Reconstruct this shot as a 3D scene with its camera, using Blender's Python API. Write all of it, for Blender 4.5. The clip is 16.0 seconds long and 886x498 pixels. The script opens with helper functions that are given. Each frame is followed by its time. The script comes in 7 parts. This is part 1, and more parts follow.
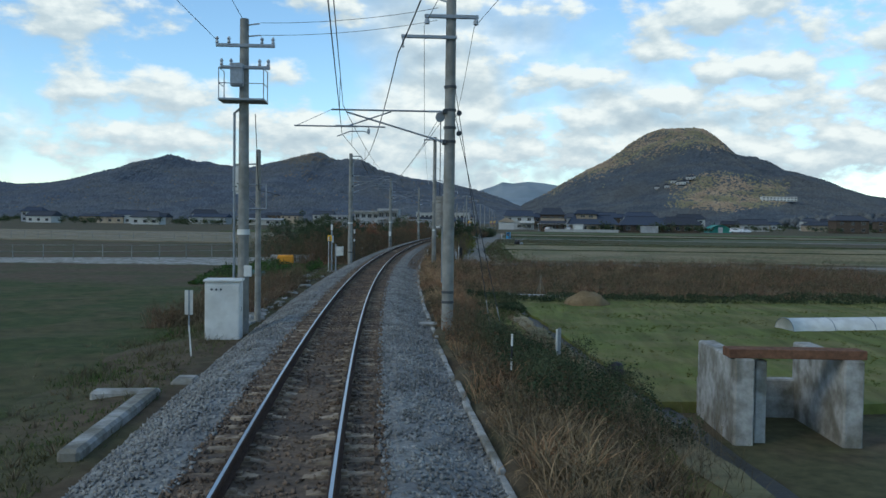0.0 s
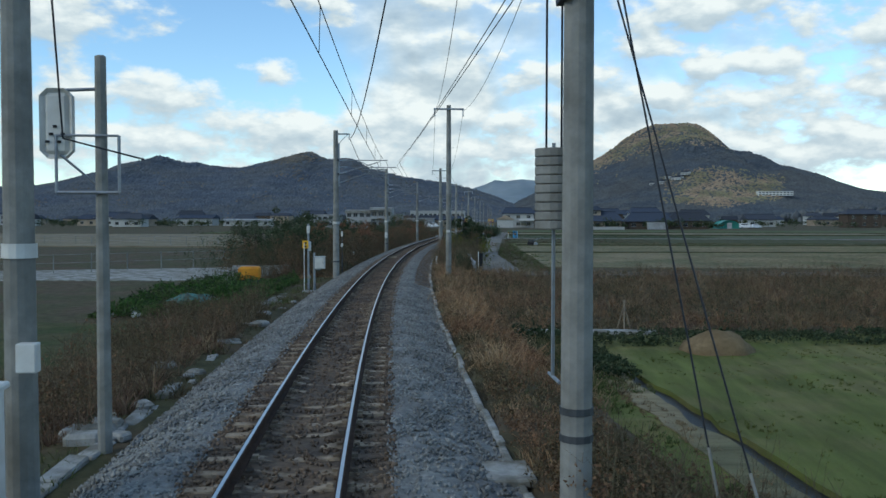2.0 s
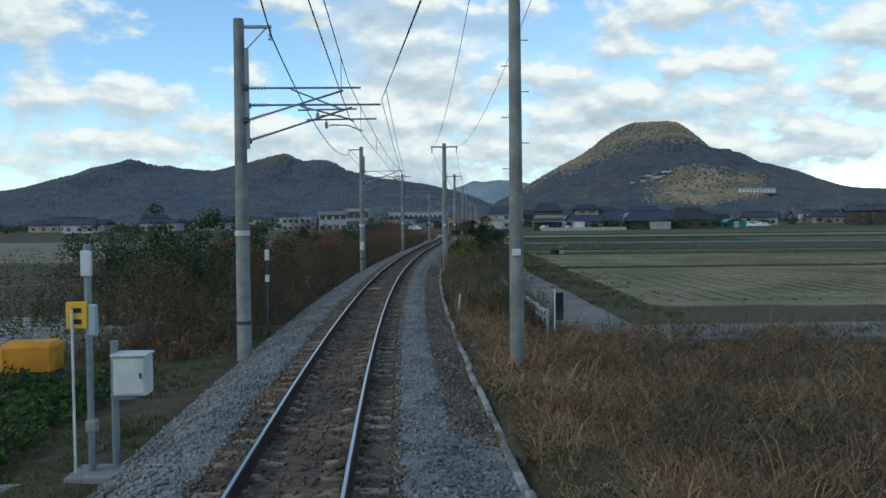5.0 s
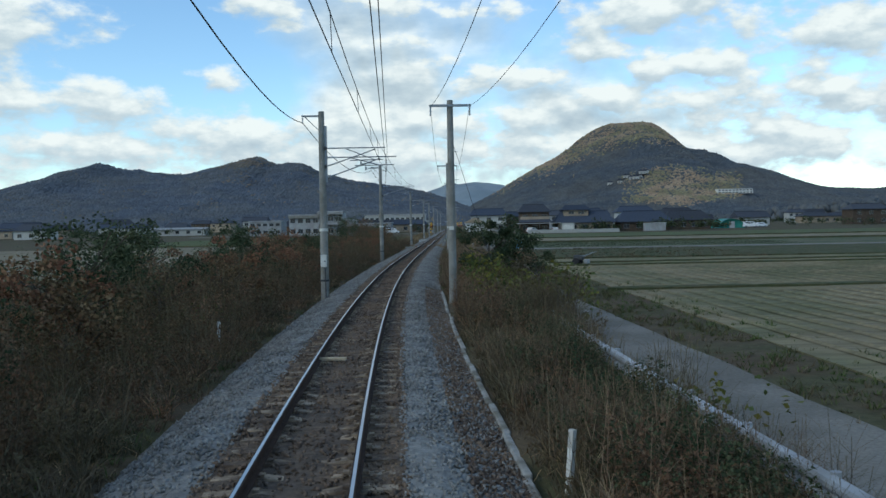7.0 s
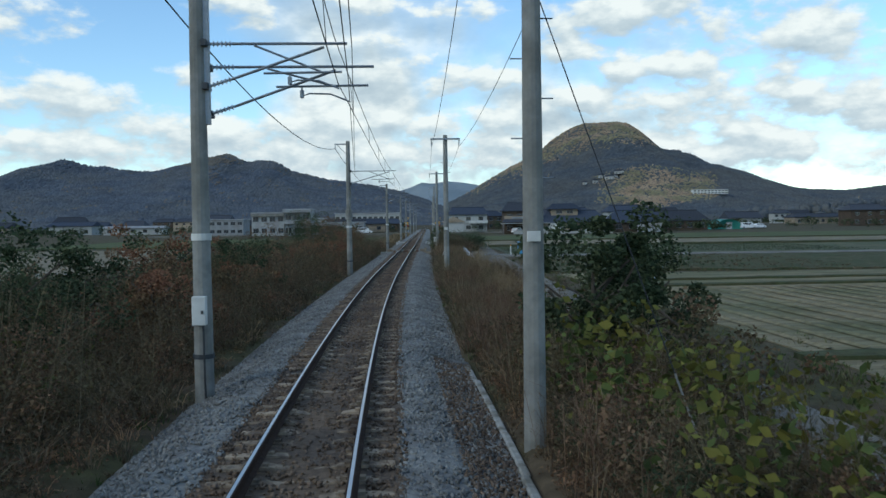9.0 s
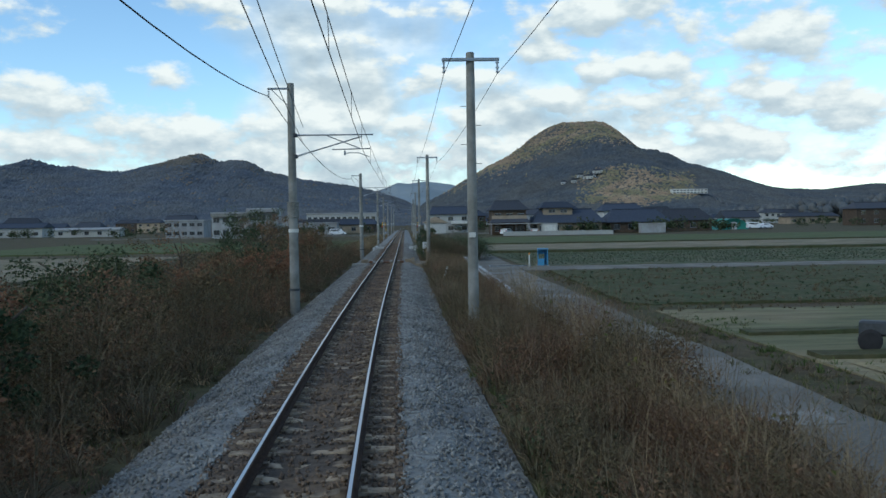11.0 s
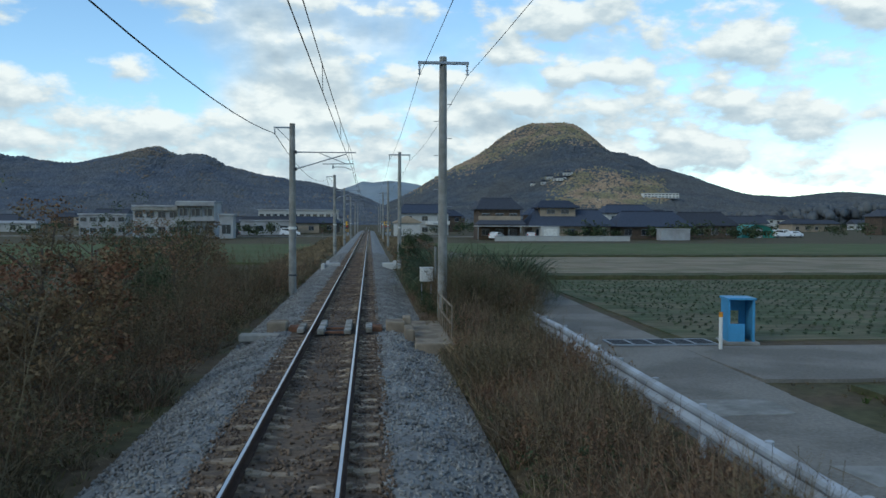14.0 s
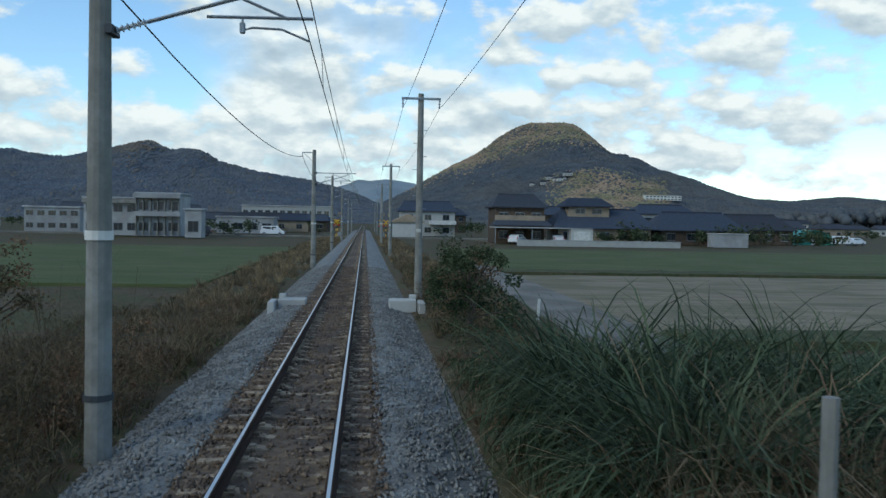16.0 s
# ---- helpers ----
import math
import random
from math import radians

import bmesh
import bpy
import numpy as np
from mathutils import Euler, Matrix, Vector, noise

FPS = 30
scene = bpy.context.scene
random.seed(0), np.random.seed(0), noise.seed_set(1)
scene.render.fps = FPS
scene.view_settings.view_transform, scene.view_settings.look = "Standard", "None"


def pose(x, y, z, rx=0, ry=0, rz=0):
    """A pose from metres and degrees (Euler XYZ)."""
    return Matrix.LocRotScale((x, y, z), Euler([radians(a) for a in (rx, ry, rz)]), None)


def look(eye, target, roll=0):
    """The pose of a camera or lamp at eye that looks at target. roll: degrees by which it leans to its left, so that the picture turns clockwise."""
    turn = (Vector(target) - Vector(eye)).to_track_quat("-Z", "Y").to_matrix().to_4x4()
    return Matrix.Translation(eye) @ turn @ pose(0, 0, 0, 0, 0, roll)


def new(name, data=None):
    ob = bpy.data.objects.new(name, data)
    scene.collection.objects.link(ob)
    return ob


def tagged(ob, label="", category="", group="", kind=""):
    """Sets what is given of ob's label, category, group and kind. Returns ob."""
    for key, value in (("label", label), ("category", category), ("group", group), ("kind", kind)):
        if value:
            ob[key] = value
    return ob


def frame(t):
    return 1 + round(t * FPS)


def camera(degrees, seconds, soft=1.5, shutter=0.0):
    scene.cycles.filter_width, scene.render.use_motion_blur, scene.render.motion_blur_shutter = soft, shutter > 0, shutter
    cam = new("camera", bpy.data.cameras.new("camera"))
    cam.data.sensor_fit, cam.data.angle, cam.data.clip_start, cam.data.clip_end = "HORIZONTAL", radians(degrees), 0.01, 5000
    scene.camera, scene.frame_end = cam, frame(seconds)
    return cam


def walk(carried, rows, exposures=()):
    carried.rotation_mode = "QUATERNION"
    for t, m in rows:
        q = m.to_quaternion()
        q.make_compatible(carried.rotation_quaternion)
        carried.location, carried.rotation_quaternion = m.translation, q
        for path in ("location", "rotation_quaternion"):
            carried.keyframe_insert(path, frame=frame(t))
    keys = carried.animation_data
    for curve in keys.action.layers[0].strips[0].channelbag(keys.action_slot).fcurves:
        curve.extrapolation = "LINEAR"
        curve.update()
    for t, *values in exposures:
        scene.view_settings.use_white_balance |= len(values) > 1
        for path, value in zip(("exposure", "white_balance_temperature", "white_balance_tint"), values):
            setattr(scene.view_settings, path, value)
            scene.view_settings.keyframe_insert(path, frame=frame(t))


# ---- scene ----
cam = camera(55.0, 16.0, shutter=0.06)

# ---- track plan: metres along the line -> plan ----
# curvature of the line in millionths per metre, at places along it
BENDS = [(-10, 1535), (5, 1549), (20, 1562), (35, 1565), (50, 1551), (65, 1538), (80, 1524), (95, 1404), (110, 1055), (125, 511), (140, 28), (155, 0)]
_s = np.arange(-80.0, 700.0, 1.0)
_k = np.interp(_s, [a for a, b in BENDS], [b * 1e-6 for a, b in BENDS])
_psi = np.cumsum(_k[::-1])[::-1] - _k / 2
_mid = (_psi[1:] + _psi[:-1]) / 2
_x = np.r_[0, np.cumsum(-np.sin(_mid))]
_y = np.r_[0, np.cumsum(np.cos(_mid))]
_x, _y = _x - _x[-1], _y - _y[-1] + _s[-1]


def heading(s):
    """Degrees by which the line heads to the left of +y, s metres along it."""
    return math.degrees(np.interp(s, _s, _psi))


def on_line(s, u=0.0, z=0.0):
    """The place s metres along the line, u to the right of its middle, z over the rail tops."""
    a = np.interp(s, _s, _psi)
    return Vector((np.interp(s, _s, _x) + u * math.cos(a), np.interp(s, _s, _y) + u * math.sin(a), z))


# seconds, metres along the line, to the right of it, up, and yaw to the line, pitch, roll
RIDE = [
    (0.0, -0.00, 0.84, 2.609, -5.76, -1.91, -0.73),
    (0.5, 3.62, 0.88, 2.585, -5.16, -1.63, -0.81),
    (1.0, 7.41, 0.88, 2.583, -4.86, -1.65, -0.79),
    (1.5, 11.15, 0.86, 2.600, -5.02, -1.93, -0.37),
    (2.0, 14.93, 0.91, 2.553, -4.94, -2.00, -0.06),
    (2.5, 18.93, 0.91, 2.598, -4.77, -2.05, 0.45),
    (3.0, 23.21, 0.90, 2.645, -4.66, -2.10, 0.32),
    (3.5, 27.62, 0.89, 2.637, -4.71, -2.14, 0.56),
    (4.0, 32.12, 0.94, 2.606, -4.48, -1.96, 0.65),
    (6.5, 53.63, 0.98, 2.585, -4.17, -1.85, 0.87),
    (7.0, 58.27, 0.94, 2.551, -4.22, -1.75, 1.07),
    (7.5, 63.09, 0.97, 2.549, -4.15, -1.73, 1.08),
    (8.0, 68.09, 0.97, 2.551, -4.19, -1.75, 1.13),
    (8.5, 73.22, 0.94, 2.567, -4.26, -1.69, 1.02),
    (9.0, 78.29, 0.94, 2.559, -4.30, -1.81, 0.80),
    (11.5, 105.20, 0.94, 2.584, -4.21, -1.81, 1.01),
    (12.0, 110.96, 0.92, 2.605, -4.34, -1.81, 0.99),
    (12.5, 117.07, 0.91, 2.590, -4.46, -1.79, 0.94),
    (13.0, 123.41, 0.89, 2.592, -4.56, -1.83, 0.94),
    (13.5, 130.02, 0.84, 2.581, -4.78, -1.71, 0.41),
    (14.0, 136.66, 0.87, 2.637, -4.96, -1.80, -0.20),
    (14.5, 143.33, 0.88, 2.645, -5.19, -1.79, -0.49),
    (15.0, 149.95, 0.85, 2.617, -5.47, -1.71, -0.79),
    (15.5, 156.50, 0.92, 2.671, -5.42, -1.80, -1.04),
    (16.0, 163.29, 0.87, 2.608, -5.25, -1.82, -1.03),
]
walk(cam, [(t, pose(*on_line(s, u, z), 90 + pitch, roll, heading(s) + yaw)) for t, s, u, z, yaw, pitch, roll in RIDE], [(0.0, 0.0, 5970, 0)])

# ---- sky, sun ----
SUN_AZ, SUN_EL = radians(-125), radians(30)  # from +y towards +x
sun_data = bpy.data.lights.new("sun", "SUN")
sun_data.energy, sun_data.angle, sun_data.color = 0.85, radians(16), (1.0, 0.88, 0.71)
sun = new("sun", sun_data)
_sd = Vector((math.sin(SUN_AZ) * math.cos(SUN_EL), math.cos(SUN_AZ) * math.cos(SUN_EL), math.sin(SUN_EL)))
sun.matrix_world = look(_sd * 50, (0, 0, 0))


def cloud_group():
    """Clouds as soft heaps: middle and half sizes in degrees of azimuth and height."""
    heaps = [
        (13.2, 13.2, 5.5, 2.0), (16.0, 14.3, 2.6, 1.2), (12.8, 9.8, 1.9, 1.3), (16.2, 9.9, 2.6, 1.1), (4.1, 13.7, 2.0, 0.75),
        (-1.8, 10.0, 2.8, 1.15), (0.9, 9.3, 2.2, 1.0), (5.0, 9.4, 2.5, 1.2), (-4.4, 12.1, 2.0, 1.0), (-2.6, 14.2, 3.2, 0.9),
        (-11.9, 13.8, 2.4, 1.1), (-6.8, 14.6, 3.5, 0.7), (-17.6, 6.1, 4.0, 1.2), (-13.2, 6.1, 3.2, 1.3), (-9.2, 6.4, 2.8, 1.2),
        (-5.9, 6.8, 2.4, 1.1), (-2.6, 7.0, 2.4, 1.3), (0.9, 6.6, 2.8, 1.0), (4.6, 6.8, 3.2, 0.9), (7.7, 7.4, 1.8, 0.9),
        (-6.0, 4.7, 22.0, 2.0), (10.2, 8.0, 2.4, 1.1), (15.8, 7.8, 4.6, 1.1), (19.0, 6.3, 3.4, 1.6), (24.0, 11.0, 5.0, 2.4),
        (26.0, 7.0, 6.0, 1.6), (-24.0, 8.0, 5.0, 1.5), (-28.0, 12.5, 4.0, 1.6), (32.0, 13.0, 4.0, 2.2), (-23.0, 5.0, 8.0, 1.4),
        (14.0, 4.4, 17.0, 2.1), (21.0, 5.4, 6.0, 2.2), (23.5, 7.8, 4.0, 1.3), (17.5, 6.4, 3.0, 1.2), (9.4, 11.3, 2.2, 1.2), (-15.0, 9.6, 1.6, 0.7),
    ]
    g = bpy.data.node_groups.new("cloud_heaps", "ShaderNodeTree")
    g.interface.new_socket("Vector", in_out="INPUT", socket_type="NodeSocketVector")
    g.interface.new_socket("Density", in_out="OUTPUT", socket_type="NodeSocketFloat")
    N, L = g.nodes, g.links
    gi, go = N.new("NodeGroupInput"), N.new("NodeGroupOutput")
    last = None
    for az, el, w, h in heaps:
        a = N.new("ShaderNodeVectorMath")
        a.operation = "SUBTRACT"
        a.inputs[1].default_value = (az, el, 0)
        L.new(gi.outputs[0], a.inputs[0])
        b = N.new("ShaderNodeVectorMath")
        b.operation = "MULTIPLY"
        b.inputs[1].default_value = (0.62 / w, 0.60 / h, 0)
        L.new(a.outputs[0], b.inputs[0])
        c = N.new("ShaderNodeVectorMath")
        c.operation = "LENGTH"
        L.new(b.outputs[0], c.inputs[0])
        if last is None:
            last = c.outputs["Value"]
        else:
            m = N.new("ShaderNodeMath")
            m.operation = "SMOOTH_MIN"
            m.inputs[2].default_value = 0.25
            L.new(last, m.inputs[0])
            L.new(c.outputs["Value"], m.inputs[1])
            last = m.outputs[0]
    n1 = N.new("ShaderNodeTexNoise")
    n1.inputs["Scale"].default_value, n1.inputs["Detail"].default_value, n1.inputs["Roughness"].default_value = 0.3, 8, 0.55
    st = N.new("ShaderNodeVectorMath")
    st.operation = "MULTIPLY"
    st.inputs[1].default_value = (1, 1.9, 1)
    L.new(gi.outputs[0], st.inputs[0])
    L.new(st.outputs[0], n1.inputs["Vector"])
    r = N.new("ShaderNodeMath")
    r.operation = "MULTIPLY_ADD"
    r.inputs[1].default_value, r.inputs[2].default_value = 2.6, -1.5
    L.new(n1.outputs[0], r.inputs[0])
    d = N.new("ShaderNodeMath")
    d.operation = "SUBTRACT"
    L.new(r.outputs[0], d.inputs[0])
    L.new(last, d.inputs[1])
    e = N.new("ShaderNodeMath")
    e.operation = "ADD"
    e.inputs[1].default_value = 1.0
    L.new(d.outputs[0], e.inputs[0])
    L.new(e.outputs[0], go.inputs[0])
    return g


def make_world():
    world = bpy.data.worlds.new("world")
    scene.world = world
    world.use_nodes = True
    nt = world.node_tree
    N, L = nt.nodes, nt.links
    N.clear()
    out = N.new("ShaderNodeOutputWorld")
    sky = N.new("ShaderNodeTexSky")
    sky.sky_type, sky.sun_disc, sky.sun_elevation, sky.sun_rotation = "NISHITA", False, SUN_EL, SUN_AZ
    sky.air_density, sky.dust_density, sky.ozone_density = 1.0, 0.1, 3.0
    bg = N.new("ShaderNodeBackground")
    bg.inputs["Strength"].default_value = 0.185
    L.new(sky.outputs[0], bg.inputs[0])
    tc = N.new("ShaderNodeTexCoord")
    xyz = N.new("ShaderNodeSeparateXYZ")
    L.new(tc.outputs["Generated"], xyz.inputs[0])

    def math_node(op, a, b=None, c=None):
        m = N.new("ShaderNodeMath")
        m.operation = op
        for i, v in enumerate((a, b, c)):
            if v is None:
                continue
            if isinstance(v, (int, float)):
                m.inputs[i].default_value = v
            else:
                L.new(v, m.inputs[i])
        return m.outputs[0]

    az = math_node("MULTIPLY", math_node("ARCTAN2", xyz.outputs[0], xyz.outputs[1]), 57.2958)
    el = math_node("MULTIPLY", math_node("ARCSINE", xyz.outputs[2]), 57.2958)
    cmb = N.new("ShaderNodeCombineXYZ")
    L.new(az, cmb.inputs[0])
    L.new(el, cmb.inputs[1])
    up = N.new("ShaderNodeVectorMath")
    up.operation = "ADD"
    up.inputs[1].default_value = (0.25, 0.75, 0)
    L.new(cmb.outputs[0], up.inputs[0])
    group = cloud_group()
    g1, g2 = N.new("ShaderNodeGroup"), N.new("ShaderNodeGroup")
    g1.node_tree = g2.node_tree = group
    L.new(cmb.outputs[0], g1.inputs[0])
    L.new(up.outputs[0], g2.inputs[0])
    # high clouds all round, over the view
    hn = N.new("ShaderNodeTexNoise")
    hn.inputs["Scale"].default_value, hn.inputs["Detail"].default_value = 3.2, 6
    L.new(tc.outputs["Generated"], hn.inputs["Vector"])
    high = math_node("MULTIPLY", math_node("MULTIPLY_ADD", hn.outputs[0], 6.0, -3.25), math_node("MULTIPLY_ADD", el, 0.1, -1.7))
    dens = math_node("MAXIMUM", g1.outputs[0], math_node("MINIMUM", high, 1.0))
    mr = N.new("ShaderNodeMapRange")
    mr.interpolation_type = "SMOOTHSTEP"
    mr.inputs["From Min"].default_value, mr.inputs["From Max"].default_value = -0.05, 0.55
    L.new(dens, mr.inputs["Value"])
    lit = math_node("MULTIPLY_ADD", math_node("SUBTRACT", g1.outputs[0], g2.outputs[0]), 0.62, 0.54)
    ramp = N.new("ShaderNodeValToRGB")
    ramp.color_ramp.elements[0].position, ramp.color_ramp.elements[0].color = 0.0, (0.46, 0.53, 0.60, 1)
    ramp.color_ramp.elements[1].position, ramp.color_ramp.elements[1].color = 0.85, (0.97, 0.95, 0.92, 1)
    mid = ramp.color_ramp.elements.new(0.45)
    mid.color = (0.64, 0.69, 0.73, 1)
    L.new(lit, ramp.inputs[0])
    bg2 = N.new("ShaderNodeBackground")
    bg2.inputs["Strength"].default_value = 0.98
    L.new(ramp.outputs[0], bg2.inputs[0])
    mix = N.new("ShaderNodeMixShader")
    L.new(mr.outputs[0], mix.inputs[0])
    L.new(bg.outputs[0], mix.inputs[1])
    L.new(bg2.outputs[0], mix.inputs[2])
    L.new(mix.outputs[0], out.inputs[0])


make_world()


# ---- materials ----
MATS = {}


def material(name, base, vary=0.25, scale=4.0, rough=0.85, metal=0.0, bump=0.0, bump_scale=40.0, second=None, second_scale=0.6, island=0.0, rand=0.0, spec=0.3, leaf=0.0, mottles=0.5, stretch=None):
    """A surface: a base colour, grain, and patches of a second colour. island, rand: brightness varied by mesh island or by object."""
    m = bpy.data.materials.new(name)
    m.use_nodes = True
    N, L = m.node_tree.nodes, m.node_tree.links
    b = N["Principled BSDF"]
    b.inputs["Roughness"].default_value, b.inputs["Metallic"].default_value = rough, metal
    b.inputs["Specular IOR Level"].default_value = spec if rough < 0.8 else spec * 0.25
    tc = N.new("ShaderNodeTexCoord")
    geo = N.new("ShaderNodeNewGeometry")
    n = N.new("ShaderNodeTexNoise")
    n.inputs["Scale"].default_value, n.inputs["Detail"].default_value, n.inputs["Roughness"].default_value = scale, 6, 0.65
    if stretch:
        sv = N.new("ShaderNodeVectorMath")
        sv.operation = "MULTIPLY"
        sv.inputs[1].default_value = stretch
        L.new(geo.outputs["Position"], sv.inputs[0])
        L.new(sv.outputs[0], n.inputs["Vector"])
    else:
        L.new(geo.outputs["Position"], n.inputs["Vector"])
    mr = N.new("ShaderNodeMapRange")
    mr.inputs["From Min"].default_value, mr.inputs["From Max"].default_value = 0.25, 0.75
    mr.inputs["To Min"].default_value, mr.inputs["To Max"].default_value = 1 - vary, 1 + vary
    L.new(n.outputs[0], mr.inputs["Value"])
    col = None
    if second:
        n2 = N.new("ShaderNodeTexNoise")
        n2.inputs["Scale"].default_value, n2.inputs["Detail"].default_value = second_scale, 5
        L.new(geo.outputs["Position"], n2.inputs["Vector"])
        r2 = N.new("ShaderNodeMapRange")
        r2.interpolation_type = "SMOOTHSTEP"
        r2.inputs["From Min"].default_value, r2.inputs["From Max"].default_value = mottles - 0.1, mottles + 0.12
        L.new(n2.outputs[0], r2.inputs["Value"])
        mx = N.new("ShaderNodeMix")
        mx.data_type = "RGBA"
        mx.inputs["A"].default_value, mx.inputs["B"].default_value = (*base, 1), (*second, 1)
        L.new(r2.outputs[0], mx.inputs["Factor"])
        if island:
            # islands lean to either colour
            ad = N.new("ShaderNodeMath")
            ad.operation = "MULTIPLY_ADD"
            ad.use_clamp = True
            ad.inputs[1].default_value, ad.inputs[2].default_value = 0.9, -0.45
            L.new(geo.outputs["Random Per Island"], ad.inputs[0])
            ad2 = N.new("ShaderNodeMath")
            ad2.use_clamp = True
            L.new(ad.outputs[0], ad2.inputs[0])
            L.new(r2.outputs[0], ad2.inputs[1])
            L.new(ad2.outputs[0], mx.inputs["Factor"])
        col = mx.outputs["Result"]
    val = mr.outputs[0]
    for amount, source in ((island, geo.outputs["Random Per Island"]), (rand, None)):
        if amount:
            if source is None:
                oi = N.new("ShaderNodeObjectInfo")
                source = oi.outputs["Random"]
            k = N.new("ShaderNodeMath")
            k.operation = "MULTIPLY_ADD"
            k.inputs[1].default_value, k.inputs[2].default_value = 2 * amount, 1 - amount
            L.new(source, k.inputs[0])
            q = N.new("ShaderNodeMath")
            q.operation = "MULTIPLY"
            L.new(k.outputs[0], q.inputs[0])
            L.new(val, q.inputs[1])
            val = q.outputs[0]
    sc = N.new("ShaderNodeVectorMath")
    sc.operation = "SCALE"
    if col is None:
        sc.inputs[0].default_value = base
    else:
        L.new(col, sc.inputs[0])
    L.new(val, sc.inputs["Scale"])
    L.new(sc.outputs[0], b.inputs["Base Color"])
    if bump:
        nb = N.new("ShaderNodeTexNoise")
        nb.inputs["Scale"].default_value, nb.inputs["Detail"].default_value = bump_scale, 5
        L.new(geo.outputs["Position"], nb.inputs["Vector"])
        bp = N.new("ShaderNodeBump")
        bp.inputs["Strength"].default_value, bp.inputs["Distance"].default_value = bump, 0.02
        L.new(nb.outputs[0], bp.inputs["Height"])
        L.new(bp.outputs[0], b.inputs["Normal"])
    if leaf:
        tr = N.new("ShaderNodeBsdfTranslucent")
        L.new(sc.outputs[0], tr.inputs[0])
        ms = N.new("ShaderNodeMixShader")
        ms.inputs[0].default_value = leaf
        L.new(b.outputs[0], ms.inputs[1])
        L.new(tr.outputs[0], ms.inputs[2])
        L.new(ms.outputs[0], N["Material Output"].inputs[0])
    MATS[name] = m
    return m


SOIL = material("soil_and_dry_grass", (0.095, 0.072, 0.045), 0.45, 3.0, second=(0.075, 0.072, 0.036), second_scale=0.35, bump=0.6, bump_scale=18)
BALLAST = material("grey_ballast", (0.205, 0.206, 0.192), 0.45, 9.0, bump=0.9, bump_scale=24, second=(0.158, 0.156, 0.148), second_scale=1.3, rough=0.78)
BALLAST_RUSTY = material("rusty_ballast", (0.15, 0.112, 0.08), 0.45, 9.0, bump=0.9, bump_scale=24, second=(0.1, 0.082, 0.066), second_scale=0.8)
STONES = material("ballast_stones", (0.262, 0.262, 0.246), 0.25, 6.0, island=0.42, second=(0.182, 0.182, 0.172), second_scale=1.3, bump=0.3, rough=0.78)
STONES_RUSTY = material("rusty_ballast_stones", (0.2, 0.148, 0.105), 0.25, 6.0, island=0.38, second=(0.13, 0.1, 0.078), second_scale=0.8, bump=0.3)
RAIL_SIDE = material("rusty_steel", (0.055, 0.035, 0.026), 0.4, 12.0, rough=0.8, metal=0.2, bump=0.3)
RAIL_TOP = material("polished_rail_head", (0.5, 0.51, 0.53), 0.08, 3.0, rough=0.3, metal=1.0)
SLEEPER = material("worn_concrete_sleeper", (0.31, 0.25, 0.18), 0.35, 8.0, rand=0.22, bump=0.5, second=(0.11, 0.085, 0.065), second_scale=3.0)
CONCRETE = material("weathered_concrete", (0.265, 0.262, 0.24), 0.22, 5.0, bump=0.25, bump_scale=60, second=(0.195, 0.192, 0.172), second_scale=1.2)
KERB = material("stained_kerb_concrete", (0.34, 0.335, 0.31), 0.35, 6.0, bump=0.5, second=(0.18, 0.17, 0.14), second_scale=1.8)
BLOCK = material("tan_concrete_block", (0.27, 0.225, 0.165), 0.25, 6.0, bump=0.4, second=(0.17, 0.14, 0.105), second_scale=3)
STEEL = material("galvanised_steel", (0.27, 0.29, 0.31), 0.2, 12.0, rough=0.5, metal=0.6)
DARK_STEEL = material("dark_steel", (0.07, 0.075, 0.08), 0.25, 10.0, rough=0.6, metal=0.4)
WIRE = material("dark_wire", (0.028, 0.03, 0.034), 0.2, 5.0, rough=0.6, metal=0.3)
PORCELAIN = material("grey_porcelain", (0.38, 0.41, 0.44), 0.12, 9.0, rough=0.3)
WHITE = material("white_painted_steel", (0.62, 0.615, 0.575), 0.1, 3.0, rough=0.5, second=(0.53, 0.52, 0.48), second_scale=2.0)
BLACK = material("black_rubber", (0.02, 0.02, 0.022), 0.3, 8.0, rough=0.7)
YELLOW = material("yellow_paint", (0.75, 0.42, 0.03), 0.15, 5.0, rough=0.5)
ORANGE = material("orange_cover", (0.62, 0.27, 0.02), 0.15, 3.0, rough=0.6, second=(0.5, 0.2, 0.02), second_scale=2)
BLUE = material("blue_painted_steel", (0.07, 0.26, 0.46), 0.15, 4.0, rough=0.5)
RUST = material("rusted_plate", (0.16, 0.085, 0.052), 0.4, 9.0, bump=0.4, second=(0.13, 0.07, 0.045), second_scale=5)
ASPHALT = material("old_asphalt", (0.155, 0.145, 0.125), 0.3, 14.0, bump=0.35, bump_scale=70, second=(0.215, 0.202, 0.175), second_scale=0.5)
GUARD = material("guardrail_white", (0.38, 0.41, 0.44), 0.2, 3.0, rough=0.5, second=(0.24, 0.25, 0.255), second_scale=1.5)
GREEN_FIELD = material("mown_green_field", (0.115, 0.13, 0.036), 0.45, 2.0, second=(0.155, 0.145, 0.055), second_scale=0.6, bump=0.7, bump_scale=25, stretch=(0.9, 0.12, 1))
CROP_GREEN = material("young_crop_green", (0.085, 0.105, 0.042), 0.35, 2.2, second=(0.105, 0.115, 0.052), second_scale=0.2, bump=0.7, bump_scale=20, stretch=(0.1, 1.0, 1))
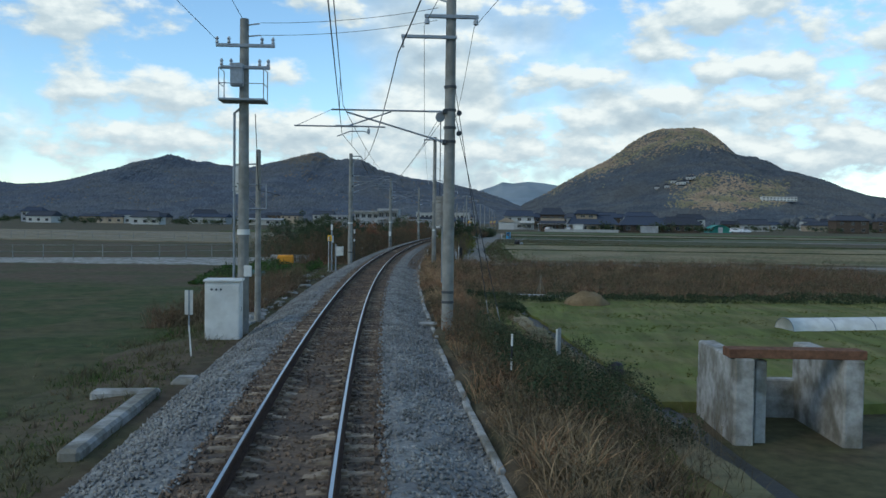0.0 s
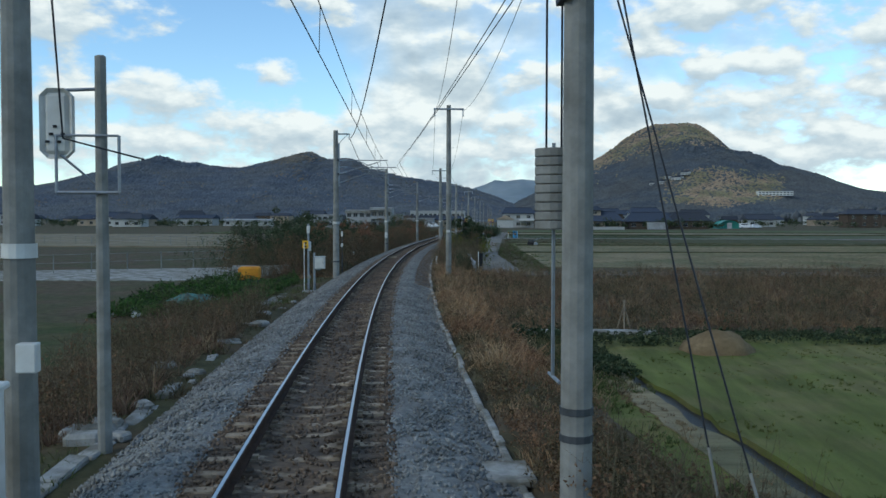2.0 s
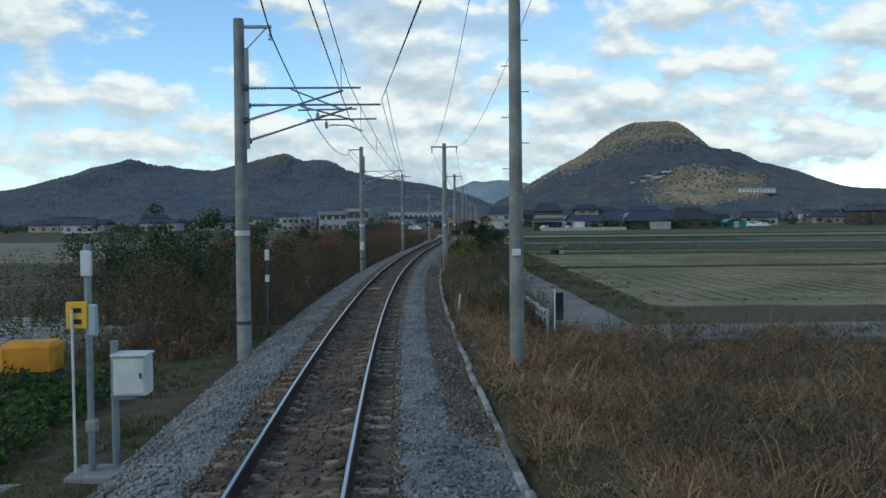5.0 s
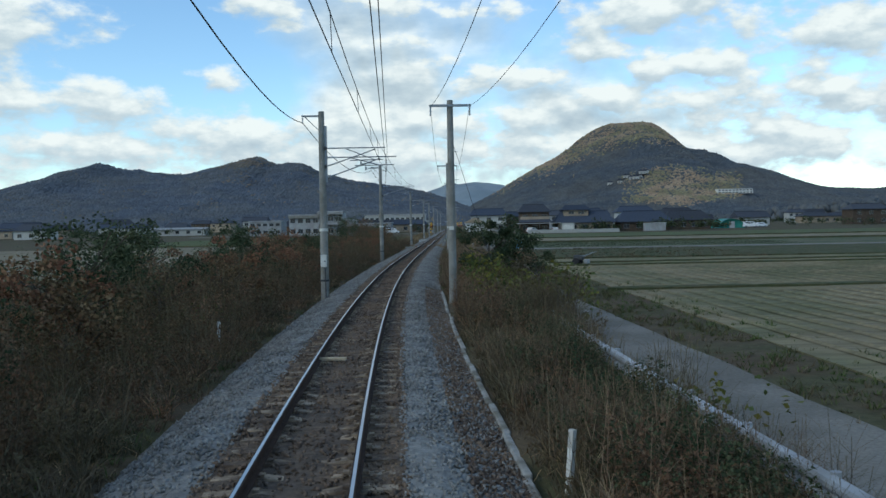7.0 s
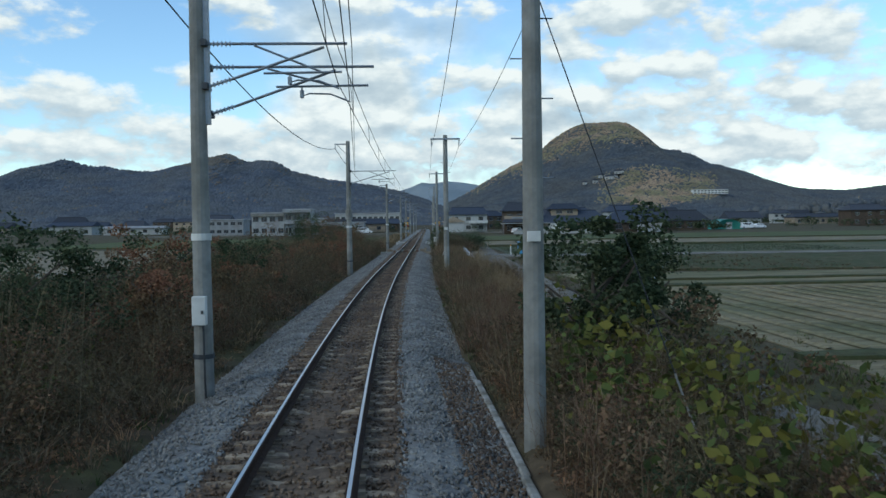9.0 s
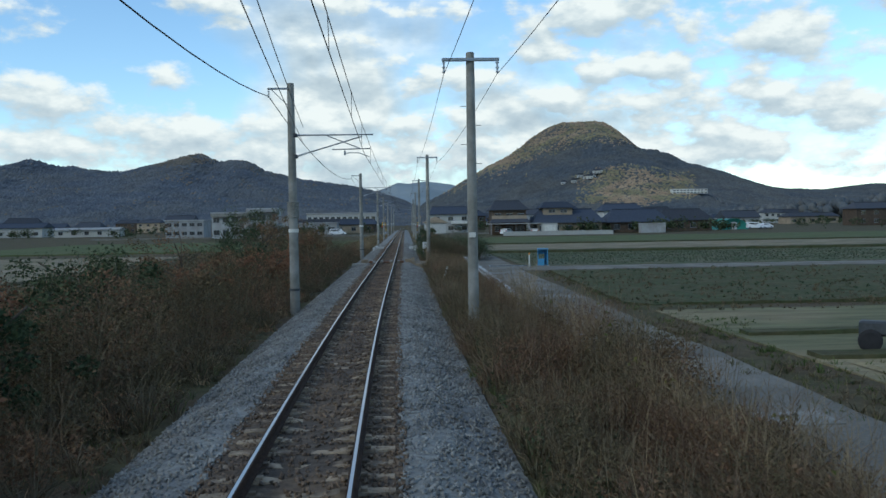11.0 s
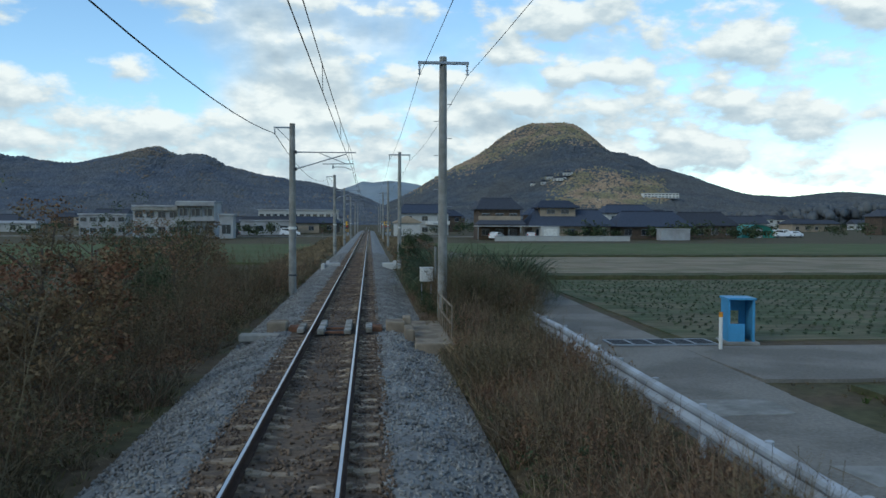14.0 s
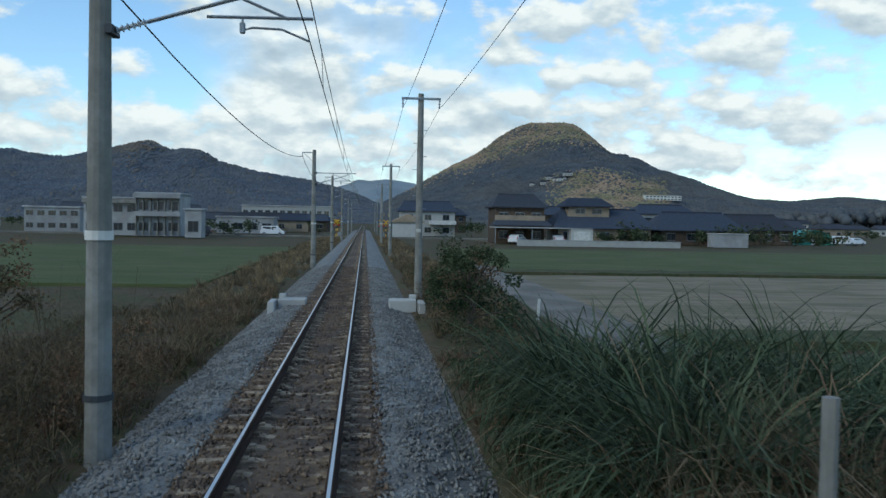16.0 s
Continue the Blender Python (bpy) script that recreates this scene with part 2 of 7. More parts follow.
CROP_GREY = material("cabbage_rows", (0.08, 0.096, 0.052), 0.5, 2.0, second=(0.13, 0.12, 0.075), second_scale=0.5, bump=0.8, bump_scale=15, stretch=(0.25, 1.0, 1))
STUBBLE = material("rice_stubble", (0.225, 0.19, 0.115), 0.45, 2.5, second=(0.15, 0.145, 0.08), second_scale=0.16, bump=0.7, bump_scale=20, stretch=(0.12, 1.0, 1))
BROWN_FIELD = material("ploughed_field", (0.235, 0.195, 0.135), 0.35, 2.5, second=(0.17, 0.15, 0.095), second_scale=0.3, bump=0.8, bump_scale=14, stretch=(0.08, 0.9, 1))
LAWN = material("dull_green_lawn", (0.055, 0.068, 0.024), 0.4, 2.0, second=(0.08, 0.075, 0.035), second_scale=0.5, bump=0.8, bump_scale=22)
# Near-black colour paints the shadowed side of the ditch.
DITCH_SHADE = material("dark_ditch_shade", (0.028, 0.026, 0.02), 0.4, 4.0, rough=0.55, bump=0.6, bump_scale=20)
BUND = material("grassy_bund", (0.065, 0.075, 0.035), 0.45, 3.0, second=(0.085, 0.08, 0.042), second_scale=0.8, bump=0.9, bump_scale=20)
GRASS_GREEN = material("green_blades", (0.078, 0.115, 0.036), 0.3, 1.0, island=0.45, second=(0.125, 0.118, 0.058), second_scale=0.7, leaf=0.25)
GRASS_MOWN = material("mown_blades", (0.115, 0.135, 0.033), 0.3, 1.0, island=0.4, second=(0.17, 0.155, 0.06), second_scale=0.5, leaf=0.25)
GRASS_DRY = material("dry_blades", (0.36, 0.27, 0.155), 0.3, 1.0, island=0.45, second=(0.17, 0.125, 0.075), second_scale=0.5, leaf=0.25)
WEED_RED = material("red_brown_weeds", (0.205, 0.13, 0.088), 0.3, 1.0, island=0.55, second=(0.16, 0.13, 0.08), second_scale=0.5, leaf=0.2)
LEAF_CABBAGE = material("grey_green_leaves", (0.105, 0.13, 0.075), 0.3, 1.2, island=0.35, second=(0.07, 0.09, 0.06), second_scale=1.0, leaf=0.2)
GRASS_RUST = material("rust_red_blades", (0.36, 0.2, 0.11), 0.3, 1.0, island=0.45, second=(0.33, 0.23, 0.13), second_scale=0.5, leaf=0.25)
WEED_DARK = material("dead_weed_stems", (0.165, 0.125, 0.082), 0.3, 1.0, island=0.5, second=(0.115, 0.1, 0.06), second_scale=0.6, leaf=0.2)
LEAF_DARK = material("dark_shrub_leaves", (0.045, 0.066, 0.034), 0.3, 1.2, island=0.5, second=(0.072, 0.085, 0.045), second_scale=0.6, leaf=0.2)
LEAF_BROWN = material("autumn_shrub_leaves", (0.2, 0.118, 0.072), 0.3, 1.2, island=0.55, second=(0.11, 0.092, 0.052), second_scale=0.5, leaf=0.2)
LEAF_RED = material("red_autumn_leaves", (0.235, 0.115, 0.07), 0.3, 1.2, island=0.55, second=(0.14, 0.10, 0.055), second_scale=0.6, leaf=0.2)
LEAF_YELLOW = material("yellowing_vine_leaves", (0.165, 0.15, 0.036), 0.3, 1.2, island=0.4, second=(0.075, 0.095, 0.03), second_scale=0.9, leaf=0.15)
LEAF_GREEN = material("green_vegetable_leaves", (0.06, 0.12, 0.03), 0.3, 1.2, island=0.45, second=(0.09, 0.13, 0.045), second_scale=1.0, leaf=0.25)
PAMPAS = material("pampas_blades", (0.06, 0.085, 0.05), 0.3, 1.0, island=0.55, second=(0.085, 0.105, 0.06), second_scale=1.2, leaf=0.25)
BARK = material("grey_brown_bark", (0.09, 0.075, 0.06), 0.3, 9.0, bump=0.5)
# Cloud shade and a haze tint are painted into this dark wood's colour.
FOREST_SHADED = material("far_shaded_wood", (0.092, 0.106, 0.12), 0.28, 0.03, island=0.14, second=(0.115, 0.118, 0.115), second_scale=0.01)
# The dome's autumn brown with sunlight painted into it.
FOREST_SUNLIT = material("far_sunlit_wood", (0.36, 0.26, 0.172), 0.28, 0.03, island=0.16, second=(0.24, 0.215, 0.125), second_scale=0.022)
# Distance haze is mixed into the ridge wood's bluish slate.
FOREST_SLATE = material("hazy_ridge_wood", (0.098, 0.114, 0.138), 0.28, 0.03, island=0.14, second=(0.12, 0.128, 0.136), second_scale=0.01)
# Dull brown with the summit's sunlight put into the colour.
FOREST_DULL_LIT = material("far_dull_sunlit_wood", (0.18, 0.148, 0.115), 0.28, 0.03, island=0.14, second=(0.15, 0.135, 0.11), second_scale=0.01)
# Pale blue-grey base colour holds the haze of the far mountains.
FAR_HILL = material("hazy_far_hill", (0.25, 0.29, 0.31), 0.15, 0.006, second=(0.21, 0.25, 0.27), second_scale=0.004)
ORCHARD = material("hillside_orchard", (0.10, 0.095, 0.04), 0.4, 0.03, second=(0.15, 0.10, 0.05), second_scale=0.012)
PALE_WOOD = material("pale_sawn_wood", (0.46, 0.38, 0.26), 0.2, 9.0, bump=0.3, second=(0.36, 0.29, 0.19), second_scale=4.0)
ROOF_DARK = material("dark_glazed_roof_tiles", (0.055, 0.06, 0.072), 0.25, 3.0, rough=0.8, rand=0.25)
ROOF_BLUE = material("blue_roof_tiles", (0.05, 0.06, 0.082), 0.25, 3.0, rough=0.8, rand=0.2)
WALL_WHITE = material("white_plaster", (0.42, 0.42, 0.40), 0.12, 1.5, second=(0.42, 0.42, 0.39), second_scale=0.5, rand=0.15)
WALL_TAN = material("tan_plaster", (0.33, 0.27, 0.20), 0.15, 1.5, second=(0.27, 0.22, 0.16), second_scale=0.5, rand=0.2)
WALL_WOOD = material("dark_timber_cladding", (0.10, 0.075, 0.055), 0.25, 5.0, second=(0.07, 0.055, 0.045), second_scale=1.5)
WALL_GREY = material("grey_concrete_wall", (0.34, 0.35, 0.35), 0.15, 1.0, second=(0.28, 0.28, 0.28), second_scale=0.4, rand=0.15)
GLASS = material("dark_window_glass", (0.02, 0.025, 0.03), 0.1, 1.0, rough=0.12, spec=0.6)
NET = material("faded_teal_netting", (0.09, 0.19, 0.17), 0.4, 9.0, rough=0.9, bump=0.9, bump_scale=30, second=(0.06, 0.09, 0.08), second_scale=3.0)
TEAL = material("teal_net", (0.05, 0.24, 0.20), 0.2, 3.0, rough=0.6)
CAR_WHITE = material("white_car_paint", (0.72, 0.73, 0.74), 0.05, 2.0, rough=0.25, spec=0.5)
CAR_DARK = material("dark_car_paint", (0.03, 0.033, 0.04), 0.1, 2.0, rough=0.25, spec=0.5)
LAMP_RED = material("red_plastic", (0.35, 0.02, 0.02), 0.1, 5.0, rough=0.4)
HAY = material("straw_heap", (0.20, 0.145, 0.08), 0.35, 8.0, bump=0.8, second=(0.14, 0.10, 0.055), second_scale=2)


# ---- building helpers ----
def mesh_of(name, verts, faces, mat, smooth=False):
    me = bpy.data.meshes.new(name)
    me.from_pydata([tuple(v) for v in verts], [], [tuple(f) for f in faces])
    for m in (mat if isinstance(mat, (list, tuple)) else [mat]):
        me.materials.append(m)
    if smooth:
        me.shade_smooth()
    return me


def big_mesh(name, verts, tris, mat, smooth=False):
    """A mesh from numpy arrays of vertices and of triangles or quads."""
    verts, tris = np.asarray(verts, np.float32), np.asarray(tris, np.int32)
    n, k = tris.shape
    me = bpy.data.meshes.new(name)
    me.vertices.add(len(verts))
    me.vertices.foreach_set("co", verts.ravel())
    me.loops.add(n * k)
    me.loops.foreach_set("vertex_index", tris.ravel())
    me.polygons.add(n)
    me.polygons.foreach_set("loop_start", np.arange(n, dtype=np.int32) * k)
    me.polygons.foreach_set("loop_total", np.full(n, k, np.int32))
    me.update(calc_edges=True)
    me.materials.append(mat)
    if smooth:
        me.shade_smooth()
    return me


def to_mesh(name, bm, mat, smooth=False):
    me = bpy.data.meshes.new(name)
    bm.to_mesh(me)
    bm.free()
    for m in (mat if isinstance(mat, (list, tuple)) else [mat]):
        me.materials.append(m)
    if smooth:
        me.shade_smooth()
    return me


def part(name, data, mat, parent, label=""):
    """Links a bmesh or a mesh as one object under a thing or a part."""
    me = data if isinstance(data, bpy.types.Mesh) else to_mesh(name, data, mat)
    ob = new(name, me)
    ob.parent = parent
    if label:
        ob["label"] = label
    return ob


def thing(name, at, label, category, group="", kind="", turn=0.0):
    ob = new(name)
    ob.matrix_world = pose(*at, 0, 0, turn)
    ob.empty_display_size = 0.1
    return tagged(ob, label, category, group, kind)


def solid(name, me, label, category, group="", kind="", at=(0, 0, 0), turn=0.0):
    ob = new(name, me)
    ob.matrix_world = pose(*at, 0, 0, turn)
    return tagged(ob, label, category, group, kind)


def box(size, at=(0, 0, 0), bevel=0.0, bm=None, turn=None):
    """A box of that size whose base's middle is at the place."""
    own = bmesh.new()
    bmesh.ops.create_cube(own, size=1.0)
    bmesh.ops.scale(own, vec=size, verts=own.verts)
    if bevel:
        bmesh.ops.bevel(own, geom=own.edges[:], offset=bevel, segments=1, affect="EDGES")
    if turn is not None:
        bmesh.ops.transform(own, matrix=turn, verts=own.verts)
    bmesh.ops.translate(own, vec=(at[0], at[1], at[2] + size[2] / 2), verts=own.verts)
    if bm is None:
        return own
    tmp = bpy.data.meshes.new("tmp")
    own.to_mesh(tmp)
    own.free()
    bm.from_mesh(tmp)
    bpy.data.meshes.remove(tmp)
    return bm


def ring_stack(rings, sides=10, caps=True, bm=None):
    """A turned body along z: rings of (z, radius)."""
    bm = bm or bmesh.new()
    rows = []
    for z, r in rings:
        rows.append([bm.verts.new((r * math.cos(2 * math.pi * i / sides), r * math.sin(2 * math.pi * i / sides), z)) for i in range(sides)])
    for a, b in zip(rows, rows[1:]):
        for i in range(sides):
            bm.faces.new((a[i], a[(i + 1) % sides], b[(i + 1) % sides], b[i]))
    if caps:
        bm.faces.new(rows[0][::-1])
        bm.faces.new(rows[-1])
    return bm


def tube(points, r, sides=6, bm=None):
    """A round bar along points."""
    bm = bm or bmesh.new()
    pts = [Vector(p) for p in points]
    rows = []
    for i, p in enumerate(pts):
        d = (pts[min(i + 1, len(pts) - 1)] - pts[max(i - 1, 0)]).normalized()
        side = d.cross(Vector((0, 0, 1)))
        side = side.normalized() if side.length > 1e-3 else Vector((1, 0, 0))
        up = side.cross(d)
        rows.append([bm.verts.new(p + side * r * math.cos(2 * math.pi * k / sides) + up * r * math.sin(2 * math.pi * k / sides)) for k in range(sides)])
    for a, b in zip(rows, rows[1:]):
        for k in range(sides):
            bm.faces.new((a[k], a[(k + 1) % sides], b[(k + 1) % sides], b[k]))
    bm.faces.new(rows[0][::-1])
    bm.faces.new(rows[-1])
    bmesh.ops.recalc_face_normals(bm, faces=bm.faces[:])
    return bm


def ribbed(a, b, r=0.055, ribs=6):
    """A ribbed rod insulator from a to b."""
    a, b = Vector(a), Vector(b)
    n = (b - a).length
    rings = [(0, r * 0.35)]
    for i in range(ribs):
        z = n * (0.12 + 0.76 * i / max(1, ribs - 1))
        rings += [(z - n * 0.045, r * 0.45), (z, r), (z + n * 0.03, r * 0.45)]
    rings.append((n, r * 0.35))
    bm = ring_stack(rings, 8)
    bmesh.ops.transform(bm, matrix=Matrix.Translation(a) @ (b - a).to_track_quat("Z", "Y").to_matrix().to_4x4(), verts=bm.verts)
    return bm


def sweep(section, s_from, s_to, step, mat, name, closed=True, wobble=None):
    """A mesh: a cross-section of (u, z) carried along the line."""
    ss = np.arange(s_from, s_to + step / 2, step)
    verts, faces, k = [], [], len(section)
    for i, s in enumerate(ss):
        for j, (u, z) in enumerate(section):
            verts.append(on_line(s, u, z if wobble is None else z + wobble(s, u)))
    for i in range(len(ss) - 1):
        for j in range(k if closed else k - 1):
            a, b = i * k + j, i * k + (j + 1) % k
            faces.append((a, b, b + k, a + k))
    if closed:
        faces += [tuple(range(k)), tuple(range((len(ss) - 1) * k, len(ss) * k))[::-1]]
    return mesh_of(name, verts, faces, mat)


def line_of(x, y):
    """s and u of places in the plan (arrays)."""
    s = np.array(y, float)
    for _ in range(6):
        p = np.interp(s, _s, _psi)
        dx, dy = x - np.interp(s, _s, _x), y - np.interp(s, _s, _y)
        s = s - dx * np.sin(p) + dy * np.cos(p)
    p = np.interp(s, _s, _psi)
    return s, (x - np.interp(s, _s, _x)) * np.cos(p) + (y - np.interp(s, _s, _y)) * np.sin(p)


def places(s, u):
    """x and y of arrays of s and u."""
    p = np.interp(s, _s, _psi)
    return np.interp(s, _s, _x) + u * np.cos(p), np.interp(s, _s, _y) + u * np.sin(p)


def ground_z(s, u):
    """The ground's height beside the line (arrays)."""
    right = np.interp(s, [-60, 42, 66, 400], [-1.28, -1.28, -0.66, -0.66])
    left = np.interp(s, [-60, 30, 60, 400], [-1.0, -1.0, -0.75, -0.75])
    zr = -0.36 + (right + 0.36) * np.clip((u - 3.3) / 2.4, 0, 1)
    zl = -0.6 + (left + 0.6) * np.clip((-u - 3.4) / 3.0, 0, 1)
    z = np.where(u > 0, zr, zl)
    z = np.where(np.abs(u) < 2.3, -0.85, z)
    return np.where((u >= 2.3) & (u < 2.5), -0.6, z)


# ---- ground ----
def make_ground():
    xs = np.r_[-2600, -1500, -800, -400, -250, -160, -110, -75, -50, -36, -26, np.arange(-20, -9, 1.5), np.arange(-9, 22, 0.5), np.arange(22, 32, 2), 34, 42, 55, 75, 110, 160, 250, 400, 800, 1500, 2600]
    ys = np.r_[-400, -200, -120, -75, np.arange(-40, 230, 1.0), np.arange(230, 330, 4.0), np.arange(340, 700, 30), 800, 1000, 1300, 1700, 2300, 3200, 4600]
    X, Y = np.meshgrid(xs, ys)
    s, u = line_of(X.ravel(), np.clip(Y.ravel(), -75, 690))
    z = ground_z(s, u)
    near = (np.abs(u) > 2.7) & (np.abs(u) < 60)
    for i in np.nonzero(near)[0]:
        z[i] += (0.10 if abs(u[i]) < 7 else 0.02) * noise.noise(Vector((X.flat[i] * 0.35, Y.flat[i] * 0.35, 0)))
    w, h = len(xs), len(ys)
    i = np.arange((h - 1) * (w - 1))
    a = (i // (w - 1)) * w + i % (w - 1)
    me = big_mesh("ground", np.c_[X.ravel(), Y.ravel(), z], np.c_[a, a + 1, a + w + 1, a + w], SOIL, True)
    solid("ground", me, "low ground of soil and dry grass beside the railway", "ground", kind="structure")


make_ground()


def make_hill(name, crest, y0, depth_near, depth_far, label, mat, grain=0.02, seed=0):
    """A wooded hill: a crest line of (x, z) at y0, falling off to both sides."""
    cx, cz = [c[0] for c in crest], [c[1] for c in crest]
    xs = np.arange(cx[0], cx[-1] + 1, 10.0)
    ys = np.r_[np.linspace(-1, 0, 44) * depth_near, np.linspace(0.08, 1, 10) * depth_far]
    verts = []
    for j, d in enumerate(ys):
        w = abs(d) / (depth_near if d < 0 else depth_far)
        for x in xs:
            top = np.interp(x, cx, cz)
            f = (1 - w) ** 1.35
            spur = 1 - 2 * abs(noise.noise(Vector((x * 0.0065 + d * 0.001, d * 0.002, seed + 20))))
            n = 0.2 * spur * min(w * 2.5, 1) * (1 - w) + noise.noise(Vector((x * 0.006, d * 0.006, seed))) * 0.12 * min(w * 3, 1) + 0.05 * noise.noise(Vector((x * 0.02, d * 0.02, seed))) * (w > 0.02)
            verts.append((x + d * 0.02, y0 + d, max(-3.0, (top - 2) * f * (1 + n) - 3 * w)))
    w = len(xs)
    i = np.arange((len(ys) - 1) * (w - 1))
    a = (i // (w - 1)) * w + i % (w - 1)
    me = big_mesh(name, verts, np.c_[a, a + 1, a + w + 1, a + w], mat, True)
    ob = solid(name, me, label, "hill", kind="structure")
    return ob, np.array(verts).reshape(len(ys), w, 3)


def blob_wood(name, label, centres, radii, mat, seed, fine=False):
    """A wood seen from far: many rounded crowns of uneven shape in one mesh."""
    rng = np.random.default_rng(seed)
    if fine:
        bv = np.array([[math.cos(k * 1.2566), math.sin(k * 1.2566), -0.3] for k in range(5)] + [[0, 0, 0.42]])
        bf = np.array([[k, (k + 1) % 5, 5] for k in range(5)])
        turn = rng.uniform(0, 1.5, len(centres))
        ct, st = np.cos(turn)[:, None], np.sin(turn)[:, None]
    else:
        base = bmesh.new()
        bmesh.ops.create_icosphere(base, subdivisions=1, radius=1)
        bv = np.array([v.co[:] for v in base.verts])
        bf = np.array([[v.index for v in f.verts] for f in base.faces])
        base.free()
    n = len(centres)
    jitter = 1 + rng.uniform(-0.32, 0.32, (n, len(bv), 1))
    scale = np.asarray(radii)[:, None, None] * np.array([1.0, 1.0, 1.15])
    v = bv[None] * jitter * scale
    if fine:
        v = np.stack([v[..., 0] * ct - v[..., 1] * st, v[..., 0] * st + v[..., 1] * ct, v[..., 2]], -1)
    v = v + np.asarray(centres)[:, None, :]
    f = bf[None] + (np.arange(n) * len(bv))[:, None, None]
    me = big_mesh(name, v.reshape(-1, 3), f.reshape(-1, 3), mat, True)
    return solid(name, me, label, "woodland", kind="stuff")


def cover_hill(grid, name, label, mat, n, size, seed, keep=None):
    rng = np.random.default_rng(seed)
    h, w, _ = grid.shape
    near = h - 9
    r, c = rng.uniform(0, near - 1.01, n), rng.uniform(0, w - 1.01, n)
    i, j = r.astype(int), c.astype(int)
    fr, fc = (r - i)[:, None], (c - j)[:, None]
    p = (grid[i, j] * (1 - fr) + grid[i + 1, j] * fr) * (1 - fc) + (grid[i, j + 1] * (1 - fr) + grid[i + 1, j + 1] * fr) * fc
    if keep is not None:
        p = p[keep(p)]
    rad = rng.uniform(0.6, 1.35, len(p)) * size
    p[:, 2] += rad * 0.35
    return blob_wood(name, label, p, rad, mat, seed + 1, True)


RIGHT_CREST = [(20, 24), (36, 40), (88, 66), (123, 88), (170, 115), (212, 136), (236, 152), (256, 169), (290, 190), (316, 200), (353, 204), (395, 204.5), (414, 201), (433, 187), (452, 171), (468, 155), (484, 147), (521, 145), (534, 137), (558, 118), (587, 117), (600, 111), (646, 99), (683, 83), (712, 74), (730, 69), (775, 61), (860, 58), (980, 70), (1150, 50), (1350, 60), (1500, 20)]
LEFT_CREST = [(-1500, 60), (-1250, 95), (-1050, 70), (-920, 85), (-829, 108), (-790, 116), (-756, 130), (-721, 139), (-692, 130), (-662, 123), (-643, 125), (-613, 118), (-575, 113), (-538, 113), (-516, 116), (-478, 127), (-440, 138), (-401, 146), (-381, 140), (-362, 129), (-333, 133), (-305, 129), (-286, 120), (-271, 110), (-232, 100), (-200, 92), (-158, 86), (-110, 79), (-50, 66), (-5, 50), (26, 37), (80, 20), (130, 3)]
MID_CREST = [(-500, 60), (-250, 95), (-180, 122), (-125, 143), (-75, 158), (-28, 179), (17, 173), (60, 179), (87, 182), (140, 177), (204, 168), (244, 156), (308, 144), (420, 120), (600, 60)]
hill_r, grid_r = make_hill("hill_dome", RIGHT_CREST, 1830, 760, 500, "domed hill with autumn woods above the village", FOREST_SHADED, seed=3)
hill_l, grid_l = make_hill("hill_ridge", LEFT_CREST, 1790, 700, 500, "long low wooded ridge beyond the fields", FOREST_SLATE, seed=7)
hill_m, grid_m = make_hill("hill_far", MID_CREST, 3800, 900, 300, "blue-grey far mountains in the gap between hills", FAR_HILL, seed=11)


# Frays the edge of a painted sunlit zone with noise.
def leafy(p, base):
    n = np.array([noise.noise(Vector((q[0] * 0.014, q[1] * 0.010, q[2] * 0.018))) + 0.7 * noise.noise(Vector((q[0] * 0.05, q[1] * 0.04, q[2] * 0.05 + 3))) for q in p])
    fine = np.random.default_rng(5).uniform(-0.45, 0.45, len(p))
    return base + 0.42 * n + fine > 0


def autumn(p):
    """Where the dome's wood is coloured as sunlit brown: its cap, and the lower eastern slope."""
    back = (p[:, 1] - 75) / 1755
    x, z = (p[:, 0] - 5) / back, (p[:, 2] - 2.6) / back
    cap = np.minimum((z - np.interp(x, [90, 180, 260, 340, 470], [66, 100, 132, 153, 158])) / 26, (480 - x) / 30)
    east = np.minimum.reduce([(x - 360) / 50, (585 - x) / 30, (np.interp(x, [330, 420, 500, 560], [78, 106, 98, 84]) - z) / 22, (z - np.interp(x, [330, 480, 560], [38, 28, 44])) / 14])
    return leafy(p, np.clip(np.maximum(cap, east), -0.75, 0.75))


def brown_patch(p):
    """Brown that paints the ridge's second summit as sunlit, and autumn spots elsewhere."""
    back = (p[:, 1] - 75) / 1715
    x, z = (p[:, 0] - 5) / back, (p[:, 2] - 2.6) / back
    top = np.minimum((z - np.interp(x, [-500, -430, -330, -290], [118, 118, 126, 122])) / 10, np.minimum(x + 520, -285 - x) / 30)
    return leafy(p, np.clip(np.maximum(top, -0.5), -0.5, 0.6))


# Tree colour splits the dome into painted sunlit and cloud-shaded parts.
cover_hill(grid_r, "autumn_wood", "autumn trees on the domed hill in sunlit brown and ochre", FOREST_SUNLIT, 75000, 2.7, 21, autumn)
cover_hill(grid_r, "evergreen_wood", "trees on the domed hill darkened as under cloud shade", FOREST_SHADED, 75000, 2.7, 22, lambda p: ~autumn(p))
cover_hill(grid_l, "ridge_wood", "haze-tinted dark woods on the long ridge", FOREST_SLATE, 60000, 3.0, 23, lambda p: ~brown_patch(p))
cover_hill(grid_l, "ridge_autumn_wood", "brown autumn patches and sunlit-toned summit in the ridge's woods", FOREST_DULL_LIT, 60000, 3.0, 23, brown_patch)


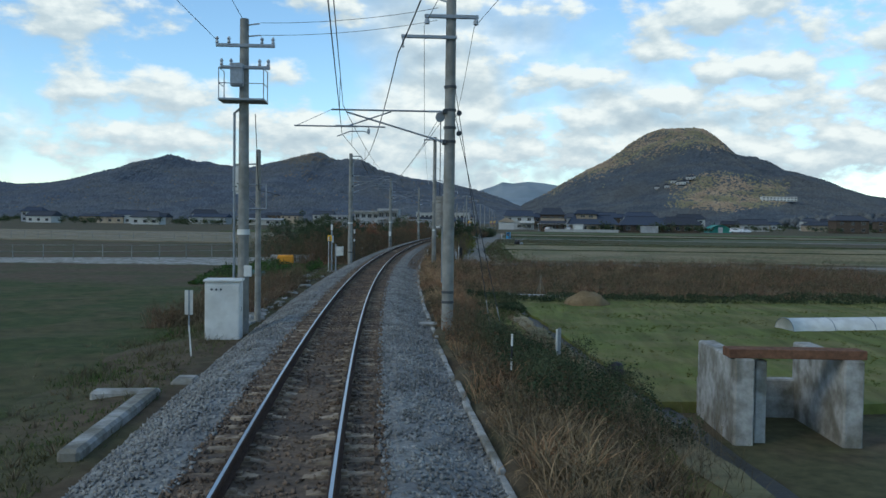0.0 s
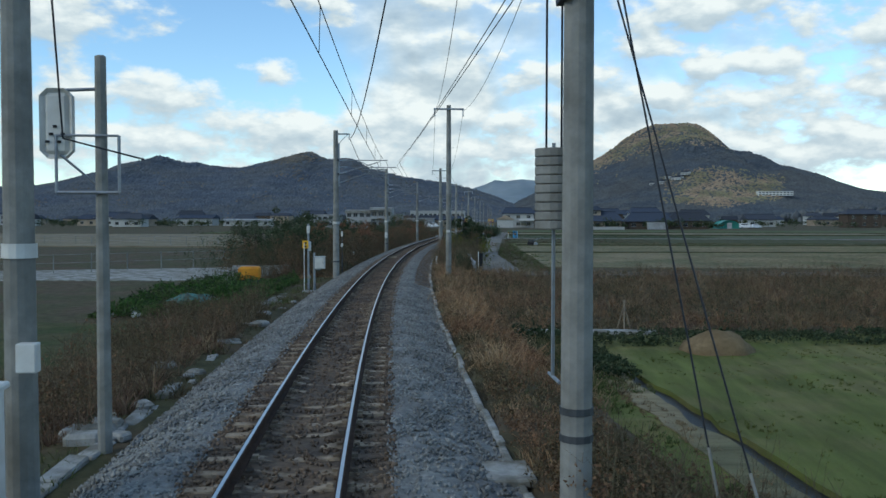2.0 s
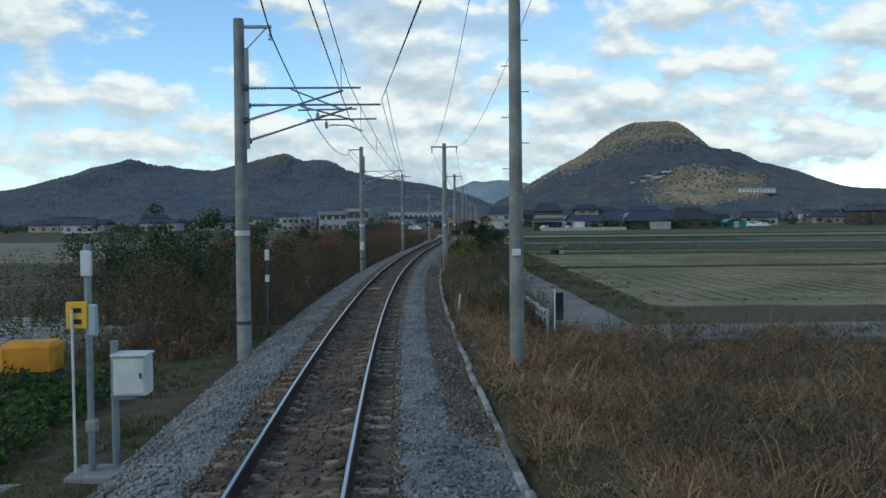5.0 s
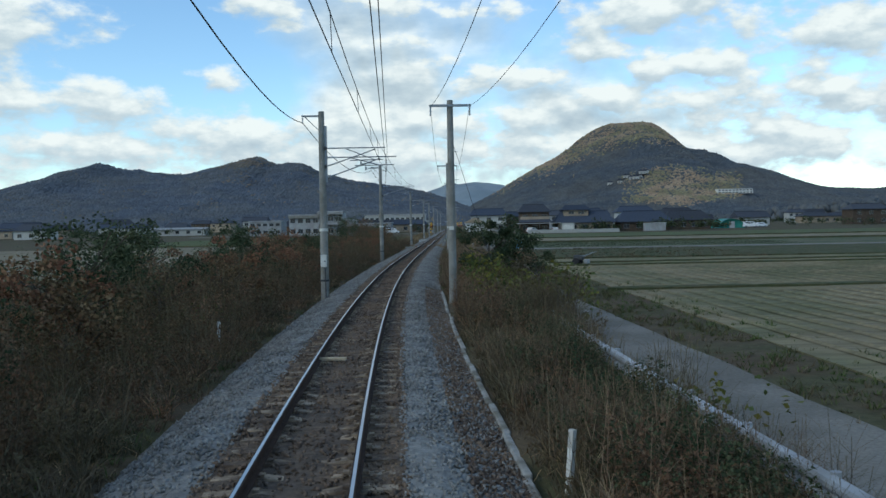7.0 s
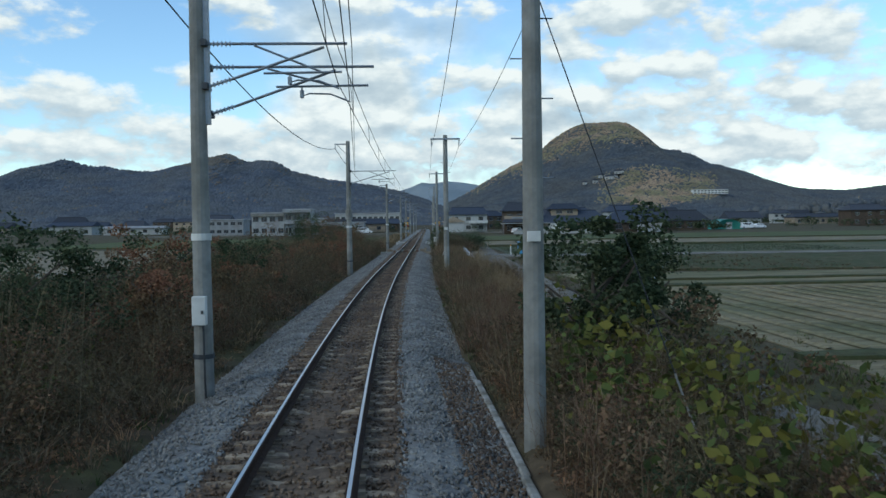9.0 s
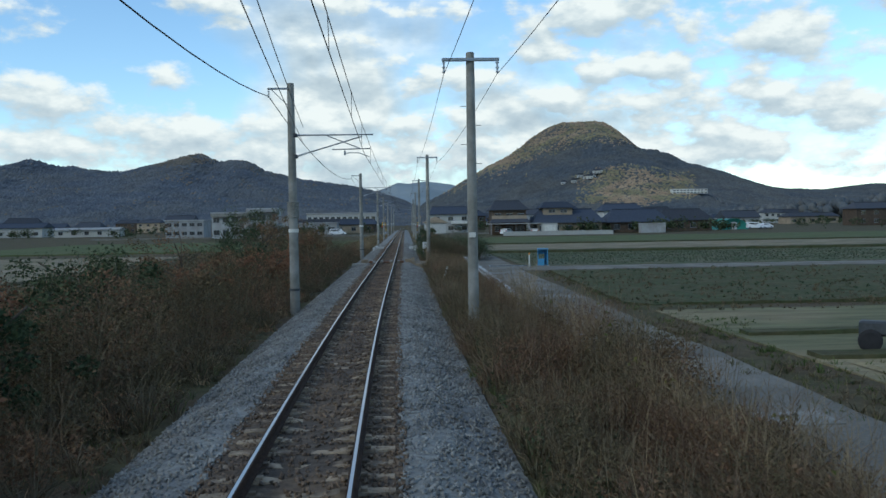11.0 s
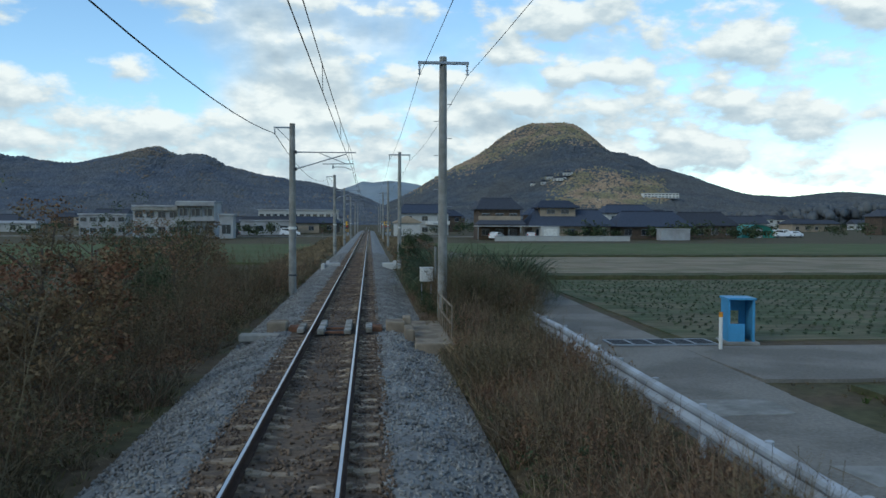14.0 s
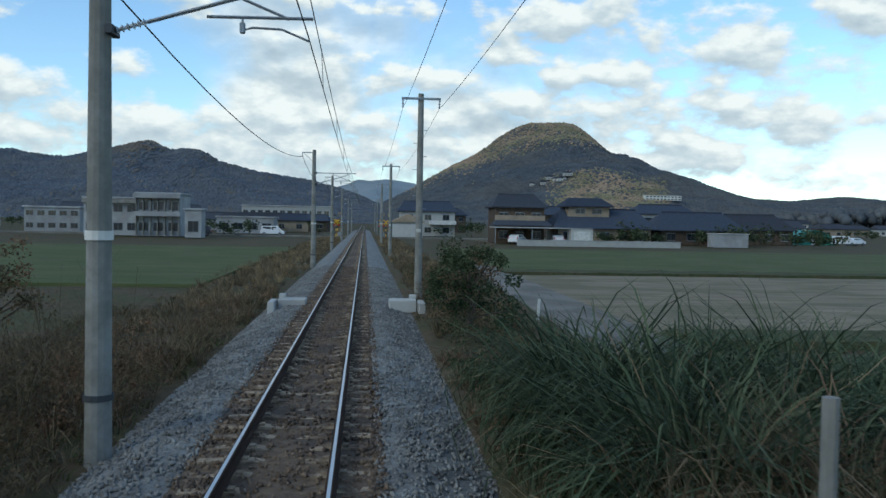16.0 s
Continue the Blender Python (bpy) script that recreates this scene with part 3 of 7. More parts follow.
# ---- fields, roads ----
def sheet(name, corners, z, mat, label, category, thick=0.25, step=2.0, rough=0.03, rows_dir=None, seed=0):
    """A field or road: a four-cornered slab with an uneven top, from plan corners (x, y), anticlockwise from near left."""
    a, b, c, d = [Vector((*p, 0)) for p in corners]
    nu = max(1, min(90, int(max((b - a).length, (c - d).length) / step)))
    nv = max(1, min(90, int(max((d - a).length, (c - b).length) / step)))
    verts, faces = [], []
    for j in range(nv + 1):
        for i in range(nu + 1):
            p = a.lerp(b, i / nu).lerp(d.lerp(c, i / nu), j / nv)
            edge = i in (0, nu) or j in (0, nv)
            n = noise.noise(Vector((p.x * 0.8, p.y * 0.8, seed)))
            if edge:
                p = p + Vector((0.15 * noise.noise(Vector((p.x, p.y, 5))), 0.15 * noise.noise(Vector((p.x, p.y, 9))), 0))
            verts.append((p.x, p.y, z + rough * n))
    w = nu + 1
    for j in range(nv):
        for i in range(nu):
            k = j * w + i
            faces.append((k, k + 1, k + w + 1, k + w))
    rim = [i for i in range(w)] + [j * w + nu for j in range(1, nv + 1)] + [nv * w + i for i in range(nu - 1, -1, -1)] + [j * w for j in range(nv - 1, 0, -1)]
    n0 = len(verts)
    for k in rim:
        verts.append((verts[k][0], verts[k][1], z - thick))
    m = len(rim)
    for q in range(m):
        faces.append((rim[q], n0 + q, n0 + (q + 1) % m, rim[(q + 1) % m]))
    return solid(name, mesh_of(name, verts, faces, mat, False), label, category, kind="structure")


def along(s, u):
    p = on_line(s, u)
    return (p.x, p.y)


FZ = -0.62
sheet("field_mown", [along(17.0, 6.85), along(14, 60), along(42, 60), along(41, 6.85)], -1.06, GREEN_FIELD, "short green mown field with straw-coloured streaks", "field", step=0.8, rough=0.05)
# Dark sheet: the ditch bank's shade is put into its colour.
sheet("ditch", [along(10, 6.2), along(10, 6.9), along(41, 6.95), along(41, 6.25)], -1.17, DITCH_SHADE, "narrow ditch beside the field, its shade painted dark", "ditch", step=0.6, rough=0.03)
sheet("field_bund", [along(10, 5.62), along(10, 6.28), along(41, 6.32), along(41, 5.68)], -1.0, STUBBLE, "dry trodden earth bund along the ditch", "field", rough=0.08, step=0.4)
sheet("field_bund_green", [along(10, 4.75), along(10, 5.62), along(41, 5.68), along(41, 4.95)], -1.02, GREEN_FIELD, "strip of short grass below the railway", "field", rough=0.06, step=0.4)
sheet("ditch_slab", [along(41.6, 5.0), along(41.3, 9.5), along(42.0, 9.5), along(42.2, 5.0)], -0.98, KERB, "grey concrete slab over the field ditch", "slab", rough=0.01, step=0.5)
sheet("field_stubble", [(12.0, 72.5), (75, 73.5), (75, 129), (10.0, 129)], FZ, STUBBLE, "dull green and brown rice stubble field", "field")
sheet("field_verge", [(9.6, 131), (60, 129), (60, 152.6), (10.4, 152.6)], FZ + 0.06, BUND, "rough grass verge beside the lane", "field", rough=0.1, step=1.0)
sheet("field_cabbage", [(9.8, 159.5), (90, 159.5), (90, 184), (9.8, 184)], FZ, CROP_GREY, "grey-green vegetable field beside the lane", "field")
sheet("field_bund_far", [(9.8, 185), (90, 185), (90, 187.5), (9.8, 187.5)], FZ + 0.2, BUND, "grassy bund between two fields", "field", rough=0.08, step=1.0)
sheet("field_ploughed", [(9.8, 188), (90, 188), (90, 216), (9.8, 216)], FZ, BROWN_FIELD, "bare brown ploughed field with pale rows", "field")
sheet("field_bund_green", [(9.8, 216.5), (120, 216.5), (120, 220), (9.8, 220)], FZ + 0.15, BUND, "dark grassy bund before the green field", "field", rough=0.08, step=1.0)
sheet("field_green", [(10, 221), (120, 221), (120, 268), (10, 268)], FZ, CROP_GREEN, "bright green young crop before the houses", "field")
sheet("field_left_brown", [(-110, 112), (-22, 112), (-22, 190), (-110, 190)], -0.6, BROWN_FIELD, "pale brown harvested field beyond the fence", "field")
sheet("field_left_green", [(-60, 205), (-7, 205), (-7, 262), (-60, 262)], -0.6, CROP_GREEN, "green crop strip beside the railway", "field")
sheet("field_left_grass", [along(-5, -60), along(-5, -5.5), along(42, -5.5), along(57, -60)], -0.86, LAWN, "short green grass plot by the railway", "field", rough=0.08)
# the stubble's sowing rows
_rows_v, _rows_f = [], []
for k in range(46):
    x0 = 13.0 + 0.95 * k
    for (xa, ya), (xb, yb) in (((x0, 74.5), (x0 - 1.2, 96)), ((x0 - 1.2, 98.5), (x0 - 2.0, 117.5))):
        n = len(_rows_v)
        _rows_v += [(xa - 0.13, ya, FZ + 0.02), (xa, ya, FZ + 0.07), (xa + 0.13, ya, FZ + 0.02), (xb - 0.13, yb, FZ + 0.02), (xb, yb, FZ + 0.07), (xb + 0.13, yb, FZ + 0.02)]
        _rows_f += [(n, n + 1, n + 4, n + 3), (n + 1, n + 2, n + 5, n + 4)]
solid("stubble_ridges", mesh_of("stubble_ridges", _rows_v, _rows_f, STUBBLE), "low rows of cut stalks running across the stubble field", "field rows", kind="stuff")
# straw lines across the stubble
for k, y in enumerate((97, 118, 122)):
    sheet("field_ridge", [(10.5, y), (75, y + 3), (75, y + 4), (10.5, y + 0.7)], FZ + 0.1, BUND, "low grass ridge across the stubble field", "field", rough=0.05, step=1.0)

ROAD_Z = -0.58
sheet("road_near", [along(66, 5.75), along(66, 8.0), along(92, 7.85), along(92, 5.55)], ROAD_Z, ASPHALT, "narrow old asphalt lane curving beside the railway", "road", rough=0.01)
sheet("road", [along(92, 5.55), along(92, 7.85), along(152, 8.75), along(152, 5.7)], ROAD_Z, ASPHALT, "narrow old asphalt lane beside the railway", "road", rough=0.01)
sheet("road_far", [along(152, 5.7), along(152, 8.8), (10.4, 226), (8.2, 226)], ROAD_Z, ASPHALT, "narrow asphalt lane leading to the houses", "road", rough=0.01)
sheet("road_branch", [(8.9, 153.5), (80, 153.5), (80, 157.6), (8.9, 158.2)], ROAD_Z + 0.005, ASPHALT, "concrete-grey farm lane branching across the fields", "road", rough=0.01)
sheet("road_cross", [along(62.8, 6.6), (80, 68.4), (80, 71.2), along(65.98, 6.0)], ROAD_Z + 0.004, ASPHALT, "pale farm lane crossing to the fields", "road", rough=0.01)
for k, (a, b, c) in enumerate(((134.2, 7.3, 1.3), (137.6, 7.5, 1.1), (141.5, 7.4, 1.5), (146.4, 7.6, 1.2), (150.3, 7.0, 2.2), (87.0, 6.9, 1.0), (112.0, 7.2, 1.2))):
    sheet("road_patch", [along(a, b - c / 2), along(a, b + c / 2), along(a + 0.9 + 0.3 * (k % 3), b + c / 2), along(a + 0.9 + 0.3 * (k % 3), b - c / 2)], ROAD_Z + 0.016, CONCRETE, "pale worn concrete patch on the lane", "road", thick=0.05, rough=0.004, step=0.4)
sheet("road_crossing", [(-80, 323), (80, 323), (80, 328), (-80, 328)], -0.45, ASPHALT, "village road over the level crossing", "road", thick=0.3, rough=0.01)


# ---- railway ----
def lumps(s, u):
    return 0.035 * noise.noise(Vector((s * 3.1, u * 3.1, 0))) + 0.02 * noise.noise(Vector((s * 9, u * 9, 4)))


_bed = [(-2.75, -0.72), (-2.4, -0.52), (-2.0, -0.36), (-1.75, -0.25), (-1.5, -0.2), (-1.3, -0.19), (-1.1, -0.2)]
solid("ballast_shoulder", sweep(_bed, -14, 420, 0.5, BALLAST, "ballast_shoulder", closed=False, wobble=lumps), "grey crushed-stone ballast shoulder sloping to the verge", "ballast", kind="structure")
_bed = [(1.1, -0.2), (1.3, -0.19), (1.5, -0.2), (1.75, -0.25), (2.0, -0.33), (2.3, -0.42), (2.56, -0.46)]
solid("ballast_shoulder", sweep(_bed, -14, 420, 0.5, BALLAST, "ballast_shoulder", closed=False, wobble=lumps), "grey crushed-stone ballast shoulder up to a low kerb", "ballast", kind="structure")
_bed = [(-1.12, -0.2), (-0.85, -0.195), (-0.6, -0.205), (-0.3, -0.2), (0, -0.195), (0.3, -0.2), (0.6, -0.205), (0.85, -0.195), (1.12, -0.2)]
solid("ballast_middle", sweep(_bed, -14, 420, 0.5, BALLAST_RUSTY, "ballast_middle", closed=False, wobble=lumps), "rust-brown ballast between and beside the rails", "ballast", kind="structure")

track = thing("railway_track", (0, 0, 0), "single narrow-gauge railway track, polished rails on concrete sleepers", "railway track", kind="structure")


def rail_mesh(u0):
    sec = [(-0.033, -0.006), (-0.02, 0.0), (0.017, 0.0), (0.033, -0.006), (0.033, -0.035), (0.009, -0.048), (0.009, -0.13), (0.062, -0.145), (0.062, -0.155), (-0.062, -0.155), (-0.062, -0.145), (-0.009, -0.13), (-0.009, -0.048), (-0.033, -0.035)]
    me = sweep([(u0 + a, b) for a, b in sec], -14, 600, 2.0, [RAIL_SIDE, RAIL_TOP], "rail")
    for p in me.polygons:
        if len(p.vertices) == 4 and p.center.z > -0.001:
            p.material_index = 1
    return me


part("rail", rail_mesh(-0.566), None, track, "steel rail with a bright worn head")
part("rail", rail_mesh(0.566), None, track, "steel rail with a bright worn head")

# kerb of concrete lengths beside the right shoulder
kerb = thing("trackside_kerb", (0, 0, 0), "low stained concrete kerb at the foot of the ballast", "kerb", kind="structure")
_kb = to_mesh("kerb_stone", box((0.11, 1.94, 0.34), (0, 0, -0.34), 0.02), KERB)
rng = random.Random(5)
s = -6.0
while s < 96:
    if not (19.5 < s < 22 or 96 < s < 98):
        p = on_line(s + 1.0, 2.53 + rng.uniform(-0.03, 0.03), -0.385 + rng.uniform(-0.04, 0.02))
        k = part("kerb_stone", _kb, None, kerb)
        k.matrix_basis = pose(*p, 0, rng.uniform(-3, 3), heading(s + 1) + rng.uniform(-0.6, 0.6))
    s += 2.0


# ---- poles and wires ----
def tapered_pole(h, base=-0.8, r0=0.175, r1=0.12):
    return ring_stack([(base, r0), (h * 0.5, (r0 + r1) / 2), (h - 0.02, r1), (h, r1 * 0.9)], 14)


def put(bm, name, mat, parent, label=""):
    return part(name, bm, mat, parent, label)


def cantilever(parent, side, reach, top=5.69, low=4.95, y=0.0, over=0.15, drop=5.18):
    """A bracket that holds the wires: tubes, insulators and a bent steady arm. side: +1 towards greater u."""
    def P(x, z):
        return (side * x, y, z)
    put(ribbed(P(0.16, top), P(0.62, top)), "insulator", PORCELAIN, parent, "grey ribbed porcelain insulator")
    put(ribbed(P(0.16, low), P(0.6, low + 0.14)), "insulator", PORCELAIN, parent, "grey ribbed porcelain insulator")
    put(tube([P(0.6, top), P(reach + over, top)], 0.026), "top_tube", STEEL, parent)
    put(tube([P(0.58, low + 0.13), P(reach - 0.25, top - 0.06)], 0.026), "diagonal_tube", STEEL, parent)
    put(tube([P(reach - 1.45, top - 0.03), P(reach - 0.25, drop)], 0.02), "brace", STEEL, parent)
    put(tube([P(reach - 1.3, drop), P(reach + over - 0.1, drop + 0.02)], 0.022), "registration_tube", STEEL, parent)
    put(tube([P(reach - 0.85, drop), P(reach - 0.85, drop - 0.16), P(reach - 0.72, drop - 0.12), P(reach - 0.35, drop - 0.13), P(reach, drop - 0.27)], 0.016), "steady_arm", STEEL, parent)
    bm = box((0.07, 0.07, 0.14), P(reach - 0.85, drop - 0.2), 0.012)
    put(bm, "clamp", STEEL, parent)
    put(box((0.1, 0.34, 0.12), P(0.14, top - 0.06), 0.01), "pole_band", DARK_STEEL, parent)
    put(box((0.1, 0.34, 0.12), P(0.15, low - 0.06), 0.01), "pole_band", DARK_STEEL, parent)


def hang_insulator(parent, x, z, y=0.0, n=0.26):
    put(ribbed((x, y, z), (x, y, z - n), 0.05, 3), "insulator", PORCELAIN, parent, "small hanging porcelain insulator")


def left_pole(s, u, top, arm=-0.85, double=False, extras=""):
    p = on_line(s, u, 0)
    th = thing("catenary_pole", p, "grey concrete catenary pole with tubular wire bracket", "pole", "catenary poles", turn=heading(s))
    put(tapered_pole(top), "pole", CONCRETE, th, "tapered grey concrete pole")
    reach = -u
    cantilever(th, 1, reach + 0.12)
    if double:
        cantilever(th, 1, reach + 0.3, 5.33, 4.51, 0.22, 0.42, 4.98)
        put(box((0.1, 0.1, 2.3), (0.16, 0.0, 4.3), 0.01), "channel", STEEL, th, "galvanised steel channel on the pole")
    put(box((abs(arm), 0.06, 0.07), (arm / 2, 0, top - 0.22), 0.008), "feeder_arm", STEEL, th)
    put(tube([(arm * 0.15, 0, top - 0.75), (arm * 0.85, 0, top - 0.2)], 0.016), "arm_brace", STEEL, th)
    hang_insulator(th, arm * 0.95, top - 0.24)
    put(ring_stack([(0.25, 0.182), (0.25, 0.19), (0.33, 0.19), (0.33, 0.18)], 14, False), "base_band", DARK_STEEL, th)
    put(ring_stack([(2.3, 0.172), (2.3, 0.176), (2.42, 0.176), (2.42, 0.17)], 14, False), "white_band", WHITE, th, "white marking band")
    if "box" in extras:
        b = put(box((0.24, 0.14, 0.5), (0.0, -0.26, 0.85), 0.015), "junction_box", WHITE, th, "white steel junction box")
        put(box((0.04, 0.02, 0.06), (0.06, -0.34, 1.05)), "latch", DARK_STEEL, b)
        put(tube([(0.05, -0.24, 0.85), (0.06, -0.2, -0.6)], 0.02), "conduit", DARK_STEEL, th)
    if "ribs" in extras:
        put(ring_stack([q for k in range(9) for q in ((2.8 + k * 0.064, 0.185), (2.83 + k * 0.064, 0.215), (2.85 + k * 0.064, 0.215), (2.864 + k * 0.064, 0.185))], 14), "wrapped_collar", CONCRETE, th, "pale ribbed sleeve round the pole")
    return th


def right_pole(s, u, top, label_z=2.2, guy=None):
    p = on_line(s, u, 0)
    th = thing("power_pole", p, "grey concrete power pole with a steel cross-arm", "pole", "power poles", turn=heading(s))
    put(tapered_pole(top, -0.9, 0.148, 0.108), "pole", CONCRETE, th, "tapered grey concrete pole")
    put(box((1.5, 0.075, 0.085), (0, -0.13, top - 0.25), 0.008), "cross_arm", STEEL, th)
    for x in (-0.7, 0.7):
        put(ribbed((x, -0.13, top - 0.25), (x, -0.13, top - 0.57), 0.06, 3), "insulator", PORCELAIN, th, "small hanging porcelain insulator")
    for k in range(8):
        z = 2.6 + k * 0.5
        if z < top - 0.9:
            sd = 1 if k % 2 else -1
            put(tube([(sd * 0.1, 0, z), (sd * 0.27, 0, z)], 0.01, 5), "step_peg", STEEL, th)
    if label_z:
        put(box((0.17, 0.03, 0.13), (-0.02, -0.16, label_z), 0.006), "plate", WHITE, th, "small white plate")
    if guy:
        g = on_line(*guy) - p
        h = radians(-heading(s))
        g = Vector((g.x * math.cos(h) - g.y * math.sin(h), g.x * math.sin(h) + g.y * math.cos(h), g.z))
        a = Vector((0.1, 0, top - 1.6))
        put(tube([a, g], 0.008, 5), "guy_wire", WIRE, th)
        put(tube([g.lerp(a, 0.02), g.lerp(a, 0.22)], 0.013, 6), "guy_guard", CONCRETE, th, "pale guard sleeve on the guy wire")
    return th


LEFT_POLES = [(60.6, -2.5, 7.27, 0.75, True, ""), (93.3, -2.31, 7.19, -0.8, True, "box"), (129.7, -2.58, 7.5, -0.8, False, "ribs"), (174.5, -2.5, 6.94, -0.8, False, ""),
              (220, -2.5, 7.2, -0.8, False, ""), (252, -2.5, 7.2, -0.8, False, ""), (290, -2.5, 7.2, -0.8, False, ""), (338, -2.5, 7.2, -0.8, False, ""), (385, -2.5, 7.2, -0.8, False, "")]
for row in LEFT_POLES:
    left_pole(*row)
RIGHT_POLES = [(57.4, 3.44, 8.2, 1.9, None), (89.0, 2.8, 6.95, 2.3, (87.5, 4.6, -0.5)), (122.0, 3.08, 7.0, 2.16, None), (161.7, 3.02, 7.49, None, None), (196.0, 2.95, 7.5, 2.2, None),
               (235, 3.0, 7.4, 2.2, None), (272, 3.0, 7.4, 2.2, None), (310, 3.6, 7.4, 2.2, None), (352, 3.6, 7.4, 2.2, None), (395, 3.6, 7.4, 2.2, None)]
for row in RIGHT_POLES:
    right_pole(*row)


def tension_pole():
    """The stout pole with the wire tensioning weights."""
    p = on_line(23.25, 2.91, 0)
    th = thing("tension_pole", p, "stout concrete pole with bracket, cross-arms and tension gear", "pole", turn=heading(24))
    put(tapered_pole(8.7, -0.9, 0.165, 0.135), "pole", CONCRETE, th, "tapered grey concrete pole")
    cantilever(th, -1, 3.05, 5.57, 4.74, 0, 0.15, 5.12)
    put(tube([(-3.2, 0, 5.57), (-4.1, 0, 5.14)], 0.008), "stay_rod", STEEL, th)
    put(tube([(-4.2, 0, 5.12), (-2.5, 0, 5.12)], 0.022), "registration_tube", STEEL, th)
    put(box((1.45, 0.09, 0.1), (0, -0.16, 8.05), 0.01), "cross_arm", STEEL, th)
    for x in (-0.66, 0.66):
        put(ring_stack([(-0.1, 0.03), (-0.08, 0.07), (0.02, 0.07), (0.06, 0.03)], 10), "insulator", PORCELAIN, th).matrix_basis = Matrix.Translation((x, -0.16, 7.98))
    put(box((1.5, 0.08, 0.09), (-0.6, -0.16, 7.5), 0.01), "cross_arm", STEEL, th)
    hang_insulator(th, -1.3, 7.5, -0.16)
    put(ring_stack([(8.7, 0.16), (8.76, 0.2), (8.9, 0.2), (8.95, 0.1)], 12), "cap", STEEL, th)
    put(tube([(0, 0, 8.5), (-0.42, 0, 8.62)], 0.025), "spike_insulator", PORCELAIN, th)
    for z in (0.35, 0.62, 4.72, 5.1, 5.57, 6.2):
        put(ring_stack([(z, 0.16), (z, 0.172), (z + 0.07, 0.172), (z + 0.07, 0.16)], 14, False), "steel_band", DARK_STEEL, th)
    for z in (5.0, 5.55):
        put(ring_stack([(-0.06, 0.07), (0.06, 0.07)], 12), "pulley", DARK_STEEL, th).matrix_basis = Matrix.Translation((0.26, 0.1, z)) @ Matrix.Rotation(math.pi / 2, 4, "X")
    pul = put(ring_stack([(-0.07, 0.13), (-0.03, 0.1), (0.03, 0.1), (0.07, 0.13)], 14), "tension_pulley", STEEL, th, "grey grooved tension pulley")
    pul.matrix_basis = Matrix.Translation((-0.25, 0.25, 5.45)) @ Matrix.Rotation(math.pi / 2, 4, "X")
    for dx in (-0.36, -0.2):
        put(tube([(dx + 0.14, 0.5, 5.4), (dx + 0.14, 0.5, 3.3)], 0.012), "weight_rope", WIRE, th)
    for k in range(9):
        put(ring_stack([(0, 0.19), (0.01, 0.2), (0.08, 0.2), (0.088, 0.19)], 16), "weight", CONCRETE, th).matrix_basis = Matrix.Translation((-0.14, 0.5, 2.45 + 0.094 * k))
    put(tube([(-0.14, 0.5, 3.35), (-0.14, 0.5, 0.9)], 0.02), "weight_rod", STEEL, th)
    put(tube([(-0.14, 0.15, 0.9), (-0.14, 0.7, 0.9)], 0.02), "guide_bar", STEEL, th)
    for gx, z, gy in ((1.15, 6.3, -1.3), (1.45, 5.6, -1.7)):
        a, g = Vector((0.12, 0, z)), Vector((gx, gy, -0.9))
        put(tube([a, g], 0.01, 5), "guy_wire", WIRE, th)
        put(tube([g.lerp(a, 0.01), g.lerp(a, 0.2)], 0.014, 6), "guy_guard", CONCRETE, th, "pale guard sleeve on the guy wire")


tension_pole()


def transformer_pole():
    p = on_line(24.0, -2.75, 0)
    th = thing("transformer_pole", p, "tall concrete pole with caged platform and transformer", "pole", turn=heading(24))
    put(tapered_pole(8.1, -0.9, 0.165, 0.12), "pole", CONCRETE, th, "tapered grey concrete pole")
    for z, w in ((7.3, 1.6), (6.7, 1.35)):
        put(box((w, 0.08, 0.09), (0.05, -0.12, z), 0.01), "cross_arm", STEEL, th)
        for x in (-w / 2 + 0.08, -w / 4, w / 4 + 0.1, w / 2):
            put(ring_stack([(0, 0.02), (0.04, 0.05), (0.1, 0.03), (0.14, 0.055), (0.2, 0.02)], 8), "insulator", PORCELAIN, th).matrix_basis = Matrix.Translation((x, -0.12, z + 0.08))
    put(box((0.34, 0.26, 0.62), (-0.14, -0.3, 6.2), 0.02), "transformer", STEEL, th, "grey steel switch box")
    bm = box((1.25, 0.8, 0.06), (0, -0.1, 5.8), 0.01)
    put(bm, "platform", STEEL, th, "galvanised steel platform")
    for x in (-0.6, 0.6):
        for y in (-0.48, 0.28):
            put(tube([(x, y, 5.85), (x, y, 6.68)], 0.014), "cage_post", STEEL, th)
    for z in (6.68, 6.26):
        put(tube([(-0.6, -0.48, z), (0.6, -0.48, z)], 0.012), "cage_rail", STEEL, th)
        put(tube([(-0.6, -0.48, z), (-0.6, 0.28, z)], 0.012), "cage_rail", STEEL, th)
        put(tube([(0.6, -0.48, z), (0.6, 0.28, z)], 0.012), "cage_rail", STEEL, th)
    put(tube([(-0.25, -0.05, 0.6), (-0.25, -0.05, 5.5), (-0.1, -0.05, 5.62)], 0.04), "conduit", STEEL, th)
    put(tube([(0.3, 0.05, 5.5), (0.38, 0.2, 3.4), (0.75, 1.9, 3.3)], 0.012), "drop_cable", WIRE, th)
    put(box((0.2, 0.14, 0.3), (0.16, -0.22, 1.0), 0.012), "junction_box", WHITE, th, "white steel junction box")
    put(ring_stack([(2.15, 0.168), (2.15, 0.173), (2.3, 0.173), (2.3, 0.166)], 14, False), "white_band", WHITE, th, "white marking band")
    put(tube([(-0.1, 0, 7.9), (0.42, 0.0, 7.98)], 0.022), "spike_insulator", PORCELAIN, th)
    put(tube([(-0.1, 0, 7.6), (0.45, 0.0, 7.66)], 0.022), "spike_insulator", PORCELAIN, th)


transformer_pole()


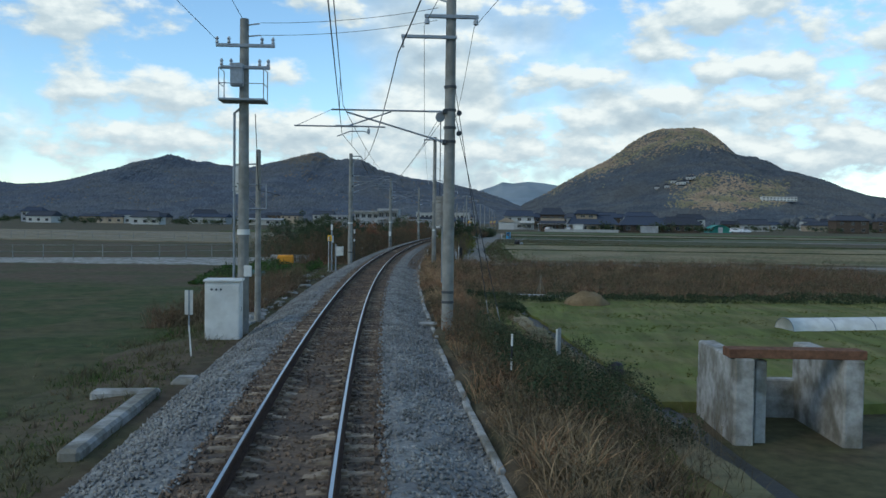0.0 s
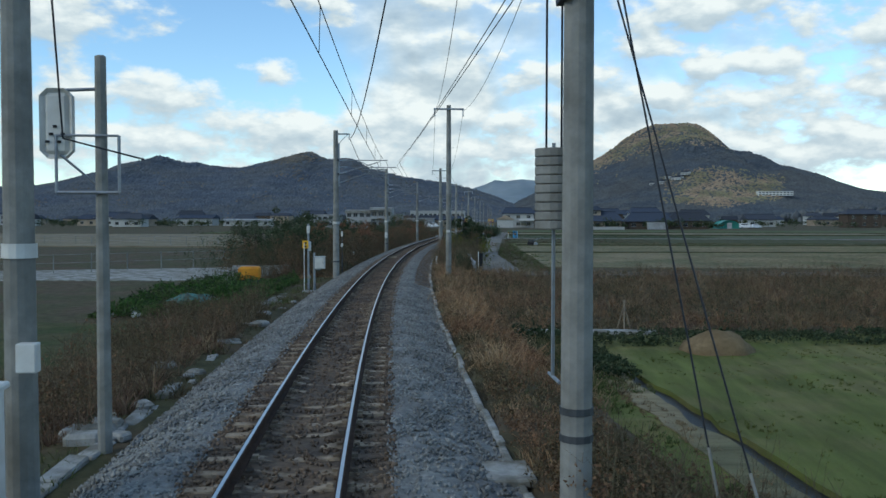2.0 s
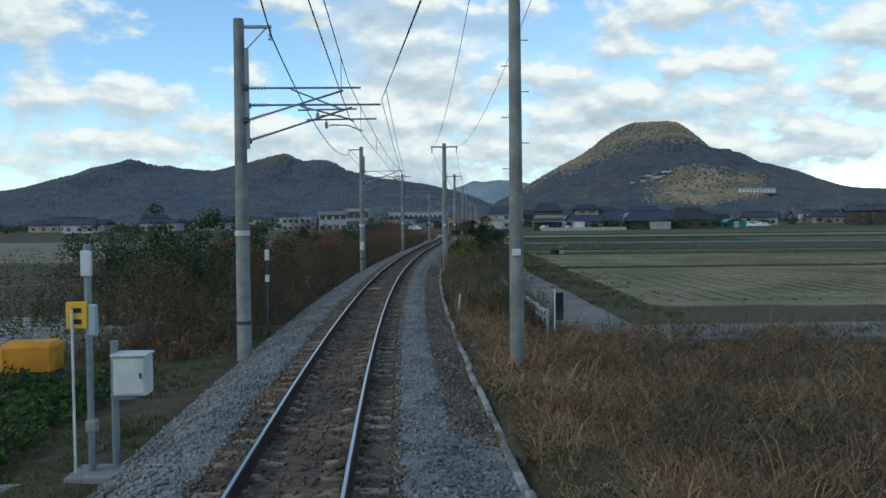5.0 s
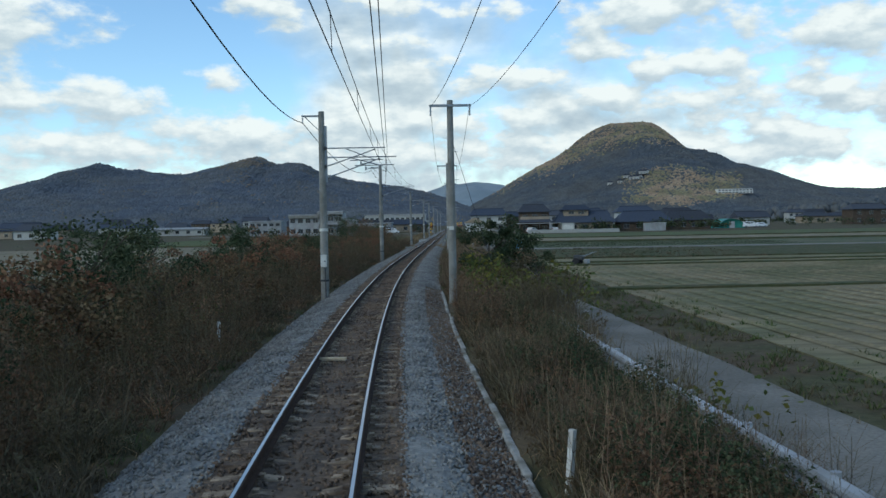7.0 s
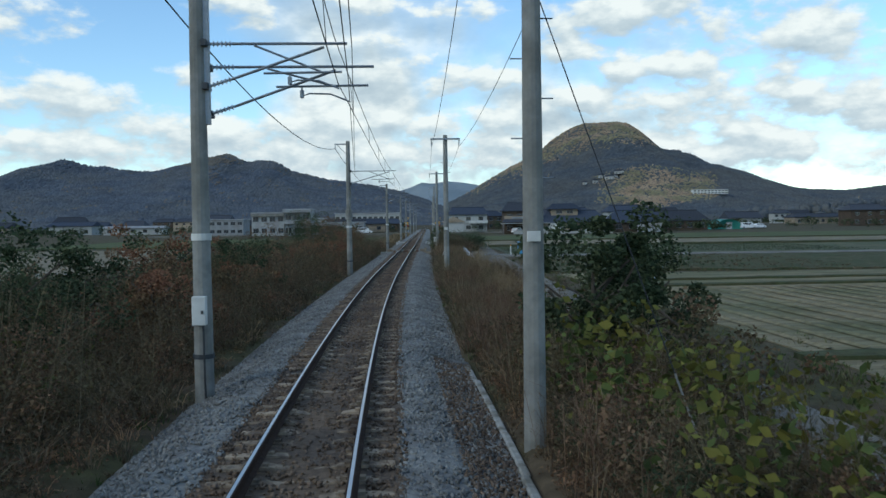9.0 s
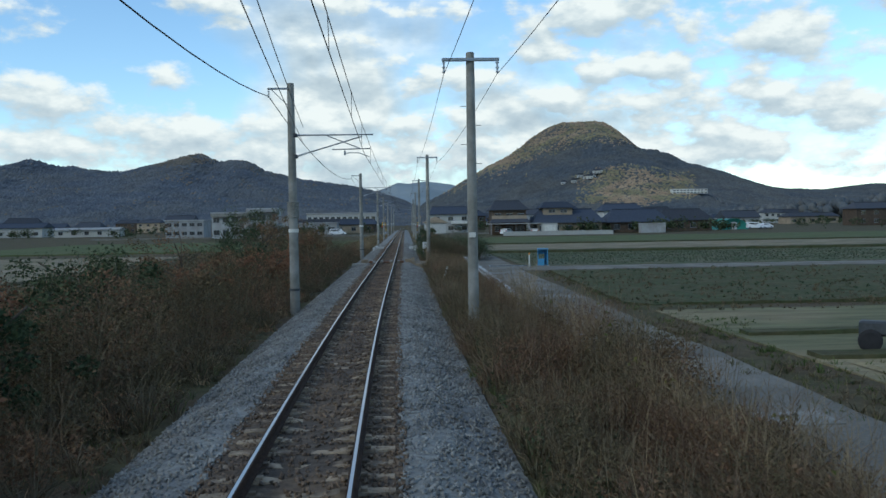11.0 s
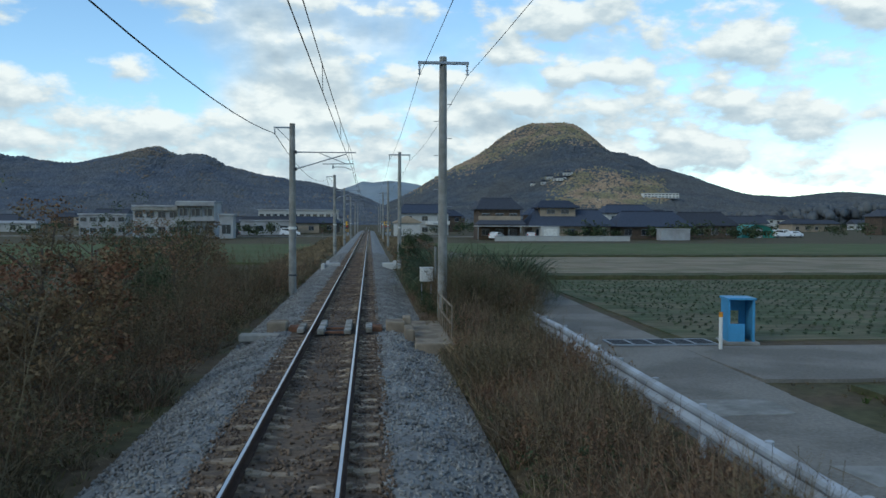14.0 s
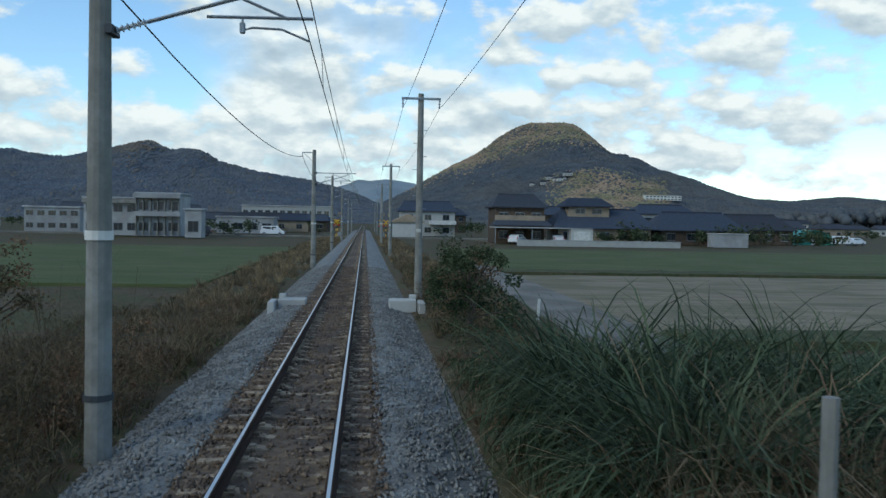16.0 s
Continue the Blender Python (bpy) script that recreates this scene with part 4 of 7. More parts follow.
def signal_post():
    p = on_line(26.6, -2.75, 0)
    th = thing("equipment_post", p, "slim concrete post with a cage bracket and white panel", "post", turn=heading(26.6))
    put(ring_stack([(-0.8, 0.1), (4.7, 0.075), (4.72, 0.05)], 10), "post", CONCRETE, th)
    put(tube([(-0.6, 0, 4.25), (0.05, 0, 4.28)], 0.025), "arm", STEEL, th)
    bm = box((0.42, 0.09, 0.92), (-0.55, -0.05, 3.35), 0.1)
    pn = put(bm, "panel", WHITE, th, "white rounded panel seen from behind")
    for k in range(5):
        put(box((0.05, 0.02, 0.035), (-0.66 + 0.05 * k, -0.105, 3.55 + 0.1 * (k % 3))), "bolt", BLACK, pn)
    for x in (-0.55, 0.26):
        put(tube([(x, -0.1, 2.9), (x, -0.1, 3.65)], 0.022), "cage_post", STEEL, th)
    put(tube([(-0.55, -0.1, 2.9), (0.26, -0.1, 2.9)], 0.026), "cage_rail", STEEL, th)
    put(tube([(-0.55, -0.1, 3.65), (0.26, -0.1, 3.65)], 0.018), "cage_rail", STEEL, th)
    put(tube([(-0.5, -0.1, 3.4), (0.0, 0, 2.95)], 0.018), "brace", STEEL, th)


signal_post()


def span_points(a, b, sag, n=12):
    a, b = Vector(a), Vector(b)
    return [a.lerp(b, i / n) - Vector((0, 0, 4 * sag * (i / n) * (1 - i / n))) for i in range(n + 1)]


def wire(name, pts, r, label, group, sag=0.5, mat=None):
    """A wire over supports at (s, u, z); sag: one for all spans, or by the s at which a span begins."""
    line = []
    for a, b in zip(pts, pts[1:]):
        # between supports along a bent line a wire runs straight
        dip = sag.get(a[0], 0.3) if isinstance(sag, dict) else sag
        line += span_points(on_line(*a), on_line(*b), dip)[: None if b is pts[-1] else -1]
    ob = solid(name, to_mesh(name, tube(line, r, 5), mat or WIRE), label, "wire", group)
    return ob


_sup = [(-30, 0.1), (24.0, -0.05), (60.6, 0.0), (93.3, 0.1), (130, -0.05), (174.5, 0.1), (220, -0.1), (252, 0.1), (290, 0), (338, 0), (385, 0), (430, 0)]
wire("contact_wire", [(s, u, 5.0) for s, u in _sup], 0.0085, "thin dark contact wire over the track", "overhead wires", 0.03)
wire("messenger_wire", [(s, u * 0.5, 5.79) for s, u in _sup], 0.0085, "dark messenger wire carrying the contact wire", "overhead wires", 0.3)
for (a, ua), (b, ub) in list(zip(_sup, _sup[1:]))[:8]:
    n = 5
    for k in range(1, n + 1):
        f = (k - 0.5) / n
        lo = on_line(a, ua, 5.0).lerp(on_line(b, ub, 5.0), f)
        hi = on_line(a, ua * 0.5, 5.82).lerp(on_line(b, ub * 0.5, 5.82), f) - Vector((0, 0, 1.2 * f * (1 - f)))
        solid("dropper", to_mesh("dropper", tube([lo, hi], 0.006, 4), WIRE), "thin dropper between contact and messenger wires", "wire", "droppers")
# the second pair through the overlap, tied off at the tension pole
wire("contact_wire", [(24.6, 2.75, 5.45), (60.6, 0.75, 5.4), (93.3, 0.28, 5.05), (130, -2.2, 5.4)], 0.0085, "thin dark contact wire tied off at the tension pole", "overhead wires", 0.08)
wire("messenger_wire", [(24.6, 2.75, 5.65), (60.6, 0.85, 5.66), (93.3, 0.35, 5.6), (130, -2.2, 6.0)], 0.0085, "dark messenger wire tied off at the tension pole", "overhead wires", 0.2)
_f = [(-30, 1.9, 7.3), (23.3, 1.48, 7.12), (60.6, -1.75, 6.85)]
_f += [(s, u - 0.76, t - 0.45) for s, u, t, *_ in LEFT_POLES[1:]]
wire("feeder_cable", _f, 0.016, "thick black feeder cable along the pole tops", "overhead wires", 0.88)
_r = [(-30, 3.2, 7.9), (24.0, 2.91, 8.03), (57.4, 3.46, 7.92), (89.0, 2.8, 6.72)] + [(s, u, t - 0.57) for s, u, t, *_ in RIGHT_POLES[2:]]
for side in (-0.7, 0.7):
    wire("power_wire", [(s, u + side, z) for s, u, z in _r], 0.008, "thin dark power wire between the cross-arms", "power wires", {-30: 0.8, 24.0: 0.85, 57.4: 0.88, 89.0: 0.4})
for k, z in enumerate((8.0, 7.66)):
    wire("link_wire", [(24.0, -2.3, z), (24.0, 2.6, z + 0.55)], 0.007, "thin wire slung over the track between poles", "power wires", 0.12)
wire("link_wire", [(-14, -6.5, 10.5), (24.0, -3.5, 7.5)], 0.008, "thin wire coming in to the transformer pole", "power wires", 0.4)
wire("link_wire", [(-14, -3.5, 11.5), (24.0, -2.8, 8.1)], 0.008, "thin wire coming in to the transformer pole", "power wires", 0.4)


# ---- trackside things ----
def white_cabinet():
    p = on_line(23.0, -3.08, -0.62)
    th = thing("equipment_cabinet", p, "tall white steel equipment cabinet on a concrete base", "cabinet", turn=heading(23) + 4)
    put(box((1.0, 0.8, 0.22), (0, 0, -0.3), 0.02), "plinth", CONCRETE, th)
    body = put(box((0.92, 0.66, 1.62), (0, 0, -0.08), 0.015), "body", WHITE, th)
    put(box((1.0, 0.76, 0.07), (0, 0, 1.54), 0.02), "roof", WHITE, th)
    put(box((0.84, 0.025, 1.45), (0, -0.34, 0.0), 0.008), "door", WHITE, th)
    put(box((0.02, 0.03, 0.12), (0.46, -0.15, 0.75), 0.004), "handle", DARK_STEEL, th)
    put(box((0.02, 0.03, 0.06), (0.46, 0.1, 0.25), 0.004), "hinge", DARK_STEEL, th)
    for x in (-0.18, -0.06, 0.06):
        put(ring_stack([(0, 0.03), (0.02, 0.03)], 10), "vent", DARK_STEEL, body).matrix_basis = Matrix.Translation((x - 0.1, -0.352, 1.35)) @ Matrix.Rotation(math.pi / 2, 4, "X")
    put(box((0.08, 0.05, 0.28), (0.1, -0.42, -0.25), 0.01), "marker_post", KERB, th)


white_cabinet()


sp = thing("plate_post", on_line(24.7, -4.4, -0.95), "pale steel plate on a slim post in the grass", "sign", turn=heading(24.7))
put(tube([(0, 0.03, -0.3), (0, 0.03, 1.45)], 0.025, 8), "post", STEEL, sp)
put(box((0.23, 0.03, 0.7), (0, 0, 0.78), 0.006), "plate", WHITE, sp, "narrow pale plate seen from behind")
put(box((0.05, 0.012, 0.7), (0.01, -0.02, 0.78), 0.002), "rib", STEEL, sp)
bm = tube([(0, 0, -0.2), (-0.03, 0, 0.42), (-0.09, 0.05, 0.95)], 0.02, 6)
solid("stake", to_mesh("stake", bm, WHITE), "leaning thin white stake in the grass", "stake", "white stakes", at=on_line(20.0, -3.25, -0.85))


def net_heap():
    """Teal netting thrown over a heap of garden waste."""
    bm = bmesh.new()
    bmesh.ops.create_icosphere(bm, subdivisions=4, radius=1.0)
    for v in bm.verts:
        n = v.normal.copy()
        v.co += n * (0.22 * noise.noise(v.co * 1.7) + 0.09 * noise.noise(Vector((v.co.x * 6, v.co.y * 6, v.co.z * 1.5))))
        v.co = Vector((v.co.x * 1.0, v.co.y * 0.85, max(-0.1, v.co.z) * 0.62))
    solid("net_heap", to_mesh("net_heap", bm, NET, True), "faded teal netting heaped over garden waste", "heap", at=on_line(47.6, -6.7, -0.9))
    rng = random.Random(4)
    for k in range(7):
        w = rng.uniform(0.14, 0.3)
        bm = bmesh.new()
        bmesh.ops.create_icosphere(bm, subdivisions=2, radius=w)
        for v in bm.verts:
            v.co += v.normal * w * 0.5 * noise.noise(v.co * 7 + Vector((k, 0, 0)))
            v.co.z = max(-0.5 * w, v.co.z * 0.7)
        solid("plastic_bag", to_mesh("plastic_bag", bm, WHITE if k % 2 else KERB, True), "crumpled pale plastic bag by the garden waste", "bag", "bags by the net", at=on_line(rng.uniform(44.5, 51), rng.uniform(-9.5, -5.6), -0.8))


net_heap()


def small_box_post(s, u, z0, w, h, d, label, turn=0):
    th = thing("box_on_post", on_line(s, u, 0), label, "equipment box", turn=heading(s) + turn)
    b = put(box((w, d, h), (0, 0, z0), 0.012), "body", WHITE, th)
    put(box((w + 0.04, d + 0.06, 0.035), (0, -0.01, z0 + h), 0.008), "lid", WHITE, th)
    put(box((w - 0.06, 0.02, h - 0.06), (0, -d / 2 - 0.008, z0 + 0.03), 0.004), "door", WHITE, b)
    put(box((0.025, 0.02, 0.07), (w / 2 - 0.07, -d / 2 - 0.025, z0 + h * 0.45), 0.003), "latch", DARK_STEEL, b)
    return th


th = small_box_post(51.8, -2.28, 0.42, 0.42, 0.5, 0.3, "white equipment box on a steel post")
put(tube([(-0.25, 0.05, -0.8), (-0.25, 0.05, 1.1)], 0.05, 8), "post", STEEL, th)
put(box((0.3, 0.16, 0.08), (-0.12, 0.02, 0.36)), "bracket", STEEL, th)
th = small_box_post(167.3, 2.92, 0.5, 0.46, 0.48, 0.28, "white meter box with a small dark mark, on legs")
for x in (-0.17, 0.17):
    put(tube([(x, 0, -0.7), (x, 0, 0.42)], 0.02), "leg", STEEL, th)
for k in range(3):
    put(box((0.035, 0.01, 0.045), (-0.07 + 0.05 * k, -0.162, 0.84)), "writing_bar", BLACK, th)
put(tube([(0.33, 0.1, -0.7), (0.33, 0.1, 1.75)], 0.045, 8), "post", CONCRETE, th, "slim grey concrete post")

# sign post with a yellow sign
sg = thing("sign_post", on_line(51.6, -2.75, 0), "slim striped white post with a yellow plate", "sign", turn=heading(51.6))
put(tube([(0, 0, -0.7), (0, 0, 2.35)], 0.045, 8), "post", STEEL, sg)
put(box((0.13, 0.06, 0.32), (0, -0.04, 1.95), 0.01), "white_plate", WHITE, sg, "white plate at the top")
put(box((0.26, 0.025, 0.34), (-0.12, -0.07, 1.3), 0.01), "yellow_plate", YELLOW, sg, "yellow plate with dark characters")
for z in (1.36, 1.5):
    put(box((0.12, 0.01, 0.06), (-0.12, -0.086, z)), "writing_bar", BLACK, sg)
put(box((0.12, 0.08, 0.4), (0.06, -0.03, 1.2), 0.02), "lamp_case", PORCELAIN, sg)
put(tube([(-0.17, -0.1, -0.7), (-0.17, -0.1, 1.55)], 0.018, 6), "rod", WHITE, sg)
put(box((0.14, 0.12, 0.16), (0.03, -0.05, 0.0), 0.02), "cable_box", CONCRETE, sg)
put(box((0.7, 0.6, 0.12), (0.1, 0.0, -0.62), 0.02), "footing", CONCRETE, sg)
# a second such post beyond, between the catenary pole and the bushes
sg2 = thing("sign_post", on_line(64.5, -2.6, 0), "slim dark post with small white plates", "sign", turn=heading(68))
put(tube([(0, 0, -0.7), (0, 0, 2.0)], 0.03, 8), "post", DARK_STEEL, sg2)
put(box((0.12, 0.03, 0.3), (0, -0.03, 1.55), 0.008), "white_plate", WHITE, sg2)
put(box((0.12, 0.03, 0.2), (0, -0.03, 0.95), 0.008), "white_plate", WHITE, sg2)

# yellow covered bin by the fence
yb = thing("covered_bin", on_line(59.6, -6.9, -0.75), "orange-yellow covered garden bin", "bin", turn=12)
bm = box((1.12, 0.9, 0.7), (0, 0, 0.12), 0.09)
put(bm, "cover", ORANGE, yb, "orange-yellow plastic cover")
put(box((1.1, 0.8, 0.14), (0, 0, 0), 0.01), "base", DARK_STEEL, yb)
th = thing("concrete_wall", on_line(63.0, -6.3, -0.8), "short grey concrete retaining wall", "wall", turn=heading(63))
put(box((2.6, 0.18, 0.75), (-1.0, 0, 0), 0.02), "wall", KERB, th)
put(box((0.18, 3.0, 0.75), (0.4, 1.4, 0), 0.02), "wall", KERB, th)


def fence(points, label, group=""):
    """Posts and rails between plan points (s, u)."""
    th = thing("pipe_fence", (0, 0, 0), label, "fence", group)
    pm = to_mesh("post", tube([(0, 0, -0.3), (0, 0, 1.15)], 0.035, 6), CONCRETE)
    for (s0, u0), (s1, u1) in zip(points, points[1:]):
        a, b = on_line(s0, u0, -0.7), on_line(s1, u1, -0.7)
        n = max(1, int((b - a).length / 2.0))
        for k in range(n):
            q = part("post", pm, None, th)
            q.matrix_basis = Matrix.Translation(a.lerp(b, k / n))
        for z in (0.6, 1.1):
            put(tube([a + Vector((0, 0, z)), b + Vector((0, 0, z))], 0.017, 6), "rail", CONCRETE, th)
    return th


fence([(62, -34), (66, -20), (74.5, -10), (79, -6.5)], "pale weathered pipe fence along the farm plot")
fence([(118, -60), (118, -14)], "pale pipe fence across the far plot")
sheet("yard", [along(60.5, -40), along(60.5, -7.4), along(73, -8.5), along(64, -40)], -0.7, KERB, "pale bare concrete yard behind the fence", "yard", rough=0.02)
# low masonry beside the track, left
th = thing("drain_wall", on_line(13.5, -3.0, -0.95), "broken low concrete drain wall in the grass", "wall", turn=heading(13))
put(box((0.3, 4.2, 0.5), (0, 0, 0), 0.05), "wall", KERB, th)
put(box((1.2, 0.35, 0.42), (-0.5, 2.3, 0), 0.05), "wall", KERB, th)
put(box((0.5, 0.6, 0.36), (0.35, 3.3, 0.1), 0.08), "rubble_block", KERB, th)
rng = random.Random(9)
for k in range(26):
    s_, u_ = rng.uniform(27, 50), -rng.uniform(2.75, 3.7)
    w_ = rng.uniform(0.12, 0.38)
    st = box((w_ * 1.4, w_, w_ * 0.6), (0, 0, 0), w_ * 0.16)
    solid("rubble_stone", to_mesh("rubble_stone", st, KERB), "broken concrete slab lying in the grass", "stone", "rubble beside the track", at=on_line(s_, u_, float(ground_z(np.array([s_]), np.array([u_]))[0]) - 0.06), turn=rng.uniform(0, 180))

tg = thing("cable_trough", on_line(26, -2.95, -0.72), "broken concrete cable trough along the ballast foot", "trough", turn=heading(26))
rng = random.Random(15)
for k in range(13):
    q = put(box((0.28, 0.92, 0.2), (0, 0, 0), 0.025), "trough_length", KERB, tg)
    q.matrix_basis = pose(rng.uniform(-0.05, 0.05), -3.2 + k * 0.97, rng.uniform(-0.09, 0.02), rng.uniform(-4, 4), rng.uniform(-9, 9), rng.uniform(-5, 5))
sb = thing("pole_slab", on_line(24.7, 2.42, -0.47), "worn flat concrete slab at the pole's foot", "slab", turn=heading(24.7))
put(box((0.62, 0.8, 0.1), (0, 0, 0), 0.02), "slab", KERB, sb)
for k in range(16):
    f = k / 15
    st = box((rng.uniform(0.5, 0.95), rng.uniform(0.35, 0.7), 0.1), (0, 0, 0), 0.03)
    solid("garden_slab", to_mesh("garden_slab", st, CONCRETE), "pale broken concrete slab edging the vegetable plot", "slab", "slabs edging the plot", at=on_line(43.2 + 8 * f, -3.75 - 0.25 * rng.random() + 0.3 * f, -0.72 + rng.uniform(-0.05, 0.05)), turn=heading(47) + 90 + rng.uniform(-20, 20))

# concrete sluice with a rusted lintel, right
sl = thing("sluice", on_line(15.6, 7.6, -1.5), "concrete sluice pit with a rusted steel lintel", "sluice", turn=heading(15) - 6)
put(box((0.35, 2.4, 1.75), (0, 0, 0), 0.03), "side_wall", KERB, sl)
put(box((0.35, 2.4, 1.75), (1.9, 0, 0), 0.03), "side_wall", KERB, sl)
put(box((2.2, 0.3, 1.0), (0.95, 1.2, 0), 0.03), "back_wall", KERB, sl)
put(box((2.4, 0.42, 0.16), (0.95, -0.9, 1.75), 0.01), "lintel", RUST, sl, "rusted steel lintel")
put(box((0.2, 0.2, 1.5), (0.35, -0.9, 0.2), 0.02), "gate_post", KERB, sl)
put(box((1.3, 1.2, 0.14), (-0.9, -0.6, -0.1), 0.03), "apron", KERB, sl)
# posts and stakes, right
th = thing("marker_post", on_line(19.3, 5.15, -0.85), "pair of slim white marker posts", "post", turn=heading(20))
put(tube([(0, 0, -0.2), (0, 0, 1.0)], 0.022, 8), "post", WHITE, th)
put(box((0.075, 0.02, 0.62), (0.06, 0.0, 0.4), 0.004), "board", STEEL, th, "narrow pale steel board")
th = thing("striped_stake", on_line(15.4, 3.5, -0.5), "slim black and white striped stake", "stake", turn=0)
for k in range(5):
    put(tube([(0, 0, 0.22 * k - 0.05), (0, 0, 0.22 * (k + 1) - 0.05)], 0.02, 6), "stripe", BLACK if k % 2 else WHITE, th)


def leaning_stake(s, u, h, lean, label):
    a = on_line(s, u, -0.55)
    b = a + Vector((lean, 0, h))
    bm = tube([a, b], 0.045, 4)
    solid("stake", to_mesh("stake", bm, WHITE), label, "stake", "white stakes")


leaning_stake(139.2, 2.98, 1.06, 0.29, "leaning white-painted wooden stake in weeds")
leaning_stake(67.3, 2.84, 0.85, 0.06, "short white-painted stake in the weeds")
leaning_stake(80.8, -3.75, 0.62, 0.02, "short white marker stake in the bank weeds")
leaning_stake(81.0, 5.2, 0.7, -0.05, "short pale stake in the weeds")
th = thing("notice_board", on_line(63.8, 5.4, -0.7), "dark board on two white posts, seen from behind", "sign", turn=20)
put(box((0.3, 0.03, 0.75), (0, 0.03, 0.55), 0.005), "board", BLACK, th)
put(tube([(-0.12, 0, -0.2), (-0.12, 0, 1.4)], 0.025, 6), "post", WHITE, th)
bm = bmesh.new()
bmesh.ops.create_icosphere(bm, subdivisions=3, radius=1.0)
for v in bm.verts:
    v.co += v.normal * 0.18 * noise.noise(v.co * 2.2)
    v.co = Vector((v.co.x * 1.0, v.co.y * 0.9, max(-0.1, v.co.z) * 0.72))
solid("straw_heap", to_mesh("straw_heap", bm, HAY, True), "low heap of brown straw at the field's edge", "heap", at=(14.9, 39.2, -1.2))
bm = bmesh.new()
bmesh.ops.create_icosphere(bm, subdivisions=2, radius=0.25)
for v in bm.verts:
    v.co += v.normal * 0.12 * noise.noise(v.co * 5)
    v.co.z = max(-0.12, v.co.z)
solid("bin_bag", to_mesh("bin_bag", bm, BLACK, True), "black plastic bag on the bund", "bag", at=on_line(20.3, 6.85, -1.02))
tn = thing("crop_tunnel", on_line(29.2, 15.2, -1.16), "low white plastic crop tunnel", "crop tunnel", turn=-75)
verts, faces = [], []
for i in range(7):
    for k in range(11):
        a = math.pi * k / 10
        verts.append((math.cos(a) * 0.6, i * 0.8, math.sin(a) * 0.5))
for i in range(6):
    for k in range(10):
        q = i * 11 + k
        faces.append((q, q + 1, q + 12, q + 11))
faces += [tuple(range(11)), tuple(range(66, 77))[::-1]]
part("sheet", mesh_of("sheet", verts, faces, WHITE, True), None, tn, "white plastic sheet over hoops")
for i in range(0, 7, 2):
    q = put(tube([(math.cos(a) * 0.61, i * 0.8, math.sin(a) * 0.51) for a in np.linspace(0, math.pi, 12)], 0.012, 5), "hoop", STEEL, tn)
# two-wheel tiller in the stubble
tl = thing("tiller", (12.4, 119.2, FZ), "small two-wheel tiller with long handlebars, parked", "tiller", turn=60)
put(box((0.4, 0.7, 0.35), (0, 0, 0.35), 0.05), "engine", DARK_STEEL, tl)
for x in (-0.32, 0.32):
    w = put(ring_stack([(-0.07, 0.2), (-0.05, 0.27), (0.05, 0.27), (0.07, 0.2)], 14), "wheel", BLACK, tl)
    w.matrix_basis = Matrix.Translation((x, 0.1, 0.26)) @ Matrix.Rotation(math.pi / 2, 4, "Y")
    put(tube([(x * 0.5, -0.3, 0.6), (x, -1.2, 0.95)], 0.02), "handlebar", STEEL, tl)
put(box((0.5, 0.3, 0.3), (0, -0.6, 0.1), 0.04), "rotor_cover", STEEL, tl)

# blue shed-like water box, bollard
bb = thing("pump_box", (11.0, 159.3, -0.6), "open-sided bright blue steel pump box", "pump box", turn=-8)
put(box((0.06, 0.75, 1.15), (-0.33, 0, 0), 0.01), "side_panel", BLUE, bb)
put(box((0.06, 0.75, 1.15), (0.33, 0, 0), 0.01), "side_panel", BLUE, bb)
put(box((0.2, 0.05, 1.1), (0.22, 0.35, 0), 0.01), "back_panel", BLUE, bb)
put(box((0.6, 0.05, 0.3), (0, 0.35, 0.8), 0.01), "back_panel", BLUE, bb)
put(box((0.78, 0.85, 0.06), (0, 0, 1.15), 0.01), "roof", BLUE, bb)
put(box((0.4, 0.05, 0.5), (-0.1, -0.34, 0), 0.01), "front_panel", BLUE, bb)
put(box((0.3, 0.3, 0.45), (0, 0.1, 0), 0.04), "pump", DARK_STEEL, bb)
put(box((0.95, 0.95, 0.12), (0, 0, -0.1), 0.02), "footing", CONCRETE, bb)
bo = thing("bollard", (9.8, 157.6, -0.6), "slim white bollard with an orange cap", "bollard")
put(tube([(0, 0, 0), (0, 0, 0.85)], 0.05, 8), "post", WHITE, bo)
put(tube([(0, 0, 0.85), (0, 0, 0.97)], 0.055, 8), "cap", ORANGE, bo)


